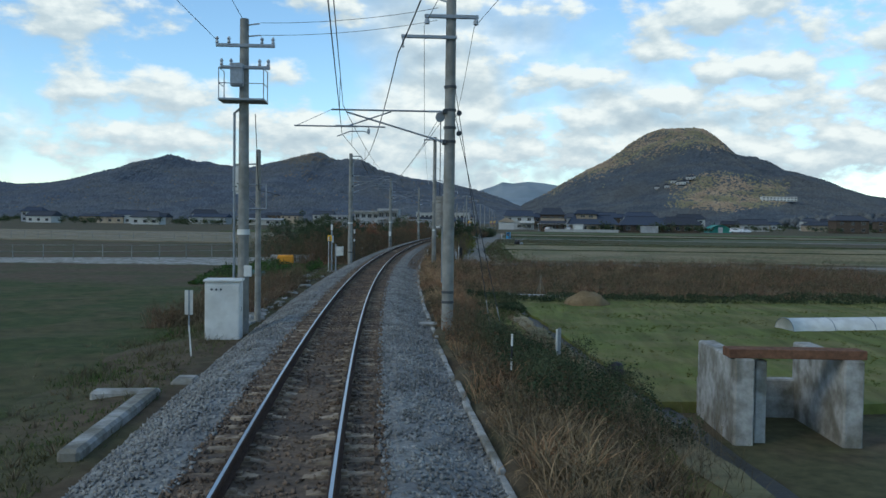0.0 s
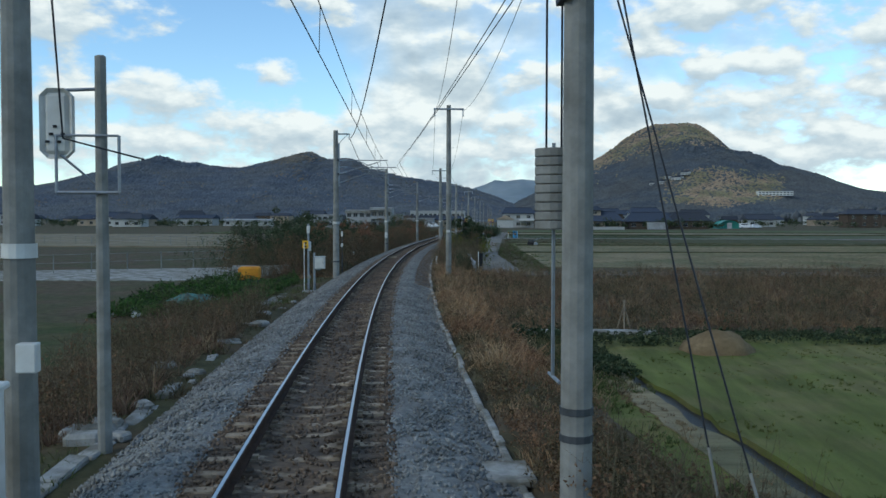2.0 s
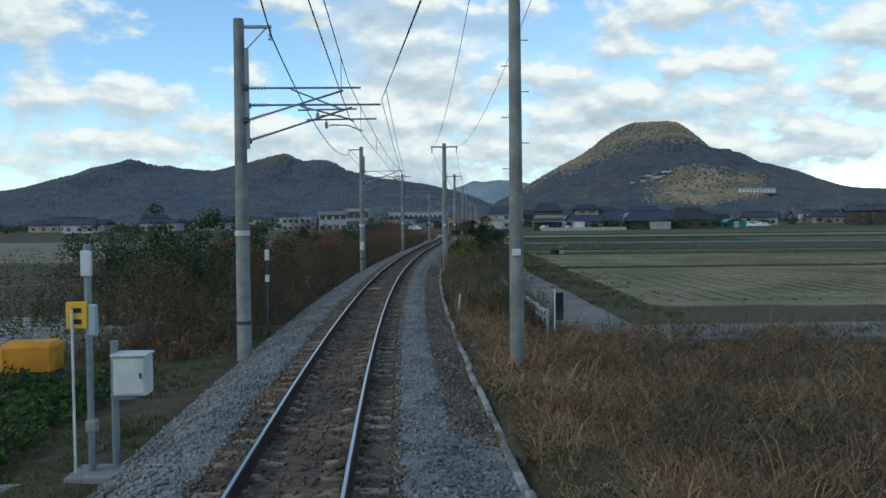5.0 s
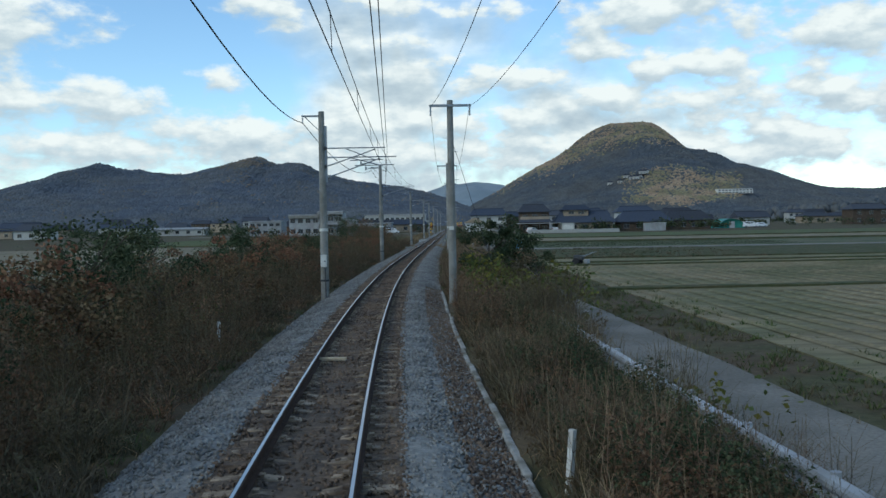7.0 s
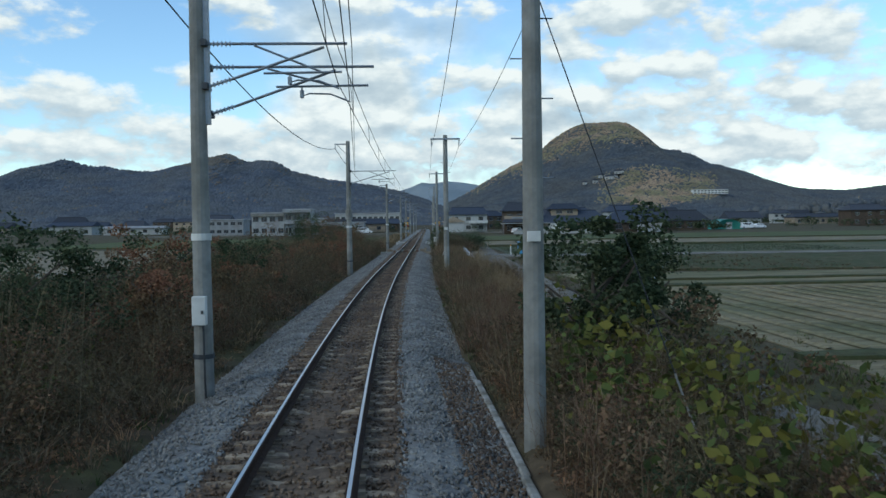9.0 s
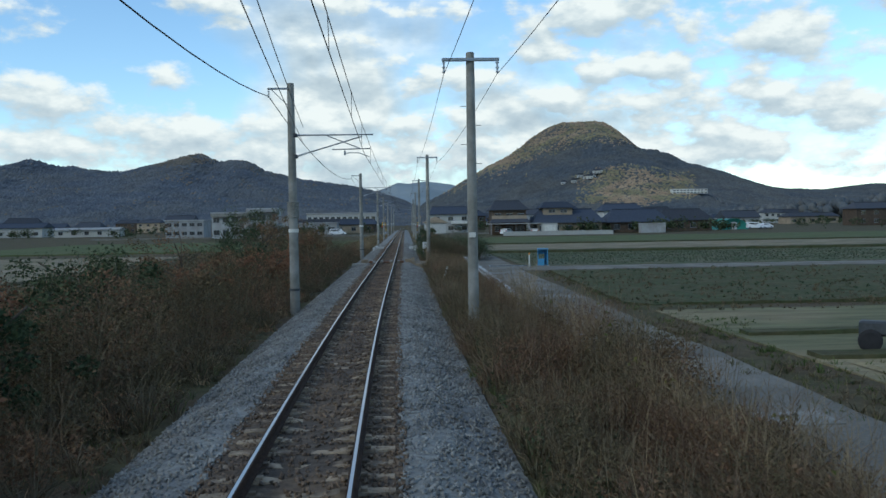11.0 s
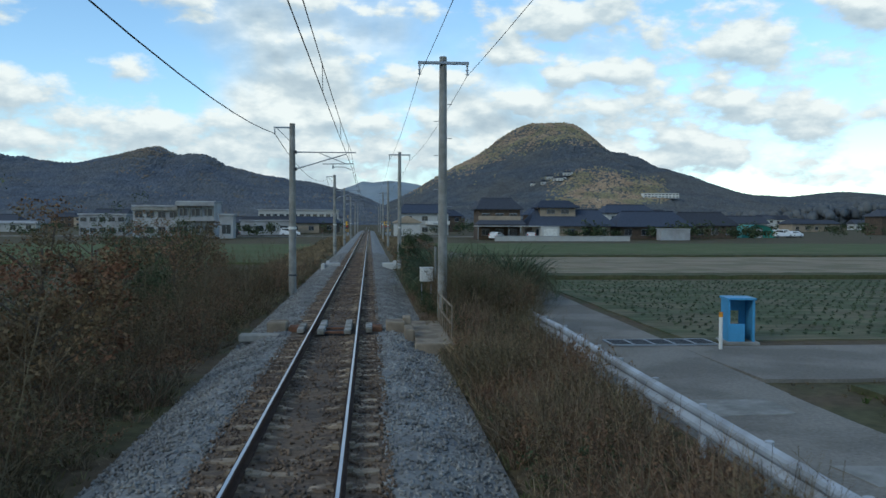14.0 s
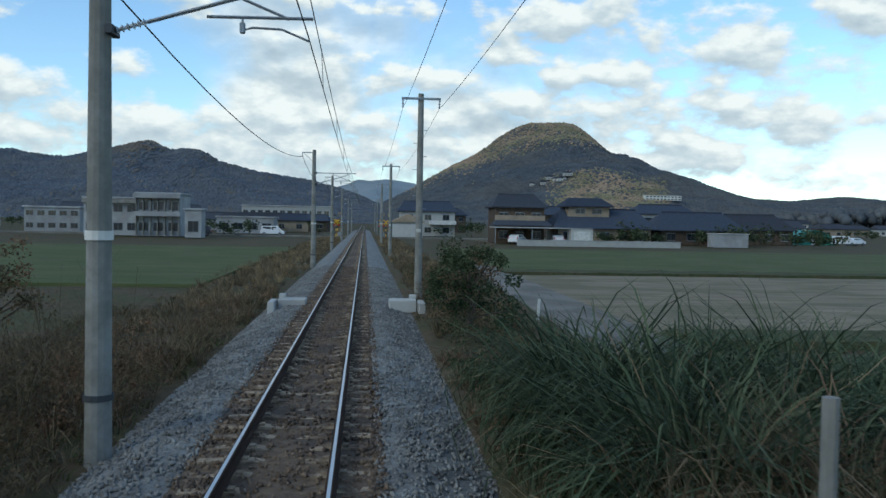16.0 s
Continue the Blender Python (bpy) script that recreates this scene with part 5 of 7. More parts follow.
def guardrail(pts, label):
    th = thing("guardrail", (0, 0, 0), label, "guardrail", "guardrails by the lane")
    pm = to_mesh("post", tube([(0, 0, -0.3), (0, 0, 0.72)], 0.055, 8), GUARD)
    prof = [(-0.02, 0.33), (0.04, 0.36), (0.055, 0.40), (0.05, 0.45), (0.01, 0.49), (-0.01, 0.515), (0.01, 0.54), (0.05, 0.58), (0.055, 0.63), (0.04, 0.67), (-0.02, 0.70)]
    for (x0, y0), (x1, y1) in zip(pts, pts[1:]):
        n = max(1, round(math.hypot(x1 - x0, y1 - y0) / 2.0))
        for k in range(n):
            f = k / n
            q = part("post", pm, None, th)
            q.matrix_basis = pose(x0 + (x1 - x0) * f, y0 + (y1 - y0) * f, ROAD_Z, 0, 0, 0)
        v, fc = [], []
        for (x, y) in ((x0, y0), (x1, y1)):
            v += [(x - 0.06 - a, y, ROAD_Z + b) for a, b in prof] + [(x - 0.054 - a, y, ROAD_Z + b) for a, b in prof[::-1]]
        m = len(prof) * 2
        fc = [(k, (k + 1) % m, m + (k + 1) % m, m + k) for k in range(m)] + [tuple(range(m))[::-1], tuple(range(m, 2 * m))]
        part("beam", mesh_of("beam", v, fc, GUARD), None, th, "dented white steel beam")
    return th


guardrail([along(s, 5.13) for s in (64, 68, 72, 76, 79.5)], "weathered white steel guardrail half hidden in weeds")
guardrail([along(*q) for q in ((117, 5.15), (122, 5.15), (127, 5.2), (131, 5.22), (135, 5.28), (140, 5.38), (146, 5.45), (152, 5.5), (157, 5.62), (163, 5.5), (168, 5.75))], "weathered white steel guardrail along the lane")
leaning_stake(189, 6.2, 0.85, 0.05, "short white post at the lane's bend")


# ---- small culvert bridge with walkway ----
cb = thing("culvert_bridge", on_line(158.8, 0, 0), "short open culvert bridge with timbers and concrete blocks", "bridge", turn=heading(158.8))
for x in (-0.33, 0.33):
    put(box((0.17, 2.2, 0.12), (x, 0, -0.14), 0.015), "guard_timber", KERB, cb)
for y in (-0.75, 0.05):
    put(box((0.48, 0.16, 0.09), (0, y, -0.19), 0.01), "cross_timber", RUST, cb)
# Black plate drawn in place of the shade below the timbers.
put(box((0.5, 1.5, 0.05), (0, -0.1, -0.2)), "opening", BLACK, cb, "black plate standing for the shaded culvert opening")
for x in (-0.86, 0.86):
    put(box((0.17, 1.3, 0.12), (x, 0, -0.16), 0.015), "guard_timber", KERB, cb)
    put(box((0.34, 0.5, 0.2), (x * 1.2, 0.15, -0.26), 0.02), "bearing_beam", RUST, cb)
for x in (-1.5, 1.55):
    put(box((0.5, 0.7, 0.36), (x, 0.2, -0.3), 0.03), "block", BLOCK, cb, "tan concrete block")
put(box((0.22, 0.55, 0.5), (1.86, 0.35, -0.35), 0.03), "block", BLOCK, cb, "tan concrete block")
put(box((0.22, 1.0, 0.42), (1.86, -0.95, -0.4), 0.03), "block", BLOCK, cb, "tan concrete block")
put(box((1.0, 0.35, 0.2), (-1.85, -0.7, -0.35), 0.03), "cap_slab", CONCRETE, cb)
wk = thing("walkway", on_line(158.6, 2.4, -0.24), "brown steel walkway deck with a railing", "walkway", turn=heading(158.6))
put(box((0.85, 4.6, 0.06), (0, 0, 0), 0.005), "deck", BLOCK, wk)
put(box((0.95, 0.3, 0.3), (0, -2.3, -0.22), 0.02), "abutment", BLOCK, wk)
for y in (-1.9, -0.6, 0.7, 2.0):
    put(tube([(0.42, y, 0.0), (0.42, y, 0.88)], 0.022, 6), "post", BLOCK, wk)
for z in (0.45, 0.88):
    put(tube([(0.42, -1.9, z), (0.42, 2.0, z)], 0.022, 6), "rail", BLOCK, wk)
for y in (-1.25, 0.05, 1.35):
    put(tube([(0.42, y, 0.0), (0.42, y, 0.5)], 0.012, 6), "baluster", BLOCK, wk)
for u, flip in ((-1.55, -1), (2.25, 1)):
    hw = thing("culvert_headwall", on_line(191.3, u, -0.4), "pale concrete culvert headwall beside the ballast", "headwall", "culvert headwalls")
    put(box((0.9, 0.8, 0.42), (-0.1 * flip, 0.2, 0), 0.03), "slab", WALL_WHITE, hw)
    put(box((0.22, 1.0, 0.6), (0.5 * flip, -0.3, -0.2), 0.03), "wing", WALL_WHITE, hw)
    put(box((0.22, 0.3, 0.5), (0.25 * flip, 0.5, 0.05), 0.03), "upstand", WALL_WHITE, hw)


# ---- village ----
def roof_mesh(w, d, h, over, hip, thick=0.18):
    """A ridged roof along x with overhanging eaves; hip: how far the ridge draws in."""
    W, D = w / 2 + over, d / 2 + over
    r = max(0.05, W - hip)
    top = [(-W, -D, 0), (W, -D, 0), (W, D, 0), (-W, D, 0), (-r, 0, h), (r, 0, h)]
    v = top + [(x, y, z - thick) for x, y, z in top[:4]]
    f = [(0, 1, 5, 4), (2, 3, 4, 5), (1, 2, 5), (3, 0, 4), (0, 6, 7, 1), (1, 7, 8, 2), (2, 8, 9, 3), (3, 9, 6, 0), (9, 8, 7, 6)]
    return v, f


def window(parent, x, y, z, w, h, deep=0.06):
    fr = put(box((w, deep, h), (x, y, z), 0.01), "window", STEEL, parent)
    put(box((w * 0.46, 0.02, h * 0.86), (x - w * 0.245, y - deep / 2 - 0.004, z + h * 0.07)), "pane", GLASS, fr)
    put(box((w * 0.46, 0.02, h * 0.86), (x + w * 0.245, y - deep / 2 - 0.004, z + h * 0.07)), "pane", GLASS, fr)
    return fr


def house(x, y, w, d, h, roof_h, wall, roof, label, turn=0, hip=1.2, over=0.6, wins=3, z=-0.62, storeys=1, group="village houses", ridge=True):
    th = thing("house", (x, y, z), label, "house", group, turn=turn)
    put(box((w, d, h), (0, 0, 0), 0.02), "wall", wall, th)
    v, f = roof_mesh(w, d, roof_h, over, hip)
    rf = part("roof", mesh_of("roof", [(a, b, c + h) for a, b, c in v], f, roof), None, th)
    if ridge:
        put(box((max(0.4, w + 2 * over - 2 * hip), 0.3, 0.25), (0, 0, h + roof_h - 0.08), 0.03), "ridge", roof, rf)
    for st in range(storeys):
        for k in range(wins):
            wx = -w / 2 + w * (k + 0.5) / wins
            window(th, wx, -d / 2 - 0.02, h / storeys * st + 0.75, min(1.5, w / wins * 0.7), min(1.3, h / storeys * 0.5))
    return th


# the farmhouse group by the green field
A = house(25.8, 303, 8.0, 8, 5.9, 2.1, WALL_WOOD, ROOF_DARK, "two-storey farmhouse with dark tiles and timber walls", hip=1.6, wins=3, storeys=2)
v, f = roof_mesh(8.8, 3.0, 0.7, 0.3, 0.6)
part("porch_roof", mesh_of("porch_roof", [(a, b - 5.0, c + 3.0) for a, b, c in v], f, ROOF_DARK), None, A)
put(box((8.2, 0.15, 1.0), (0, -4.08, 3.5), 0.01), "balcony", WALL_TAN, A)
cp = thing("carport", (26.5, 294.5, -0.62), "open carport with a pale sheet roof on thin posts", "carport")
put(box((12.0, 5.0, 0.14), (0, 0, 2.5), 0.02), "roof", WALL_WHITE, cp)
for x in (-5.7, 0, 5.7):
    put(tube([(x, -2.3, 0), (x, -2.3, 2.5)], 0.06, 8), "post", STEEL, cp)
B = house(40.0, 304, 15.5, 9, 2.7, 3.1, WALL_TAN, ROOF_BLUE, "long farmhouse with a blue-black tiled roof", hip=2.2, wins=5, over=0.9)
put(box((7.0, 5.5, 2.2), (-2.2, 0.5, 4.1), 0.02), "upper_wall", WALL_TAN, B)
v, f = roof_mesh(7.0, 5.5, 1.4, 0.7, 1.4)
part("upper_roof", mesh_of("upper_roof", [(a - 2.2, b + 0.5, c + 6.3) for a, b, c in v], f, ROOF_BLUE), None, B)
window(B, -3.6, -2.3, 5.0, 1.6, 0.9)
window(B, -0.8, -2.3, 5.0, 1.6, 0.9)
C = house(57.5, 307, 14, 9, 2.6, 3.0, WALL_WOOD, ROOF_BLUE, "low farmhouse with a broad blue-black tiled roof", hip=2.5, wins=4, over=0.9)
house(73, 318, 13, 9, 2.8, 2.8, WALL_WOOD, ROOF_DARK, "low timber farmhouse with a dark tiled roof", hip=2.2, wins=4)
house(60, 330, 11, 8, 5.6, 1.8, WALL_WHITE, ROOF_BLUE, "two-storey house with a blue tiled roof", hip=1.6, storeys=2)
gs = thing("garden_store", (34.2, 293.0, -0.62), "white flat-roofed garden store", "shed")
put(box((3.4, 2.6, 2.5), (0, 0, 0), 0.02), "body", WALL_WHITE, gs)
put(box((3.6, 2.8, 0.12), (0, 0, 2.5), 0.02), "roof", WALL_GREY, gs)
put(box((2.6, 0.04, 2.0), (0, -1.31, 0.1), 0.005), "shutter", WHITE, gs)
gs = thing("garden_store", (58.0, 293.0, -0.62), "grey-white metal store shed by the field", "shed")
put(box((5.6, 2.6, 2.1), (0, 0, 0), 0.02), "body", WALL_GREY, gs)
put(box((5.9, 2.9, 0.12), (0, 0, 2.1), 0.02), "roof", WALL_WHITE, gs)
gw = thing("garden_wall", (34.5, 283.0, -0.62), "low pale garden wall along the field", "wall")
put(box((24, 0.2, 0.85), (0, 0, 0), 0.02), "wall", WALL_WHITE, gw)
put(box((24.2, 0.3, 0.08), (0, 0, 0.85), 0.01), "coping", WALL_GREY, gw)
# white shed-house and the house behind it, by the crossing
house(9.6, 338, 5.8, 6, 3.2, 1.6, WALL_WHITE, WALL_TAN, "small white gabled house by the crossing", hip=0.1, wins=1, over=0.4, turn=90, ridge=False)
H2 = house(14.8, 356, 12, 9, 5.6, 2.2, WALL_WHITE, ROOF_BLUE, "two-storey white house with a blue-black roof", hip=1.4, wins=3, storeys=2)
put(box((6, 1.4, 0.9), (3.2, -5.1, 2.6), 0.02), "balcony", WHITE, H2)


def flat_block(x, y, w, d, h, wall, label, floors=2, bays=4, turn=0, z=-0.62, name="apartment_block", cat="building"):
    th = thing(name, (x, y, z), label, cat, turn=turn)
    put(box((w, d, h), (0, 0, 0), 0.03), "wall", wall, th)
    put(box((w + 0.5, d + 0.5, 0.3), (0, 0, h), 0.03), "roof", WALL_GREY, th)
    for fl in range(floors):
        for k in range(bays):
            window(th, -w / 2 + w * (k + 0.5) / bays, -d / 2 - 0.02, h / floors * fl + 0.8, w / bays * 0.66, h / floors * 0.45)
    return th


ap = flat_block(-33.4, 313, 7.2, 8, 7.0, WALL_GREY, "two-storey grey concrete building with deep balconies", 2, 3)
put(box((7.6, 1.3, 0.8), (0, -4.6, 3.3), 0.03), "balcony", WALL_GREY, ap)
put(box((7.6, 1.3, 0.8), (0, -4.6, 6.3), 0.03), "balcony", WALL_GREY, ap)
for k in range(7):
    put(box((0.12, 0.5, 6.3), (-3.5 + k * 1.16, -4.3, 0.2), 0.01), "fin", CONCRETE, ap)
ap = flat_block(-41.6, 315, 9.0, 8, 6.2, WALL_GREY, "plain grey two-storey concrete wing", 2, 4)
put(box((9.2, 1.0, 0.7), (0, -4.4, 5.4), 0.03), "balcony", CONCRETE, ap)
flat_block(-26.4, 304, 2.6, 3.4, 4.4, WALL_GREY, "narrow grey pump house by the field", 1, 1, name="pump_house")
flat_block(-57, 332, 10, 9, 4.6, WALL_GREY, "two-storey grey flat-roofed building", 2, 5)
sc = flat_block(-22.5, 425, 26, 9, 7.0, WALL_WHITE, "long pale two-storey school building", 2, 12, name="school_building")
put(box((26.4, 0.8, 0.5), (0, -4.8, 3.5), 0.03), "balcony", WALL_GREY, sc)
for k, (x, y, w) in enumerate(((-31, 392, 10), (-18.5, 388, 9), (-41, 396, 11), (-13, 404, 8), (-25, 378, 9), (-50, 384, 10), (-62, 372, 10))):
    house(x, y, w, 7, 3.0, 1.7, (WALL_WOOD, WALL_TAN, WALL_GREY)[k % 3], (ROOF_DARK, ROOF_BLUE)[k % 2], "low village house before the school, " + ("dark timber" if k % 3 == 0 else "tan" if k % 3 == 1 else "grey") + " walls and tiled roof", turn=(-8, 6, 12)[k % 3], hip=(0.1, 1.4)[k % 2], wins=2)
flat_block(-48, 440, 20, 9, 4.4, WALL_WHITE, "long pale flat-roofed works building", 1, 8, name="works_building")
flat_block(-24.5, 352, 12, 8, 3.4, WALL_GREY, "low grey flat-roofed workshop", 1, 4, name="works_building")
gd = thing("green_house", (88.5, 322, -0.62), "teal netted round-topped greenhouse", "greenhouse", turn=0)
verts, faces = [], []
for i in (0, 1):
    for k in range(13):
        a = math.pi * k / 12
        verts.append((math.cos(a) * 4.0, i * 9.0, math.sin(a) * 2.9))
faces = [(k, k + 1, k + 14, k + 13) for k in range(12)] + [tuple(range(13)), tuple(range(13, 26))[::-1]]
part("cover", mesh_of("cover", verts, faces, TEAL, True), None, gd)
put(box((1.6, 0.06, 2.0), (0, -0.05, 0), 0.01), "door", WALL_GREY, gd)

# further houses of the village
rng = random.Random(31)
spots = []
for k in range(300):
    x, y = rng.uniform(-330, 330), rng.uniform(345, 620)
    if abs(x - 2) < 13 + (y - 340) * 0.02 or (x > 0 and x < 75 and y < 350) or (-62 < x < 0 and y < 455):
        continue
    if any(abs(x - a) < 17 and abs(y - b) < 24 for a, b in spots):
        continue
    spots.append((x, y))
    two = rng.random() < 0.45
    wall = rng.choice((WALL_WHITE, WALL_WHITE, WALL_TAN, WALL_GREY, WALL_WOOD))
    roof = rng.choice((ROOF_DARK, ROOF_DARK, ROOF_BLUE))
    house(x, y, rng.uniform(9, 14), rng.uniform(7, 9), 5.5 if two else 3.2, rng.uniform(1.6, 2.4), wall, roof,
          {WALL_WHITE: "white", WALL_TAN: "tan", WALL_GREY: "grey", WALL_WOOD: "dark timber"}[wall] + (" two-storey" if two else " low") + " village house with " + ("blue" if roof is ROOF_BLUE else "dark") + " tiled roof",
          turn=rng.uniform(-12, 12), hip=rng.choice((0.1, 1.4, 2.0)), storeys=2 if two else 1, wins=3)
    if len(spots) > 62:
        break
# blue-roofed barns beyond the brown field
house(-139, 420, 17, 10, 3.6, 1.6, WALL_WHITE, ROOF_BLUE, "long white barn with a bright blue roof", hip=0.1, wins=4, group="barns")
house(-172, 400, 15, 9, 4.2, 2.2, WALL_WHITE, ROOF_BLUE, "white barn with a bright blue gabled roof", hip=0.1, wins=3, group="barns")
house(-108, 400, 22, 6, 2.6, 0.7, WALL_WHITE, WALL_GREY, "long low white shed beyond the field", hip=0.1, wins=5, group="barns", ridge=False)
# houses on the hillside
def hill_z(x, y):
    g = grid_r.reshape(-1, 3)
    return float(g[np.argmin((g[:, 0] - x) ** 2 + (g[:, 1] - y) ** 2), 2])


for k in range(8):
    x, y = (276 + 7 * k + rng.uniform(-3, 3), 1400 + rng.uniform(-16, 16)) if k < 5 else (246 + 13 * (k - 5), 1392 + rng.uniform(-14, 14))
    house(x, y, rng.uniform(7, 10), 8, 4.6, 2.2, WALL_WHITE, ROOF_DARK, "white house on the wooded hillside", hip=1.5, wins=2, z=hill_z(x, y) + 0.5, group="hillside houses")
flat_block(405, 1296, 50, 12, 6.5, WHITE, "long white building on the hill's shoulder", 2, 10, z=hill_z(405, 1296), name="hillside_building")


# ---- vehicles ----
def car(x, y, label, paint, turn=0, van=True, z=-0.6):
    th = thing("van" if van else "car", (x, y, z), label, "van" if van else "car", "parked vehicles", turn=turn)
    L, Wd, H = (4.6, 1.75, 1.85) if van else (3.8, 1.65, 1.5)
    prof = [(-L / 2, 0.35), (-L / 2, 0.95), (-L / 2 + 0.15, 1.05), (-L / 2 + (0.25 if van else 0.7), H - 0.1), (-L / 2 + (0.6 if van else 1.1), H), (L / 2 - (1.4 if van else 1.5), H), (L / 2 - 0.75, 1.05), (L / 2 - 0.1, 0.85), (L / 2, 0.6), (L / 2, 0.35)]
    v = [(a, -Wd / 2 + (0.12 if b > 1.1 else 0), b) for a, b in prof] + [(a, Wd / 2 - (0.12 if b > 1.1 else 0), b) for a, b in prof]
    m = len(prof)
    f = [(k, (k + 1) % m, m + (k + 1) % m, m + k)[::-1] for k in range(m)] + [tuple(range(m)), tuple(range(m, 2 * m))[::-1]]
    part("body", mesh_of("body", v, f, paint), None, th)
    for sd in (-1, 1):
        for a, b in ((-L / 2 + 0.5, -0.25), (-0.1, L / 2 - 1.5)):
            put(box((b - a, 0.03, H - 1.3), ((a + b) / 2, sd * (Wd / 2 - 0.07), 1.12), 0.01), "side_window", GLASS, th)
    bm = box((0.04, Wd - 0.4, 0.55), (L / 2 - 1.02, 0, 1.18), 0.01, turn=Matrix.Rotation(radians(-40), 4, "Y"))
    put(bm, "windscreen", GLASS, th)
    for a in (-L / 2 + 0.8, L / 2 - 0.8):
        for sd in (-1, 1):
            w = put(ring_stack([(-0.1, 0.2), (-0.1, 0.31), (0.1, 0.31), (0.1, 0.2)], 16), "wheel", BLACK, th)
            w.matrix_basis = Matrix.Translation((a, sd * (Wd / 2 - 0.08), 0.31)) @ Matrix.Rotation(math.pi / 2, 4, "X")
            put(ring_stack([(-0.11, 0.16), (0.11, 0.16)], 12), "rim", STEEL, w)
    for sd in (-1, 1):
        put(box((0.06, 0.3, 0.14), (L / 2 - 0.03, sd * 0.6, 0.68), 0.02), "headlight", PORCELAIN, th)
        put(box((0.05, 0.14, 0.35), (-L / 2 + 0.0, sd * 0.72, 0.8), 0.02), "tail_light", LAMP_RED, th)
    return th


car(-17.0, 331.5, "silver-white minivan parked side-on near the crossing", CAR_WHITE, 0)
car(-28.6, 318, "dark van parked beside the grey house", CAR_DARK, 180)
car(24.5, 294.0, "white hatchback parked under the carport", CAR_WHITE, 60, False)
car(31.0, 294.5, "white hatchback parked under the carport", CAR_WHITE, 85, False)
for k, (x, y) in enumerate(((94, 322), (98, 324))):
    car(x, y, "white van parked among the village houses", CAR_WHITE, 20 * k, k % 2 == 0)


def crossing_gate(x, y, turn):
    th = thing("crossing_signal", (x, y, -0.45), "level-crossing signal with crossed boards and striped barrier", "crossing signal", "level-crossing signals", turn=turn)
    for k in range(6):
        put(tube([(0, 0, k * 0.5), (0, 0, k * 0.5 + 0.5)], 0.06, 8), "mast_stripe", BLACK if k % 2 else YELLOW, th)
    for a in (45, -45):
        put(box((1.1, 0.04, 0.16), (0, -0.08, 2.7), 0.01, turn=Matrix.Rotation(radians(a), 4, "Y")), "crossed_board", YELLOW, th)
    for x0 in (-0.35, 0.35):
        put(ring_stack([(-0.05, 0.14), (0.05, 0.14)], 12), "lamp", LAMP_RED, th).matrix_basis = Matrix.Translation((x0, -0.1, 2.1)) @ Matrix.Rotation(math.pi / 2, 4, "X")
    put(box((0.32, 0.32, 0.8), (0.5, 0, 0), 0.03), "gate_machine", STEEL, th)
    for k in range(6):
        put(tube([(0.5, 0, 0.9 + k * 0.75), (0.5, 0, 0.9 + (k + 1) * 0.75)], 0.022, 6), "barrier_stripe", BLACK if k % 2 else YELLOW, th)


for x, y in ((-4.4, 321.5), (-4.4, 330), (3.9, 321.5), (5.0, 330)):
    crossing_gate(x, y, 0)
fence([(318, -9), (320.5, -3.6)], "low pale fence beside the level crossing")


def drain_grate():
    """The steel grating over the drain where the lanes meet."""
    th = thing("drain_grate", (8.6, 158.75, ROAD_Z + 0.012), "grey galvanised drain grate across the lane junction", "grate")
    for y in (-0.5, 0.5):
        put(box((2.8, 0.05, 0.04), (0, y, 0), 0.0), "edge_bar", STEEL, th)
    for k in range(6):
        put(box((0.05, 1.0, 0.04), (-1.4 + 0.56 * k, 0, 0), 0.0), "panel_bar", STEEL, th)
    bar = to_mesh("grate_bar", box((2.76, 0.02, 0.03), (0, 0, 0), 0.0), DARK_STEEL)
    for k in range(14):
        part("grate_bar", bar, None, th).matrix_basis = Matrix.Translation((0, -0.455 + 0.07 * k, 0))


drain_grate()
tr = thing("stick_tripod", on_line(42.6, 8.66, -1.15), "pale thin sticks tied in a tripod", "tripod")
for k in range(3):
    a = 2.1 * k + 0.4
    put(tube([(0.28 * math.cos(a), 0.28 * math.sin(a), 0), (-0.05 * math.cos(a), -0.05 * math.sin(a), 1.05)], 0.022, 6), "stick", BLOCK, tr)


# ---- plants ----
def scatter(rng, n, s0, s1, u0, u1, clump=0.0, freq=0.6, seed=0.0):
    """Places beside the line: s, u, x, y, ground height; clump thins them where a noise is low."""
    s, u = rng.uniform(s0, s1, n), rng.uniform(u0, u1, n)
    if clump:
        k = np.array([noise.noise(Vector((a * freq, b * freq, seed))) for a, b in zip(s, u)])
        keep = k > rng.uniform(-1, 1, n) * 0.45 + clump - 0.35
        s, u = s[keep], u[keep]
    x, y = places(s, u)
    return s, u, x, y, ground_z(s, u)


def raised(where, z):
    """The same places at one height, for plants on a field's sheet."""
    s, u, x, y, _ = where
    return s, u, x, y, np.full(len(s), z)


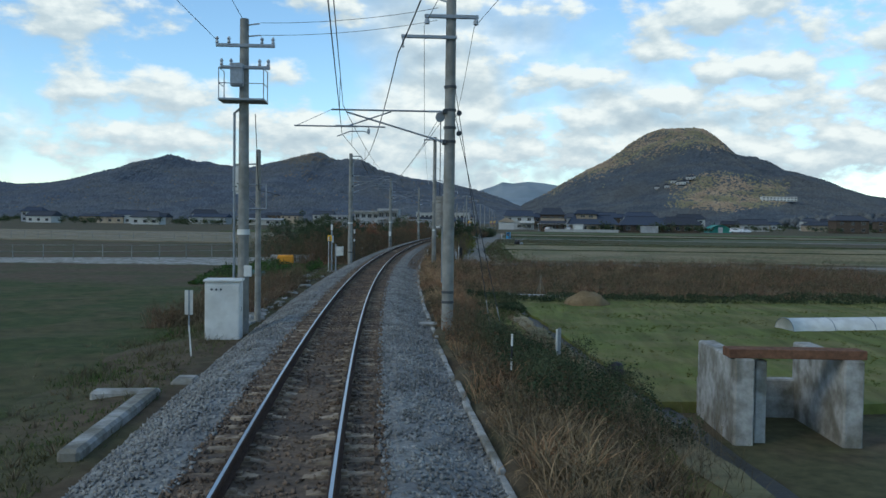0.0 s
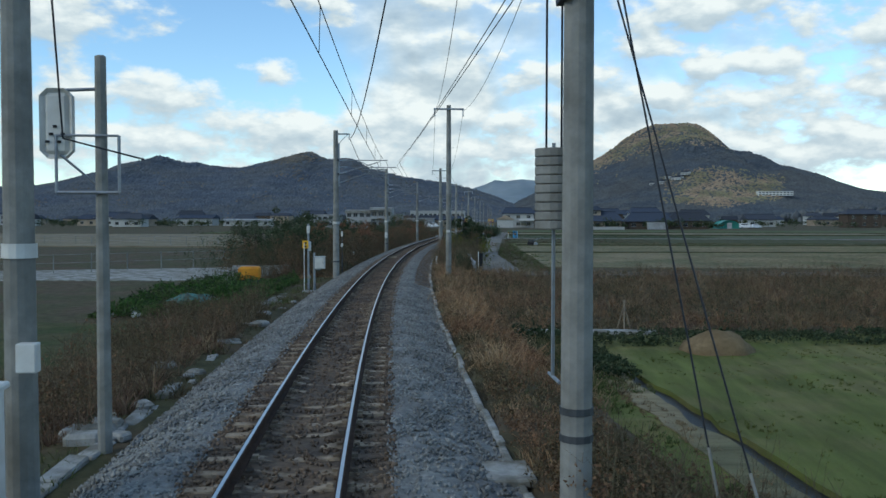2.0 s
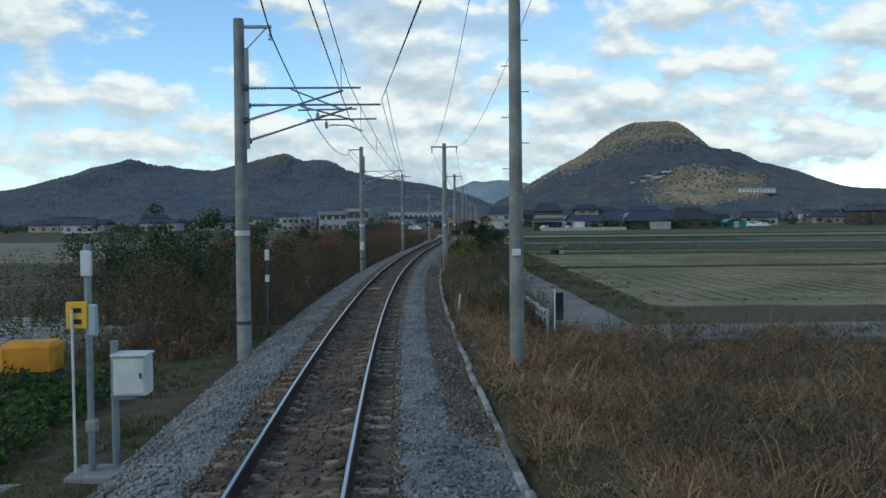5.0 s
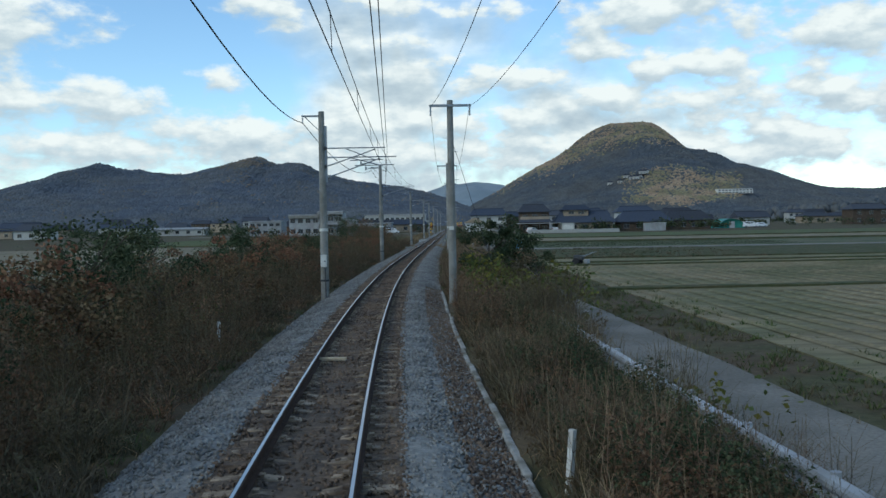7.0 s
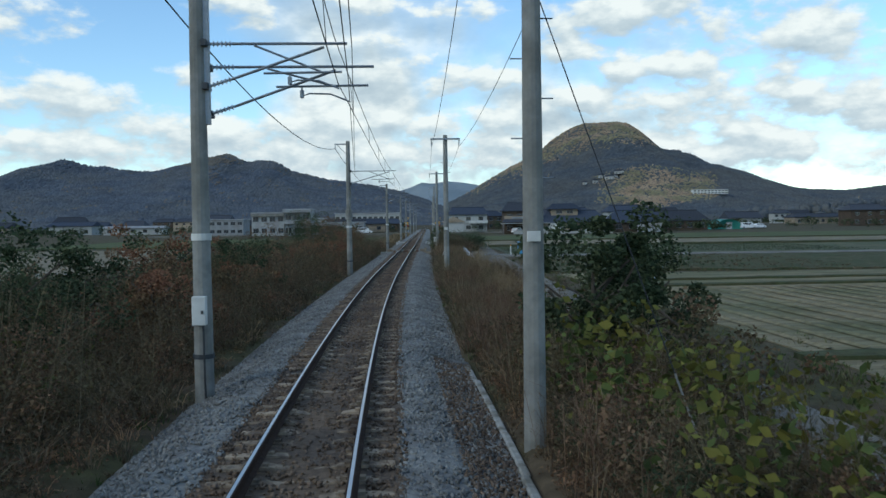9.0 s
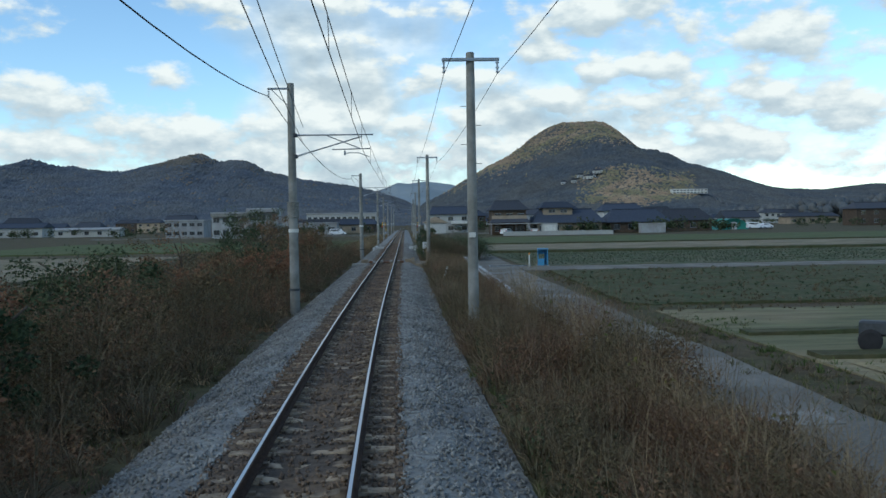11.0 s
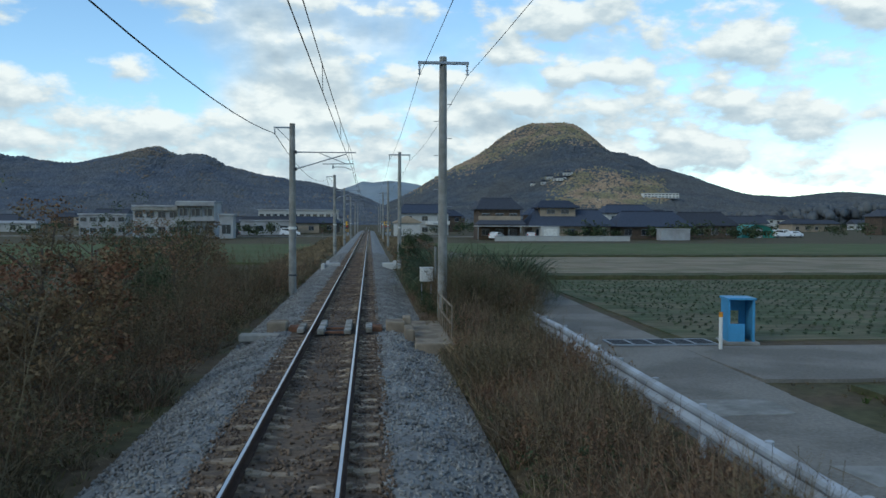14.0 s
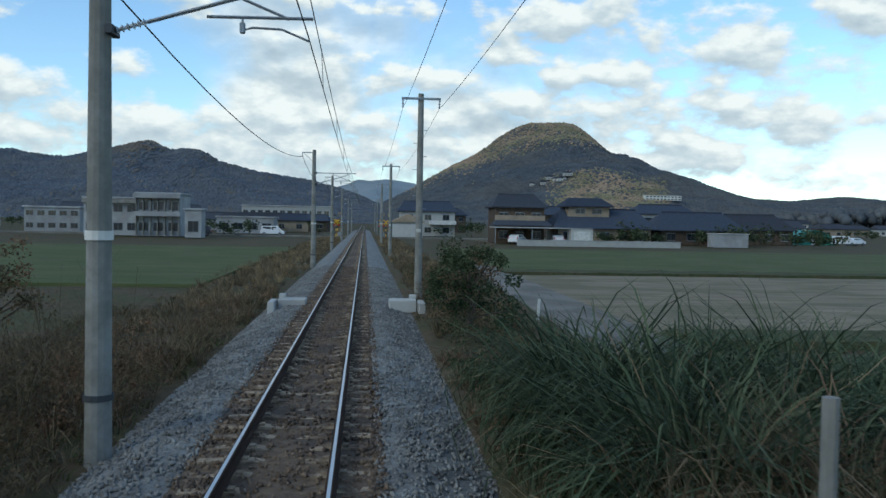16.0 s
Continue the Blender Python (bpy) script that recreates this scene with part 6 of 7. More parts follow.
def blades(name, label, mat, rng, where, h0, h1, width=0.012, lean=0.45, wave=0.5, tuft=0):
    """Grass in tussocks: bent tapering blades that fan out from common roots, joined in one mesh."""
    s, u, x, y, z = where
    n = len(x)
    tuft = tuft or (16 if h1 > 0.45 else 9)
    root = np.arange(n) // tuft * tuft
    s, u, z = s[root], u[root], z[root]
    k = np.array([noise.noise(Vector((a * wave, b * wave, 7.0))) for a, b in zip(s, u)])
    vigour = rng.uniform(0.6, 1.2, n)[root]
    h = (h0 + (h1 - h0) * np.clip(0.5 + 1.5 * k, 0, 1)) * vigour * rng.uniform(0.5, 1.1, n)
    a, b = rng.uniform(0, 2 * np.pi, n), rng.uniform(0, 2 * np.pi, n)
    dx, dy = np.cos(a), np.sin(a)
    r = rng.uniform(0, 1, n) * (0.03 + 0.16 * h)
    x, y = x[root] + dx * r, y[root] + dy * r
    wx, wy = np.cos(b) * width, np.sin(b) * width
    bend = lean * rng.uniform(0.3, 1.7, n)
    short = h1 < 0.5 or width > 0.016
    widths = (1.0, 0.8, 0) if short else (1.0, 0.95, 0.7, 0)
    steps = len(widths) - 1
    rows, out, up, angle = [], np.zeros(n), np.zeros(n), rng.uniform(1.2, 1.6, n)
    for k, w in enumerate(widths):
        cx, cy, cz = x + dx * out, y + dy * out, z + up - 0.05
        if w:
            rows += [np.c_[cx - wx * w, cy - wy * w, cz], np.c_[cx + wx * w, cy + wy * w, cz]]
        else:
            rows.append(np.c_[cx, cy, cz])
        angle = angle - bend * (1.0 if k else 0.35)
        out, up = out + h / steps * np.cos(angle), up + h / steps * np.sin(angle)
    v = np.stack(rows, 1).reshape(-1, 3)
    f = np.array([[0, 1, 3], [0, 3, 2], [2, 3, 4]] if short else [[0, 1, 3], [0, 3, 2], [2, 3, 5], [2, 5, 4], [4, 5, 6]])
    f = (f[None] + (np.arange(n) * (5 if short else 7))[:, None, None]).reshape(-1, 3)
    return solid(name, big_mesh(name, v, f, mat), label, "grass", kind="stuff")


def pampas(name, label, mat, rng, where, long0, long1, tuft, width=0.016, bend=0.42):
    """Tussocks of long blades that rise, arch over and hang down at the tips, joined in one mesh."""
    s, u, x, y, z = where
    n = len(x)
    root = np.arange(n) // tuft * tuft
    length = rng.uniform(long0, long1, n) * rng.uniform(0.8, 1.1, n)[root]
    a = rng.uniform(0, 2 * np.pi, n)
    dx, dy = np.cos(a), np.sin(a)
    r = np.sqrt(rng.uniform(0, 1, n)) * 0.32
    x, y, z = x[root] + dx * r, y[root] + dy * r, z[root] - 0.05
    turn = a + rng.choice((-1.0, 1.0), n) * rng.uniform(0.5, 1.5, n)
    angle, bow = rng.uniform(1.15, 1.55, n), bend * rng.uniform(0.35, 1.5, n)
    px, py = x.copy(), y.copy()
    rows = []
    for k, w in enumerate((0.6, 0.95, 1.0, 0.85, 0.6, 0)):
        if w:
            rows += [np.c_[px - np.cos(turn) * width * w, py - np.sin(turn) * width * w, z], np.c_[px + np.cos(turn) * width * w, py + np.sin(turn) * width * w, z]]
        else:
            rows.append(np.c_[px, py, z])
        step = length / 5
        px, py, z = px + dx * step * np.cos(angle), py + dy * step * np.cos(angle), z + step * np.sin(angle)
        angle = angle - bow * (0.5 + 0.35 * k)
    v = np.stack(rows, 1).reshape(-1, 3)
    f = np.array([[0, 1, 3], [0, 3, 2], [2, 3, 5], [2, 5, 4], [4, 5, 7], [4, 7, 6], [6, 7, 9], [6, 9, 8], [8, 9, 10]])
    f = (f[None] + (np.arange(n) * 11)[:, None, None]).reshape(-1, 3)
    return solid(name, big_mesh(name, v, f, mat), label, "grass", kind="stuff")


def twigs(name, label, mat, rng, where, h0, h1, width=0.006, side=7, wave=0.45):
    """Dead weeds: bare upright stems, each with thin side shoots, joined in one mesh."""
    s, u, x, y, z = where
    n = len(x)
    k = np.array([noise.noise(Vector((a * wave, b * wave, 3.0))) for a, b in zip(s, u)])
    h = (h0 + (h1 - h0) * np.clip(0.5 + k * 1.6, 0, 1)) * rng.uniform(0.7, 1.15, n)
    tilt = rng.normal(0, 0.16, (n, 2)) * h[:, None]
    m = side + 1
    t0 = np.c_[np.zeros(n), rng.uniform(0.25, 0.85, (n, side))]
    a = rng.uniform(0, 2 * np.pi, (n, m))
    reach = np.c_[np.zeros(n), rng.uniform(0.15, 0.42, (n, side))] * h[:, None]
    rise = np.c_[h, rng.uniform(0.1, 0.32, (n, side)) * h[:, None]]
    ax, ay, az = x[:, None] + tilt[:, :1] * t0, y[:, None] + tilt[:, 1:] * t0, z[:, None] + h[:, None] * t0 - 0.05
    ex, ey, ez = ax + reach * np.cos(a), ay + reach * np.sin(a), az + rise
    ex[:, 0] += tilt[:, 0]
    ey[:, 0] += tilt[:, 1]
    w = np.c_[np.full(n, width), np.full((n, side), width * 0.6)]
    b = rng.uniform(0, 2 * np.pi, (n, m))
    v = np.stack([np.stack([ax - w * np.cos(b), ay - w * np.sin(b), az], -1), np.stack([ax + w * np.cos(b), ay + w * np.sin(b), az], -1),
                  np.stack([ex + w * 0.4, ey, ez], -1), np.stack([ex - w * 0.4, ey, ez], -1)], 2).reshape(-1, 3)
    f = (np.array([[0, 1, 2], [0, 2, 3]])[None] + (np.arange(n * m) * 4)[:, None, None]).reshape(-1, 3)
    return solid(name, big_mesh(name, v, f, mat), label, "weeds", kind="stuff")


def leaf_mesh(name, mat, rng, centres, size0, size1, droop=0.3, plain=False):
    """Leaves: folded four-cornered blades at the places, turned at random."""
    c = np.asarray(centres)
    n = len(c)
    L = rng.uniform(size0, size1, n)[:, None]
    a = rng.normal(size=(n, 3))
    a[:, 2] *= 0.6
    a[:, 2] -= droop
    a /= np.linalg.norm(a, axis=1)[:, None]
    b = np.cross(a, rng.normal(size=(n, 3)))
    b /= np.linalg.norm(b, axis=1)[:, None] + 1e-9
    nn = np.cross(a, b)
    if plain:
        v = np.stack([c - b * L * 0.36, c + b * L * 0.36, c + a * L], 1).reshape(-1, 3)
        return big_mesh(name, v, np.arange(n * 3).reshape(-1, 3), mat)
    v = np.stack([c, c + a * L * 0.5 + b * L * 0.34 + nn * L * 0.08, c + a * L, c + a * L * 0.5 - b * L * 0.34 + nn * L * 0.08], 1).reshape(-1, 3)
    f = np.array([[0, 1, 2], [0, 2, 3]])
    f = (f[None] + (np.arange(n) * 4)[:, None, None]).reshape(-1, 3)
    return big_mesh(name, v, f, mat)


def thicket(name, label, mat, rng, where, h0, h1, size0=0.05, size1=0.12, per=14, wave=0.45):
    """Weeds and low shrubs: leaves heaped about stems up to an uneven height."""
    s, u, x, y, z = where
    k = np.array([noise.noise(Vector((a * wave, b * wave, 3.0))) for a, b in zip(s, u)])
    h = (h0 + (h1 - h0) * np.clip(0.5 + k * 1.7, 0, 1)) * rng.uniform(0.75, 1.1, len(x))
    n = len(x)
    t = np.sqrt(rng.uniform(0.0, 1, (n, per)))
    r = (0.10 + 0.22 * h[:, None]) * (1.15 - t)
    a = rng.uniform(0, 2 * np.pi, (n, per))
    q = rng.uniform(0.3, 1, (n, per)) * r
    c = np.stack([x[:, None] + q * np.cos(a), y[:, None] + q * np.sin(a), z[:, None] + h[:, None] * t], -1).reshape(-1, 3)
    return solid(name, leaf_mesh(name, mat, rng, c, size0, size1, 0.3, name != "vine_leaves"), label, "shrubs", kind="stuff")


G = np.random.default_rng(77)
# right of the line: from the sluice to the tension pole
blades("dry_tufts", "straw-coloured dry grass tufts", GRASS_DRY, G, scatter(G, 6500, 7, 14.5, 2.85, 5.4, 0.1, 1.0), 0.45, 0.95, 0.007, 0.9)
blades("dry_tufts", "rust-coloured dry grass tufts", GRASS_RUST, G, scatter(G, 4500, 7, 16, 2.75, 5.6, 0.1, 0.9, 8.0), 0.35, 0.8, 0.007, 0.9)
blades("verge_weeds", "dark dead weeds on the embankment", WEED_DARK, G, scatter(G, 9000, -2, 26, 2.8, 6.2, 0.0), 0.3, 0.7, 0.008)
thicket("verge_bush", "grey-green feathery bushes on the embankment", LEAF_DARK, G, scatter(G, 1500, 13.0, 21.5, 3.5, 6.4, 0.0), 0.35, 1.0, 0.025, 0.06, 26)
thicket("verge_bush", "low brown bushes on the embankment", LEAF_BROWN, G, scatter(G, 800, 12.0, 26, 2.8, 5.6, 0.05, 0.5, 9.0), 0.25, 0.7, 0.025, 0.06, 22)
twigs("verge_twigs", "bare dark stems on the embankment", WEED_DARK, G, scatter(G, 900, 11, 26, 2.9, 6.3, 0.0, 0.5, 3.0), 0.4, 1.05)
blades("short_grass", "short red-brown grass beside the kerb", GRASS_RUST, G, scatter(G, 15000, 16, 41, 2.75, 4.4, -0.1), 0.14, 0.42, 0.007, 0.7)
blades("short_grass", "dull green grass on the slope", GRASS_GREEN, G, scatter(G, 14000, 16, 41, 3.2, 5.8, 0.05), 0.1, 0.28, 0.008, 0.6, tuft=5)
thicket("slope_weeds", "brown leafy weeds on the slope", LEAF_BROWN, G, scatter(G, 1500, 20, 41, 2.7, 4.8, 0.1, 0.6, 33.0), 0.12, 0.42, 0.025, 0.06, 16)
# the fallow plot
blades("tall_dry_grass", "tall rust-red dry grass beside the line", GRASS_RUST, G, (lambda w: tuple(q[(w[0] > 41.5) | (w[1] < 4.5)] for q in w))(scatter(G, 36000, 31, 66, 2.85, 6.4, -0.15, 0.35)), 0.4, 1.05, 0.007, 0.95, tuft=22)
blades("tall_dry_grass", "tall straw-yellow grass on the fallow plot", GRASS_DRY, G, scatter(G, 17000, 54, 64.5, 5.4, 30, 0.05, 0.25, 4.0), 0.45, 0.95, 0.012, 0.8)
blades("fallow_weeds", "dark brown weeds on the fallow plot", WEED_RED, G, scatter(G, 40000, 42.8, 64.5, 4.6, 34, -0.35, 0.2, 5.0), 0.5, 1.0, 0.010, 0.7)
blades("fallow_grass", "straw-brown grass among the fallow weeds", GRASS_DRY, G, scatter(G, 15000, 43.2, 58, 5.2, 24, 0.0, 0.3, 55.0), 0.45, 0.95, 0.009, 0.8)
blades("fallow_grass", "rust-brown grass among the fallow weeds", GRASS_RUST, G, scatter(G, 15000, 43.2, 63, 5.2, 26, 0.05, 0.3, 56.0), 0.45, 0.95, 0.009, 0.8)
blades("kerb_weeds", "short dead weeds behind the kerb", WEED_DARK, G, scatter(G, 14000, 24, 100, 2.63, 3.15, -0.3, 0.8, 57.0), 0.08, 0.24, 0.008, 0.8, tuft=6)
thicket("kerb_weeds", "small brown leaves behind the kerb", LEAF_BROWN, G, scatter(G, 1800, 24, 100, 2.7, 3.2, 0.0, 0.7, 58.0), 0.06, 0.22, 0.02, 0.05, 12)
thicket("fallow_weeds", "brown leafy weeds on the fallow plot", LEAF_BROWN, G, scatter(G, 4200, 42.5, 64.5, 3.2, 34, -0.1, 0.3, 15.0), 0.3, 0.85, 0.03, 0.07, 20)
thicket("fallow_weeds", "olive green weeds on the fallow plot", LEAF_DARK, G, scatter(G, 1000, 41.6, 60, 4.4, 26, 0.2, 0.35, 8.0), 0.2, 0.75, 0.03, 0.07, 20)
twigs("fallow_stems", "thin bare stems on the fallow plot", WEED_DARK, G, scatter(G, 2600, 43, 65, 3.4, 28, 0.0, 0.4, 6.0), 0.5, 1.15)
blades("dry_tufts", "pale straw tufts beside the kerb", GRASS_DRY, G, scatter(G, 6500, 30, 66, 2.9, 5.8, 0.3, 0.7, 21.0), 0.45, 1.0, 0.006, 1.0, tuft=22)
# scrub between the kerb and the lane
blades("verge_stems", "dead brown weed stems beside the kerb", WEED_DARK, G, scatter(G, 15000, 65, 100, 2.8, 5.4, 0.0), 0.25, 0.8, 0.008, 0.5)
blades("verge_dry_grass", "rust-coloured grass beside the kerb", GRASS_RUST, G, scatter(G, 8000, 65, 98, 2.85, 4.6, 0.2, 0.5, 44.0), 0.3, 0.75, 0.007, 0.9)
thicket("verge_shrubs", "brown low shrubs beside the kerb", LEAF_BROWN, G, scatter(G, 2600, 65, 100, 3.05, 5.0, 0.05), 0.25, 0.85, 0.025, 0.06, 20)
thicket("verge_shrubs", "dark green low shrubs beside the kerb", LEAF_DARK, G, scatter(G, 2600, 66, 100, 3.05, 5.0, 0.1, 0.5, 4.0), 0.3, 0.9, 0.025, 0.06, 22)
thicket("verge_shrubs", "twiggy brown weeds below the power pole", LEAF_BROWN, G, scatter(G, 900, 78, 92, 2.9, 6.0, 0.0, 0.5, 18.0), 0.5, 1.3, 0.03, 0.07, 22)
twigs("verge_twigs", "bare brown weed stems in the scrub", WEED_RED, G, scatter(G, 2600, 65, 100, 2.8, 5.2, 0.0, 0.5, 18.0), 0.5, 1.3)
twigs("verge_twigs", "tall bare twigs hiding the lane", WEED_DARK, G, scatter(G, 900, 80, 99, 4.4, 6.2, 0.0, 0.5, 52.0), 0.9, 1.8, 0.006, 10)
thicket("lane_shrubs", "twiggy brown shrubs hiding the lane", LEAF_BROWN, G, scatter(G, 900, 81, 99, 4.4, 6.0, 0.05, 0.5, 52.0), 0.6, 1.5, 0.025, 0.06, 24)
thicket("vine_leaves", "large yellowing vine leaves over the weeds", LEAF_YELLOW, G, scatter(G, 420, 84.0, 93.0, 3.2, 7.0, 0.1, 0.7), 1.05, 1.9, 0.09, 0.19, 10)
thicket("vine_leaves", "yellowing vine leaves on the guardrail", LEAF_YELLOW, G, scatter(G, 30, 69.5, 73, 5.2, 6.4, 0.1, 0.7), 0.5, 0.9, 0.08, 0.15, 8)
# along the slope above the lane
blades("verge_stems", "dead brown weed stems along the slope", WEED_DARK, G, scatter(G, 17000, 97, 157, 2.55, 5.1, 0.0, 0.6), 0.2, 0.85, 0.008, 0.5)
blades("verge_stems", "red-brown weeds along the slope", WEED_RED, G, scatter(G, 26000, 97, 158, 2.6, 5.1, 0.0, 0.7, 31.0), 0.3, 0.95, 0.007, 0.6)
blades("verge_dry_grass", "pale dry grass among the weeds", GRASS_DRY, G, scatter(G, 9000, 100, 158, 2.65, 5.0, 0.25, 0.5, 9.0), 0.3, 0.8, 0.007, 0.8)
thicket("verge_shrubs", "reddish brown dead shrubs along the slope", LEAF_BROWN, G, scatter(G, 5600, 97, 157, 2.75, 5.1, 0.0), 0.25, 0.85, 0.025, 0.055, 20)
thicket("verge_shrubs", "low green weeds along the slope", LEAF_DARK, G, scatter(G, 1500, 97, 157, 2.6, 5.0, 0.25, 0.4, 27.0), 0.15, 0.5, 0.025, 0.06, 18)
twigs("verge_twigs", "bare red-brown stems along the slope", WEED_RED, G, scatter(G, 4200, 97, 160, 2.8, 5.1, 0.0, 0.5, 37.0), 0.5, 1.2)
twigs("pale_stems", "pale bare stems standing among the weeds", GRASS_DRY, G, scatter(G, 700, 62, 165, 2.7, 5.2, 0.1, 0.5, 79.0), 0.7, 1.3)
blades("roadside_weeds", "tall wispy dry weeds at the lane side", WEED_RED, G, scatter(G, 7000, 97, 117, 4.7, 5.7, 0.0, 0.5, 41.0), 0.7, 1.4, 0.006, 0.6)
twigs("roadside_stems", "tall pale dry stems at the lane side", GRASS_DRY, G, scatter(G, 320, 104, 127, 4.4, 5.05, 0.0, 0.5, 43.0), 1.1, 1.9, 0.006, 9)
thicket("roadside_weeds", "yellow-brown leafy weeds at the lane side", LEAF_BROWN, G, scatter(G, 1300, 97, 116.5, 4.6, 5.8, 0.05, 0.5, 47.0), 0.5, 1.35, 0.025, 0.06, 22)
thicket("roadside_brush", "tall brown leafy brush hiding the lane", LEAF_BROWN, G, scatter(G, 1000, 106, 119, 4.2, 6.0, -0.1, 0.5, 61.0), 0.6, 1.35, 0.025, 0.06, 26)
twigs("roadside_brush", "tall bare brush hiding the lane", WEED_RED, G, scatter(G, 800, 106, 120, 4.2, 6.2, -0.1, 0.5, 61.0), 0.8, 1.6, 0.006, 10)
thicket("roadside_brush", "few yellowing leaves in the brush", LEAF_YELLOW, G, scatter(G, 30, 107, 119, 4.4, 6.0, 0.0, 0.5, 62.0), 0.7, 1.3, 0.05, 0.1, 7)
blades("verge_grass", "green grass among the dead weeds", GRASS_GREEN, G, scatter(G, 6000, 96, 160, 2.5, 3.6, 0.2, 0.5, 77.0), 0.15, 0.45, 0.008, 0.7)
blades("edge_weeds", "small weeds growing into the ballast", WEED_DARK, G, scatter(G, 6000, 97, 200, 2.25, 2.8, 0.1, 0.7, 3.0), 0.08, 0.32, 0.008, 0.7, tuft=7)
blades("edge_weeds", "small weeds growing into the ballast", WEED_DARK, G, scatter(G, 13000, 30, 200, -3.5, -2.5, 0.0, 0.6, 5.0), 0.12, 0.48, 0.008, 0.7)
thicket("guardrail_weeds", "brown weeds grown over the guardrail", LEAF_BROWN, G, scatter(G, 700, 138, 172, 4.5, 5.7, 0.2, 0.4, 15.0), 0.4, 0.95, 0.025, 0.06, 20)
thicket("guardrail_weeds", "dark weeds grown up before the guardrail", LEAF_DARK, G, scatter(G, 1300, 64, 84, 4.0, 4.95, -0.15, 0.4, 15.0), 0.55, 1.1, 0.025, 0.06, 20)
twigs("guardrail_twigs", "bare twigs standing over the guardrail", WEED_DARK, G, scatter(G, 520, 64, 84, 4.5, 5.5, 0.0, 0.4, 16.0), 0.7, 1.3)
# by the walkway and the meter box
blades("dry_tufts", "straw-coloured grass by the walkway", GRASS_DRY, G, scatter(G, 7500, 150.5, 158.5, 2.75, 4.4, -0.3, 0.9), 0.5, 1.0, 0.007, 0.7, tuft=20)
thicket("roadside_weeds", "low dark green weeds by the walkway", LEAF_DARK, G, scatter(G, 1500, 157.5, 164, 3.0, 5.3, -0.1, 0.5, 12.0), 0.25, 0.75, 0.025, 0.06, 20)
blades("roadside_weeds", "green grass by the walkway", GRASS_GREEN, G, scatter(G, 7000, 157, 170, 2.7, 5.4, -0.1, 0.6, 13.0), 0.2, 0.55, 0.008, 0.7)
thicket("roadside_shrubs", "dark green shrubs beside the lane", LEAF_DARK, G, scatter(G, 1700, 160.5, 169, 3.3, 5.5, -0.1, 0.4, 2.0), 0.6, 1.5, 0.025, 0.06, 28)
thicket("roadside_shrubs", "reddish brown shrubs beside the lane", LEAF_BROWN, G, scatter(G, 1600, 160, 170, 3.2, 5.6, 0.0, 0.5, 6.0), 0.5, 1.5, 0.025, 0.06, 26)
twigs("roadside_twigs", "bare dark twigs of the shrubs by the lane", WEED_DARK, G, scatter(G, 1500, 159, 170, 3.1, 5.6, -0.1, 0.5, 6.0), 0.8, 1.9, 0.006, 10)
pampas("pampas_grass", "tall green pampas grass with long arching blades", PAMPAS, G, scatter(G, 5600, 169.8, 175.5, 3.6, 7.6), 2.1, 3.2, 110, 0.016, 0.6)
pampas("pampas_grass", "grey-green drooping pampas blades", PAMPAS, G, scatter(G, 2600, 168.4, 174.5, 3.2, 6.6), 1.5, 2.4, 90, 0.014, 0.7)
pampas("pampas_grass", "red-brown withered pampas blades", WEED_RED, G, scatter(G, 1700, 167.2, 171.0, 4.4, 6.4), 1.5, 2.5, 80, 0.011, 0.55)
pampas("pampas_grass", "dry straw-coloured pampas blades", GRASS_DRY, G, scatter(G, 260, 168.8, 175.0, 3.2, 6.8), 1.8, 2.9, 8, 0.011, 0.5)
blades("verge_stems", "brown and rust weeds below the pampas grass", WEED_RED, G, scatter(G, 9000, 160, 182, 2.5, 4.0, -0.1, 0.6, 91.0), 0.25, 0.8, 0.008, 0.6)
thicket("verge_shrubs", "dark low weeds below the pampas grass", LEAF_DARK, G, scatter(G, 1500, 163, 182, 2.6, 4.6, -0.1, 0.5, 93.0), 0.2, 0.75, 0.025, 0.06, 20)
thicket("verge_shrubs", "low green and brown shrubs beyond the pampas grass", LEAF_DARK, G, scatter(G, 900, 176.5, 215, 3.0, 5.2, 0.15, 0.35), 0.3, 1.0, 0.03, 0.08, 20)
thicket("verge_shrubs", "brown twiggy shrubs beyond the pampas grass", LEAF_BROWN, G, scatter(G, 900, 176.5, 215, 2.9, 5.2, 0.1, 0.4, 83.0), 0.3, 1.0, 0.03, 0.08, 20)
blades("verge_dry_grass", "dry brown grass beside the far line", GRASS_DRY, G, scatter(G, 9000, 176, 315, 2.8, 6.5, 0.0, 0.3), 0.3, 0.8, 0.018, 0.6)
blades("verge_stems", "brown weeds beside the far line", WEED_DARK, G, scatter(G, 9000, 176, 315, 2.7, 6.8, 0.0, 0.3, 3.0), 0.3, 0.8, 0.018, 0.5)
# fields
blades("lane_verge", "dull green and brown grass beyond the lane", GRASS_GREEN, G, scatter(G, 9000, 66, 128, 7.9, 10.5, -0.1, 0.3, 6.0), 0.12, 0.4, 0.012, 0.7, tuft=8)
blades("lane_verge", "dry brown grass beyond the lane", WEED_DARK, G, scatter(G, 6000, 66, 128, 7.9, 10.0, 0.0, 0.3, 7.0), 0.15, 0.5, 0.010, 0.7)
blades("lane_grass", "green and brown grass at the lane's far edge", GRASS_GREEN, G, scatter(G, 9000, 70, 153, 9.3, 12.0, 0.1, 0.3), 0.1, 0.3, 0.015)
blades("stubble_rows", "rows of cut rice stubble", GRASS_DRY, G, scatter(G, 16000, 73, 128, 12.0, 34, 0.2, 0.15), 0.06, 0.16, 0.012, 0.3)
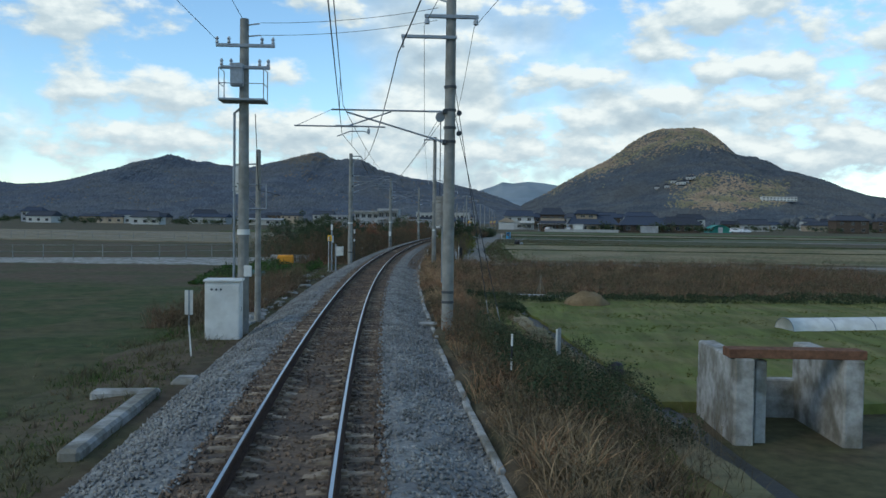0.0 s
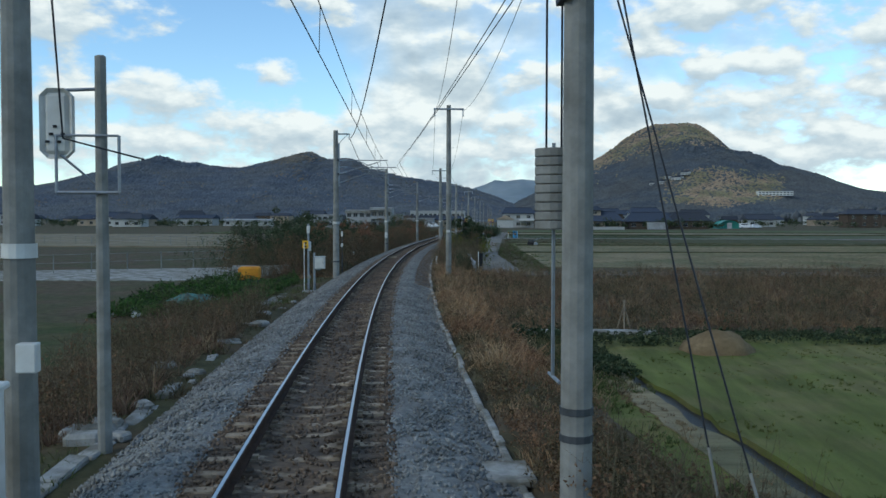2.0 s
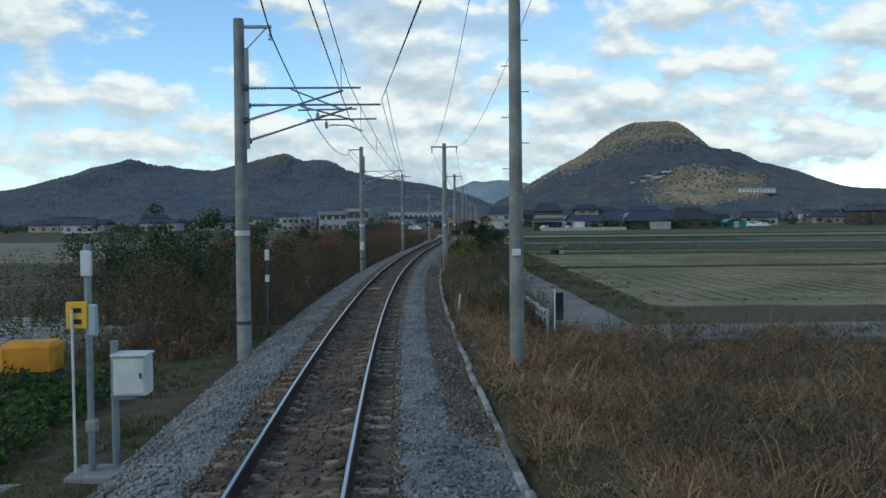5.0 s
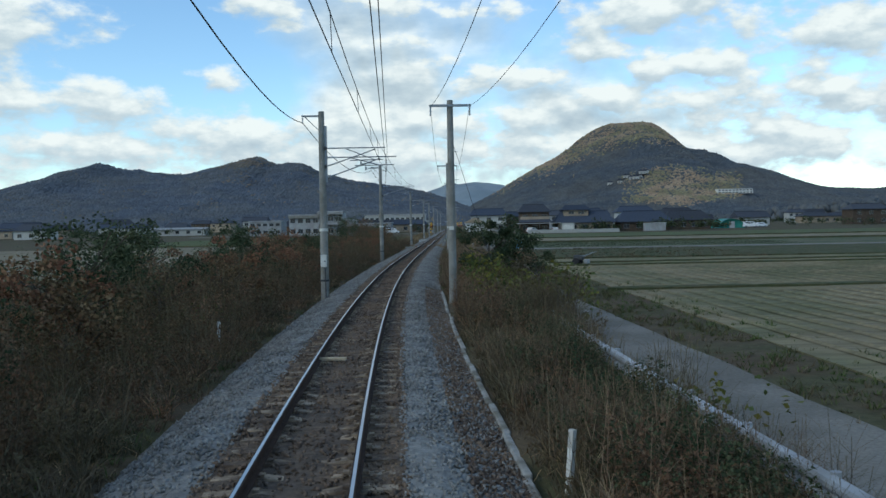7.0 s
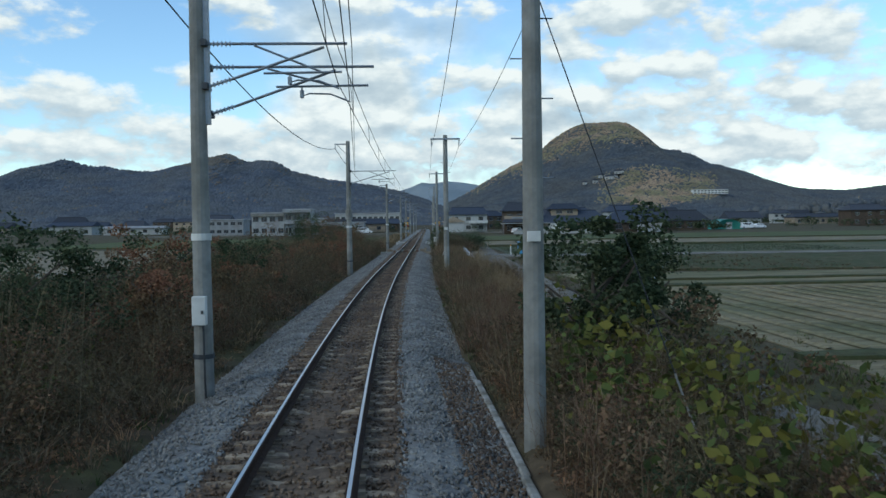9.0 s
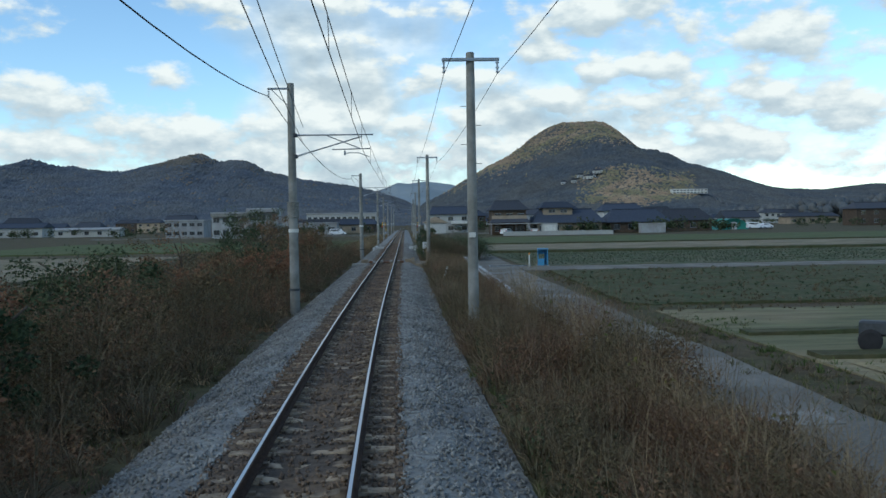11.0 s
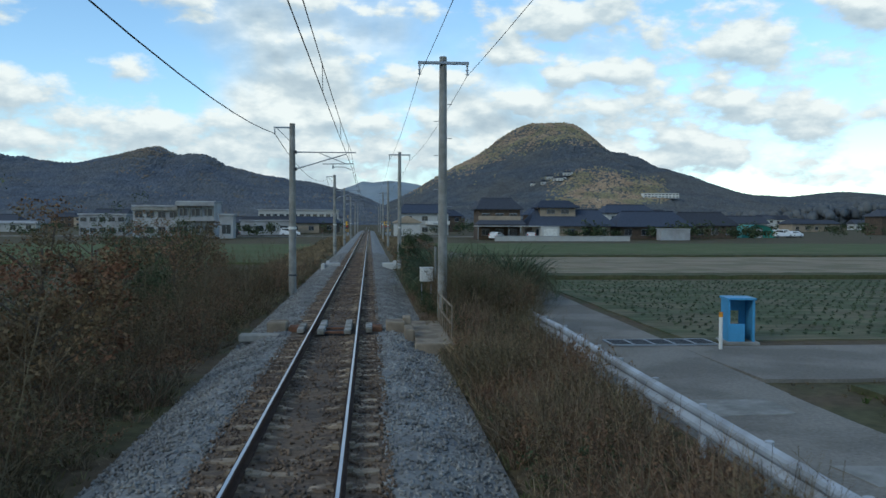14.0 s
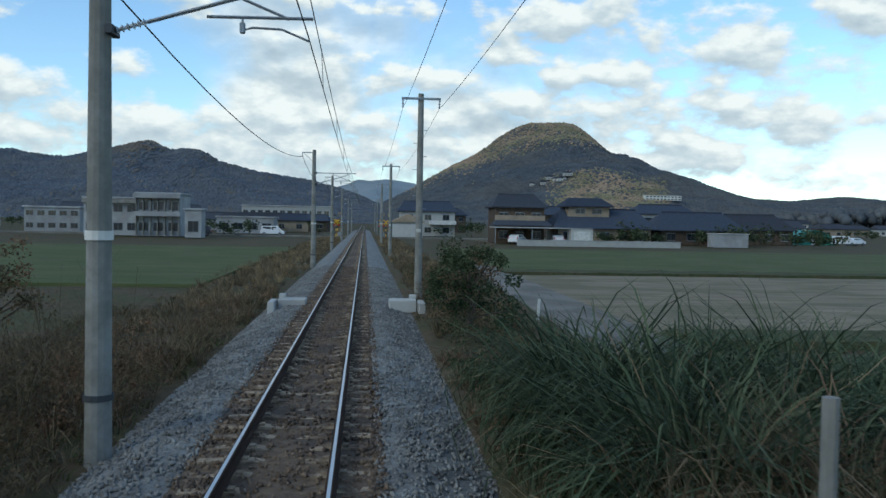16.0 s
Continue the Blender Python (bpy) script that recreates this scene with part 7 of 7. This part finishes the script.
thicket("lane_weeds", "low green weeds beside the farm lane", LEAF_DARK, G, raised(scatter(G, 260, 128, 153, 9.3, 24, 0.1, 0.3), -0.55), 0.05, 0.2, 0.05, 0.1, 10)
blades("lane_weeds", "dull brown-green grass beside the farm lane", WEED_DARK, G, raised(scatter(G, 16000, 128, 153, 9.2, 30, 0.0, 0.3), -0.54), 0.06, 0.22, 0.014, 0.5)
blades("mown_stubble", "short cut green stalks on the mown field", GRASS_MOWN, G, raised(scatter(G, 42000, 17.5, 41, 6.95, 26, 0.0, 0.5), -1.04), 0.04, 0.12, 0.010, 0.6)
thicket("field_edge_weeds", "dark green weeds at the mown field's end", LEAF_DARK, G, raised(scatter(G, 1500, 38.6, 41.2, 4.8, 30, 0.0, 0.4, 61.0), -1.05), 0.12, 0.4, 0.05, 0.1, 14)
thicket("field_edge_weeds", "dull green weeds on the bund", LEAF_DARK, G, raised(scatter(G, 900, 33.5, 40.5, 4.7, 6.7, 0.05, 0.5, 62.0), -1.0), 0.1, 0.34, 0.045, 0.1, 14)
blades("field_edge_grass", "green grass on the bund", GRASS_GREEN, G, raised(scatter(G, 7000, 32, 41, 4.6, 6.7, 0.0, 0.5, 62.0), -1.0), 0.12, 0.4, 0.009, 0.6)
blades("bund_grass", "dry trodden grass on the bund", GRASS_DRY, G, raised(scatter(G, 6000, 14, 41, 5.65, 6.25, 0.0, 0.8), -0.97), 0.04, 0.14, 0.009, 0.8)
blades("bund_grass", "short green grass below the railway", GRASS_GREEN, G, raised(scatter(G, 9000, 14, 41, 4.7, 5.7, 0.0, 0.8), -0.99), 0.06, 0.16, 0.009, 0.6)

thicket("cabbage_plants", "grey-green young plants in the vegetable field", LEAF_CABBAGE, G, (lambda s, u: (s, u, *places(s, u), np.full(len(s), FZ + 0.0)))(np.repeat(np.arange(160.5, 183, 0.75), 70) + G.normal(0, 0.05, 2100), np.tile(np.arange(10.5, 45.5, 0.5), 30) + G.normal(0, 0.05, 2100)), 0.06, 0.16, 0.07, 0.14, 6)

# left of the line
blades("short_grass", "short green grass on the slope", GRASS_GREEN, G, scatter(G, 34000, 4, 40, -8, -2.8, -0.3, 0.5), 0.08, 0.26, 0.009, 0.6, tuft=3)
blades("verge_weeds", "brown weeds among green grass", WEED_DARK, G, scatter(G, 5000, 2, 34, -7, -3.2, 0.25, 0.5), 0.2, 0.5, 0.008)
blades("red_weeds", "reddish brown tall weeds below the line", WEED_RED, G, scatter(G, 12000, 27, 45, -6.4, -3.1, -0.1, 0.4), 0.4, 0.95, 0.008, 0.6)
blades("red_weeds", "straw-brown grass below the line", GRASS_DRY, G, scatter(G, 4500, 29, 44, -6.2, -3.1, 0.2, 0.5, 8.0), 0.4, 0.85, 0.007, 0.8)
thicket("red_shrubs", "reddish brown shrubs below the line", LEAF_BROWN, G, scatter(G, 1500, 27, 45, -6.5, -3.3, 0.0, 0.4), 0.35, 1.0, 0.025, 0.06, 22)
twigs("red_twigs", "bare brown stems below the line", WEED_DARK, G, scatter(G, 900, 27, 46, -6.5, -3.2, 0.0, 0.5), 0.5, 1.2)
thicket("vegetable_plot", "low bright green vegetable leaves", LEAF_GREEN, G, scatter(G, 2600, 44.5, 58.5, -9.5, -4.1, 0.0, 0.5), 0.15, 0.6, 0.05, 0.12, 16)
thicket("vegetable_plot", "dark green leafy plants in the garden", LEAF_DARK, G, scatter(G, 900, 44.5, 58.5, -9.5, -4.2, 0.1, 0.4, 5.0), 0.2, 0.7, 0.04, 0.09, 18)
blades("short_grass", "green grass by the sign post", GRASS_GREEN, G, scatter(G, 12000, 44, 62, -6.5, -2.85, -0.1, 0.6), 0.08, 0.28, 0.009, 0.6, tuft=4)
blades("bank_stems", "dead brown stems along the bank", WEED_DARK, G, scatter(G, 19000, 61, 130, -6.8, -2.85, 0.0, 0.4), 0.4, 1.1, 0.009, 0.5)
thicket("bank_shrubs", "brown autumn shrubs along the bank", LEAF_BROWN, G, scatter(G, 4200, 61, 130, -6.2, -3.2, 0.05, 0.3), 0.45, 1.5, 0.035, 0.075, 22)
thicket("bank_shrubs", "tall reddish brown shrubs on the outer bank", LEAF_BROWN, G, scatter(G, 2500, 61, 140, -9.5, -4.6, 0.0, 0.25, 9.0), 1.0, 2.4, 0.04, 0.085, 40)
thicket("bank_shrubs", "dark evergreen shrubs along the bank", LEAF_DARK, G, scatter(G, 1700, 62, 130, -11.5, -5.4, 0.05, 0.3, 6.0), 1.1, 2.6, 0.04, 0.09, 44)
twigs("bank_twigs", "bare twigs standing over the bank shrubs", WEED_DARK, G, scatter(G, 3200, 61, 180, -7.5, -3.2, 0.0, 0.3, 9.0), 1.0, 2.3, 0.008, 9)
blades("tall_straw", "tall pale feathery grass on the bank", GRASS_DRY, G, scatter(G, 5200, 112, 132, -8.5, -5.0, 0.0, 0.4, 2.0), 1.5, 2.6, 0.008, 0.9, tuft=26)
blades("tall_straw", "tall rust-brown stems on the bank", WEED_RED, G, scatter(G, 16000, 61, 184, -8.0, -3.4, 0.0, 0.3, 2.0), 0.7, 1.5, 0.009, 0.6)
blades("bank_dry_grass", "straw and rust coloured grass on the bank", GRASS_RUST, G, scatter(G, 9000, 61, 132, -5.0, -2.8, 0.15, 0.4, 2.0), 0.3, 0.8, 0.008, 0.8)
blades("bank_stems", "dead brown weeds along the bank", WEED_DARK, G, scatter(G, 17000, 128, 196, -8.0, -2.85, 0.0, 0.35), 0.35, 1.0, 0.011, 0.5)
blades("bank_stems", "red-brown weeds along the bank", WEED_RED, G, scatter(G, 12000, 140, 200, -6.5, -2.8, 0.0, 0.35, 13.0), 0.3, 0.85, 0.009, 0.6)
thicket("bank_shrubs", "brown dead shrubs along the bank", LEAF_BROWN, G, scatter(G, 3800, 128, 182, -8.0, -3.2, 0.0, 0.3), 0.4, 1.2, 0.035, 0.08, 20)
thicket("bank_shrubs", "dark green shrubs among dead weeds", LEAF_DARK, G, scatter(G, 900, 128, 172, -11, -5.2, 0.15, 0.3, 4.0), 0.9, 2.4, 0.04, 0.09, 36)
blades("bank_dry_grass", "tall straw-coloured grass on the bank", GRASS_DRY, G, scatter(G, 6000, 118, 198, -6.0, -2.8, 0.25, 0.3, 11.0), 0.4, 1.0, 0.009, 0.8)
blades("ballast_edge_grass", "dull green grass along the ballast's foot", GRASS_GREEN, G, scatter(G, 11000, 61, 200, -3.7, -2.65, -0.1, 0.4, 23.0), 0.12, 0.42, 0.009, 0.7, tuft=7)
blades("ballast_edge_grass", "red-brown weeds along the ballast's foot", WEED_RED, G, scatter(G, 11000, 61, 200, -3.8, -2.65, -0.1, 0.4, 24.0), 0.15, 0.5, 0.008, 0.7)
thicket("ballast_edge_weeds", "low brown weeds along the ballast's foot", LEAF_BROWN, G, scatter(G, 2600, 61, 200, -3.9, -2.75, 0.0, 0.4, 25.0), 0.12, 0.5, 0.025, 0.06, 16)
thicket("bank_vines", "yellowing vine leaves among the bank shrubs", LEAF_YELLOW, G, scatter(G, 90, 82, 96, -6.5, -4.2, 0.1, 0.5, 26.0), 0.8, 1.6, 0.07, 0.14, 9)
blades("far_bank_grass", "brown grass beside the far line", GRASS_DRY, G, scatter(G, 13000, 194, 318, -7.0, -2.8, 0.0, 0.25), 0.3, 0.8, 0.020, 0.6)
blades("far_bank_weeds", "dark weeds beside the far line", WEED_DARK, G, scatter(G, 9000, 190, 318, -7.5, -2.9, 0.0, 0.25, 3.0), 0.3, 0.8, 0.020, 0.5)


def branch(bm, a, b, r0, r1):
    tube([a, (Vector(a) + Vector(b)) / 2 + Vector((0.05, 0.03, 0.04)), b], (r0 + r1) / 2, 5, bm)


def shrub_tree(s, u, h, w, mat, label, seed, leaves=2600, size=(0.07, 0.15)):
    """A tapered trunk with limbs, and an uneven crown of single leaves in clumps."""
    rng = np.random.default_rng(seed)
    z = float(ground_z(np.array([s]), np.array([u]))[0])
    th = thing("shrub_tree", on_line(s, u, z), label, "tree", "trackside trees")
    bm = ring_stack([(-0.2, 0.09), (h * 0.3, 0.06), (h * 0.75, 0.025)], 7)
    tips = []
    for k in range(11):
        a = k * 2.4 + rng.uniform(-0.4, 0.4)
        t = rng.uniform(0.12, 0.65)
        tip = Vector((math.cos(a) * w * rng.uniform(0.35, 0.85), math.sin(a) * w * rng.uniform(0.35, 0.85), h * min(0.98, t + rng.uniform(0.1, 0.4))))
        branch(bm, (0, 0, h * t), tip, 0.03, 0.012)
        tips.append(tip)
    tips += [Vector((0, 0, h * 0.85)), Vector((0.2 * w, 0, h * 0.6)), Vector((-0.2 * w, 0.1, h * 0.45))]
    put(bm, "trunk", BARK, th)
    c = []
    for k in range(34):
        t = tips[int(rng.integers(len(tips)))]
        m = np.array(t) + rng.normal(size=3) * np.array([w * 0.22, w * 0.22, h * 0.12])
        m[2] = max(m[2], 0.15)
        r = rng.uniform(0.14, 0.34) * w
        d = rng.normal(size=(leaves // 34, 3))
        d /= np.linalg.norm(d, axis=1)[:, None]
        c.append(m + d * r * rng.uniform(0.5, 1.0, (len(d), 1)) * np.array([1, 1, 0.75]))
    part("crown", leaf_mesh("crown", mat, rng, np.concatenate(c), *size), None, th)
    return th


shrub_tree(92.6, 4.4, 2.9, 1.5, LEAF_DARK, "dense dark green shrub beside the power pole", 1, 9000, (0.05, 0.12))
shrub_tree(94.6, 5.6, 2.6, 1.5, LEAF_DARK, "dense dark green shrub beside the power pole", 2, 7500, (0.05, 0.12))
shrub_tree(91.0, 5.6, 1.9, 1.2, LEAF_BROWN, "twiggy brown shrub beside the lane", 3, 1800, (0.05, 0.1))
twigs("bare_sapling", "thin bare brown saplings beside the lane", BARK, G, scatter(G, 6, 80.3, 81.4, 5.0, 5.7), 2.2, 2.8, 0.014, 26)
for k, (s, u, h, w, dark) in enumerate([(67.5, -5.6, 3.3, 1.7, 1), (71, -6.6, 3.4, 1.9, 1), (75.5, -5.6, 2.5, 1.5, 0), (80, -6.8, 3.3, 1.8, 1), (85, -7.2, 3.2, 1.8, 1), (86.5, -4.9, 2.1, 1.4, 0), (90.5, -6.0, 2.7, 1.6, 0), (95, -6.6, 3.0, 1.7, 1), (99.5, -5.0, 2.1, 1.4, 0), (101, -7.4, 3.1, 1.8, 1), (106, -6.6, 2.8, 1.6, 0), (108.5, -4.8, 2.0, 1.3, 0), (113, -5.4, 2.3, 1.4, 1), (116, -7.2, 2.9, 1.7, 0), (122, -6.8, 2.6, 1.6, 1), (126, -5.2, 2.0, 1.3, 0), (137, -5.0, 2.2, 1.5, 0), (141, -6.8, 2.7, 1.6, 1), (145, -5.0, 2.0, 1.3, 0), (152, -4.9, 2.3, 1.5, 0), (157, -5.6, 2.7, 1.6, 0)]):
    shrub_tree(s, u, h, w, LEAF_DARK if dark else LEAF_RED, "dense dark green bush on the bank" if dark else "dense reddish brown autumn bush on the bank", 140 + k, 4600 if dark else 4000, (0.06, 0.125))
shrub_tree(184.5, 3.5, 2.3, 1.25, LEAF_DARK, "round dark green bush beside the ballast", 5, 5200, (0.05, 0.1))
shrub_tree(187.0, 3.9, 2.1, 1.1, LEAF_BROWN, "round reddish brown bush beside the ballast", 6, 3600, (0.04, 0.09))
for k, (s, u, h, w, dark) in enumerate([(66.5, -6.4, 2.9, 1.6, 1), (69, -8.6, 3.2, 1.8, 1), (73, -7.4, 2.6, 1.5, 1), (78, -8.2, 2.7, 1.6, 1), (83, -5.9, 2.1, 1.3, 0), (88, -8.0, 2.8, 1.6, 1), (97, -7.4, 2.5, 1.4, 1), (104, -5.6, 2.0, 1.3, 0), (111, -7.6, 2.4, 1.5, 1), (119, -5.6, 2.1, 1.3, 0), (76, -11, 3.0, 1.8, 1), (92, -10.5, 2.8, 1.7, 1), (138, -6.5, 1.9, 1.3, 0), (149, -6.0, 1.8, 1.2, 0), (163, -6.8, 2.0, 1.3, 1), (151, -7.2, 3.9, 1.9, 0), (155, -8.6, 4.3, 2.2, 1), (159, -7.4, 3.6, 1.8, 0), (146, -8.2, 3.6, 1.9, 1), (134, -7.6, 3.2, 1.8, 0), (168, -9.0, 3.4, 1.9, 0), (170, -6.6, 3.0, 1.7, 0), (173, -8.2, 3.4, 1.9, 1), (176, -6.9, 2.9, 1.7, 0), (180, -8.4, 3.3, 1.9, 0), (183, -9.6, 3.3, 2.0, 1), (178, -10.6, 3.5, 2.0, 1), (186, -8.6, 2.5, 1.6, 0)]):
    shrub_tree(s, u, h, w, LEAF_DARK if dark else LEAF_BROWN, "dark evergreen bush on the bank" if dark else "brown autumn bush on the bank", 40 + k, 3000 if dark else 2600, (0.05, 0.11))

# trees among the houses, far off
rng = np.random.default_rng(5)
pts = []
for k in range(540):
    x, y = rng.uniform(-360, 360), rng.uniform(305, 640)
    if k > 520:
        x, y = rng.uniform(38, 78), rng.uniform(296, 300)
    if abs(x) < 9 or (15 < x < 66 and y < 312 and k <= 520):
        continue
    tall = rng.uniform(1.2, 3.4)
    lobes = rng.normal(size=(5, 3)) * np.array([0.8, 0.8, tall * 0.16]) + np.array([x, y, tall * 0.5])
    c = lobes[rng.integers(5, size=130)] + rng.normal(size=(130, 3)) * np.array([0.5, 0.5, tall * 0.2])
    c[:, 2] = np.abs(c[:, 2] + 0.5) - 0.6
    pts.append(c)
solid("village_trees", leaf_mesh("village_trees", LEAF_DARK, rng, np.concatenate(pts), 0.3, 0.65, 0.0, True), "dark garden trees and hedges among the houses", "trees", kind="stuff")
pts, rad = [], []
for k in range(420):
    a = rng.uniform(0, 1)
    x, y = 640 - 320 * a + rng.normal() * 14, 930 - 60 * a + rng.normal() * 16
    pts.append((x * 0.55 + 60, y * 0.8, rng.uniform(1, 15) * (1 - abs(a - 0.35))))
    rad.append(rng.uniform(2.4, 4.2))
blob_wood("spur_wood", "dark wooded spur at the foot of the domed hill", pts, rad, FOREST_SHADED, 8)


# ---- loose ballast and sleepers ----
def stones(name, label, mat, n, s0, s1, bands, size, seed):
    """Broken stones strewn over the bed: uneven four-cornered lumps in one mesh."""
    rng = np.random.default_rng(seed)
    s = rng.uniform(s0, s1, n)
    which = rng.integers(len(bands), size=n)
    lo, hi = np.array([b[0] for b in bands])[which], np.array([b[1] for b in bands])[which]
    u = rng.uniform(0, 1, n) * (hi - lo) + lo
    z = np.interp(u, [-2.75, -2.4, -2.0, -1.75, -1.5, -1.1, -0.6, 0.6, 1.1, 1.5, 1.75, 2.0, 2.3, 2.56], [-0.72, -0.52, -0.36, -0.25, -0.2, -0.2, -0.2, -0.2, -0.2, -0.2, -0.25, -0.33, -0.42, -0.46])
    clear = ~((np.abs(u) < 1.2) & (s > 157.8) & (s < 159.8))
    s, u, z = s[clear], u[clear], z[clear]
    n = len(s)
    x, y = places(s, u)
    base = np.array([[1, 1, 1], [1, -1, -1], [-1, 1, -1], [-1, -1, 1]], float) * 0.72
    tri = np.array([[0, 1, 2], [0, 3, 1], [0, 2, 3], [1, 3, 2]])
    q = rng.normal(size=(n, 3, 3))
    q, _ = np.linalg.qr(q)
    r = rng.uniform(0.55, 1.35, (n, 4, 1)) * rng.uniform(0.6, 1.25, (n, 1, 1)) * size
    v = np.einsum("nij,kj->nki", q, base) * r + np.c_[x, y, z + 0.012][:, None, :]
    f = (tri[None] + (np.arange(n) * 4)[:, None, None]).reshape(-1, 3)
    solid(name, big_mesh(name, v.reshape(-1, 3), f, mat), label, "ballast stones", kind="stuff")


stones("ballast_stones", "loose grey crushed stones on the shoulders", STONES, 62000, 2, 120, [(-2.55, -1.05), (1.05, 2.5)], 0.031, 1)
stones("ballast_stones", "loose grey crushed stones on the shoulders", STONES, 46000, 120, 215, [(-2.55, -1.05), (1.05, 2.5)], 0.033, 2)
stones("rusty_stones", "loose rust-brown stones between the rails", STONES_RUSTY, 30000, 2, 120, [(-0.48, 0.48), (-1.15, -0.66), (0.66, 1.15)], 0.032, 3)
stones("rusty_stones", "loose rust-brown stones between the rails", STONES_RUSTY, 22000, 120, 215, [(-0.48, 0.48), (-1.15, -0.66), (0.66, 1.15)], 0.034, 4)
stones("soiled_stones", "rust-soiled stones at the shoulder's foot", STONES_RUSTY, 11000, 52, 96, [(1.8, 2.52)], 0.034, 9)


def sleeper_mesh():
    """A waisted concrete sleeper with rail seats and clips."""
    bm = bmesh.new()
    prof = [(-1.0, 0.09, 0.0), (-0.82, 0.115, 0.0), (-0.4, 0.115, 0.004), (-0.2, 0.10, -0.028), (0.2, 0.10, -0.028), (0.4, 0.115, 0.004), (0.82, 0.115, 0.0), (1.0, 0.09, 0.0)]
    rows = [[bm.verts.new((x, -w, -0.12)), bm.verts.new((x, -w * 0.8, z)), bm.verts.new((x, w * 0.8, z)), bm.verts.new((x, w, -0.12))] for x, w, z in prof]
    for a, b in zip(rows, rows[1:]):
        for i in range(3):
            bm.faces.new((a[i], b[i], b[i + 1], a[i + 1]))
    bm.faces.new(rows[0])
    bm.faces.new(rows[-1][::-1])
    bmesh.ops.recalc_face_normals(bm, faces=bm.faces[:])
    for x in (-0.67, -0.46, 0.46, 0.67):
        box((0.07, 0.1, 0.035), (x, 0, 0.0), 0.0, bm)
    return to_mesh("sleeper", bm, SLEEPER)


SLEEPER_MESH = sleeper_mesh()
SPACING = 0.55
rng = random.Random(12)
rest_v, rest_f = [], []
for k in range(640):
    s = 6.0 + SPACING * k
    if 157.9 < s < 159.4:
        continue
    p = on_line(s, rng.uniform(-0.015, 0.015), -0.175 + rng.uniform(-0.012, 0.008))
    if k < 300:
        q = part("sleeper", SLEEPER_MESH, None, track)
        q.matrix_basis = pose(*p, 0, 0, heading(s) + rng.uniform(-0.7, 0.7))
    else:
        m = pose(*p, 0, 0, heading(s))
        n = len(rest_v)
        rest_v += [m @ v.co for v in SLEEPER_MESH.vertices]
        rest_f += [tuple(n + i for i in f.vertices) for f in SLEEPER_MESH.polygons]
tagged(part("far_sleepers", mesh_of("far_sleepers", rest_v, rest_f, SLEEPER), None, track, "worn concrete sleepers further along"), kind="stuff")
# a pale timber lying across the middle of the track
solid("loose_timber", to_mesh("loose_timber", box((0.56, 0.15, 0.06), (0, 0, 0), 0.01), PALE_WOOD), "pale loose timber lying between the rails", "timber", at=on_line(75.4, -0.3, -0.165), turn=heading(75.4) - 3)
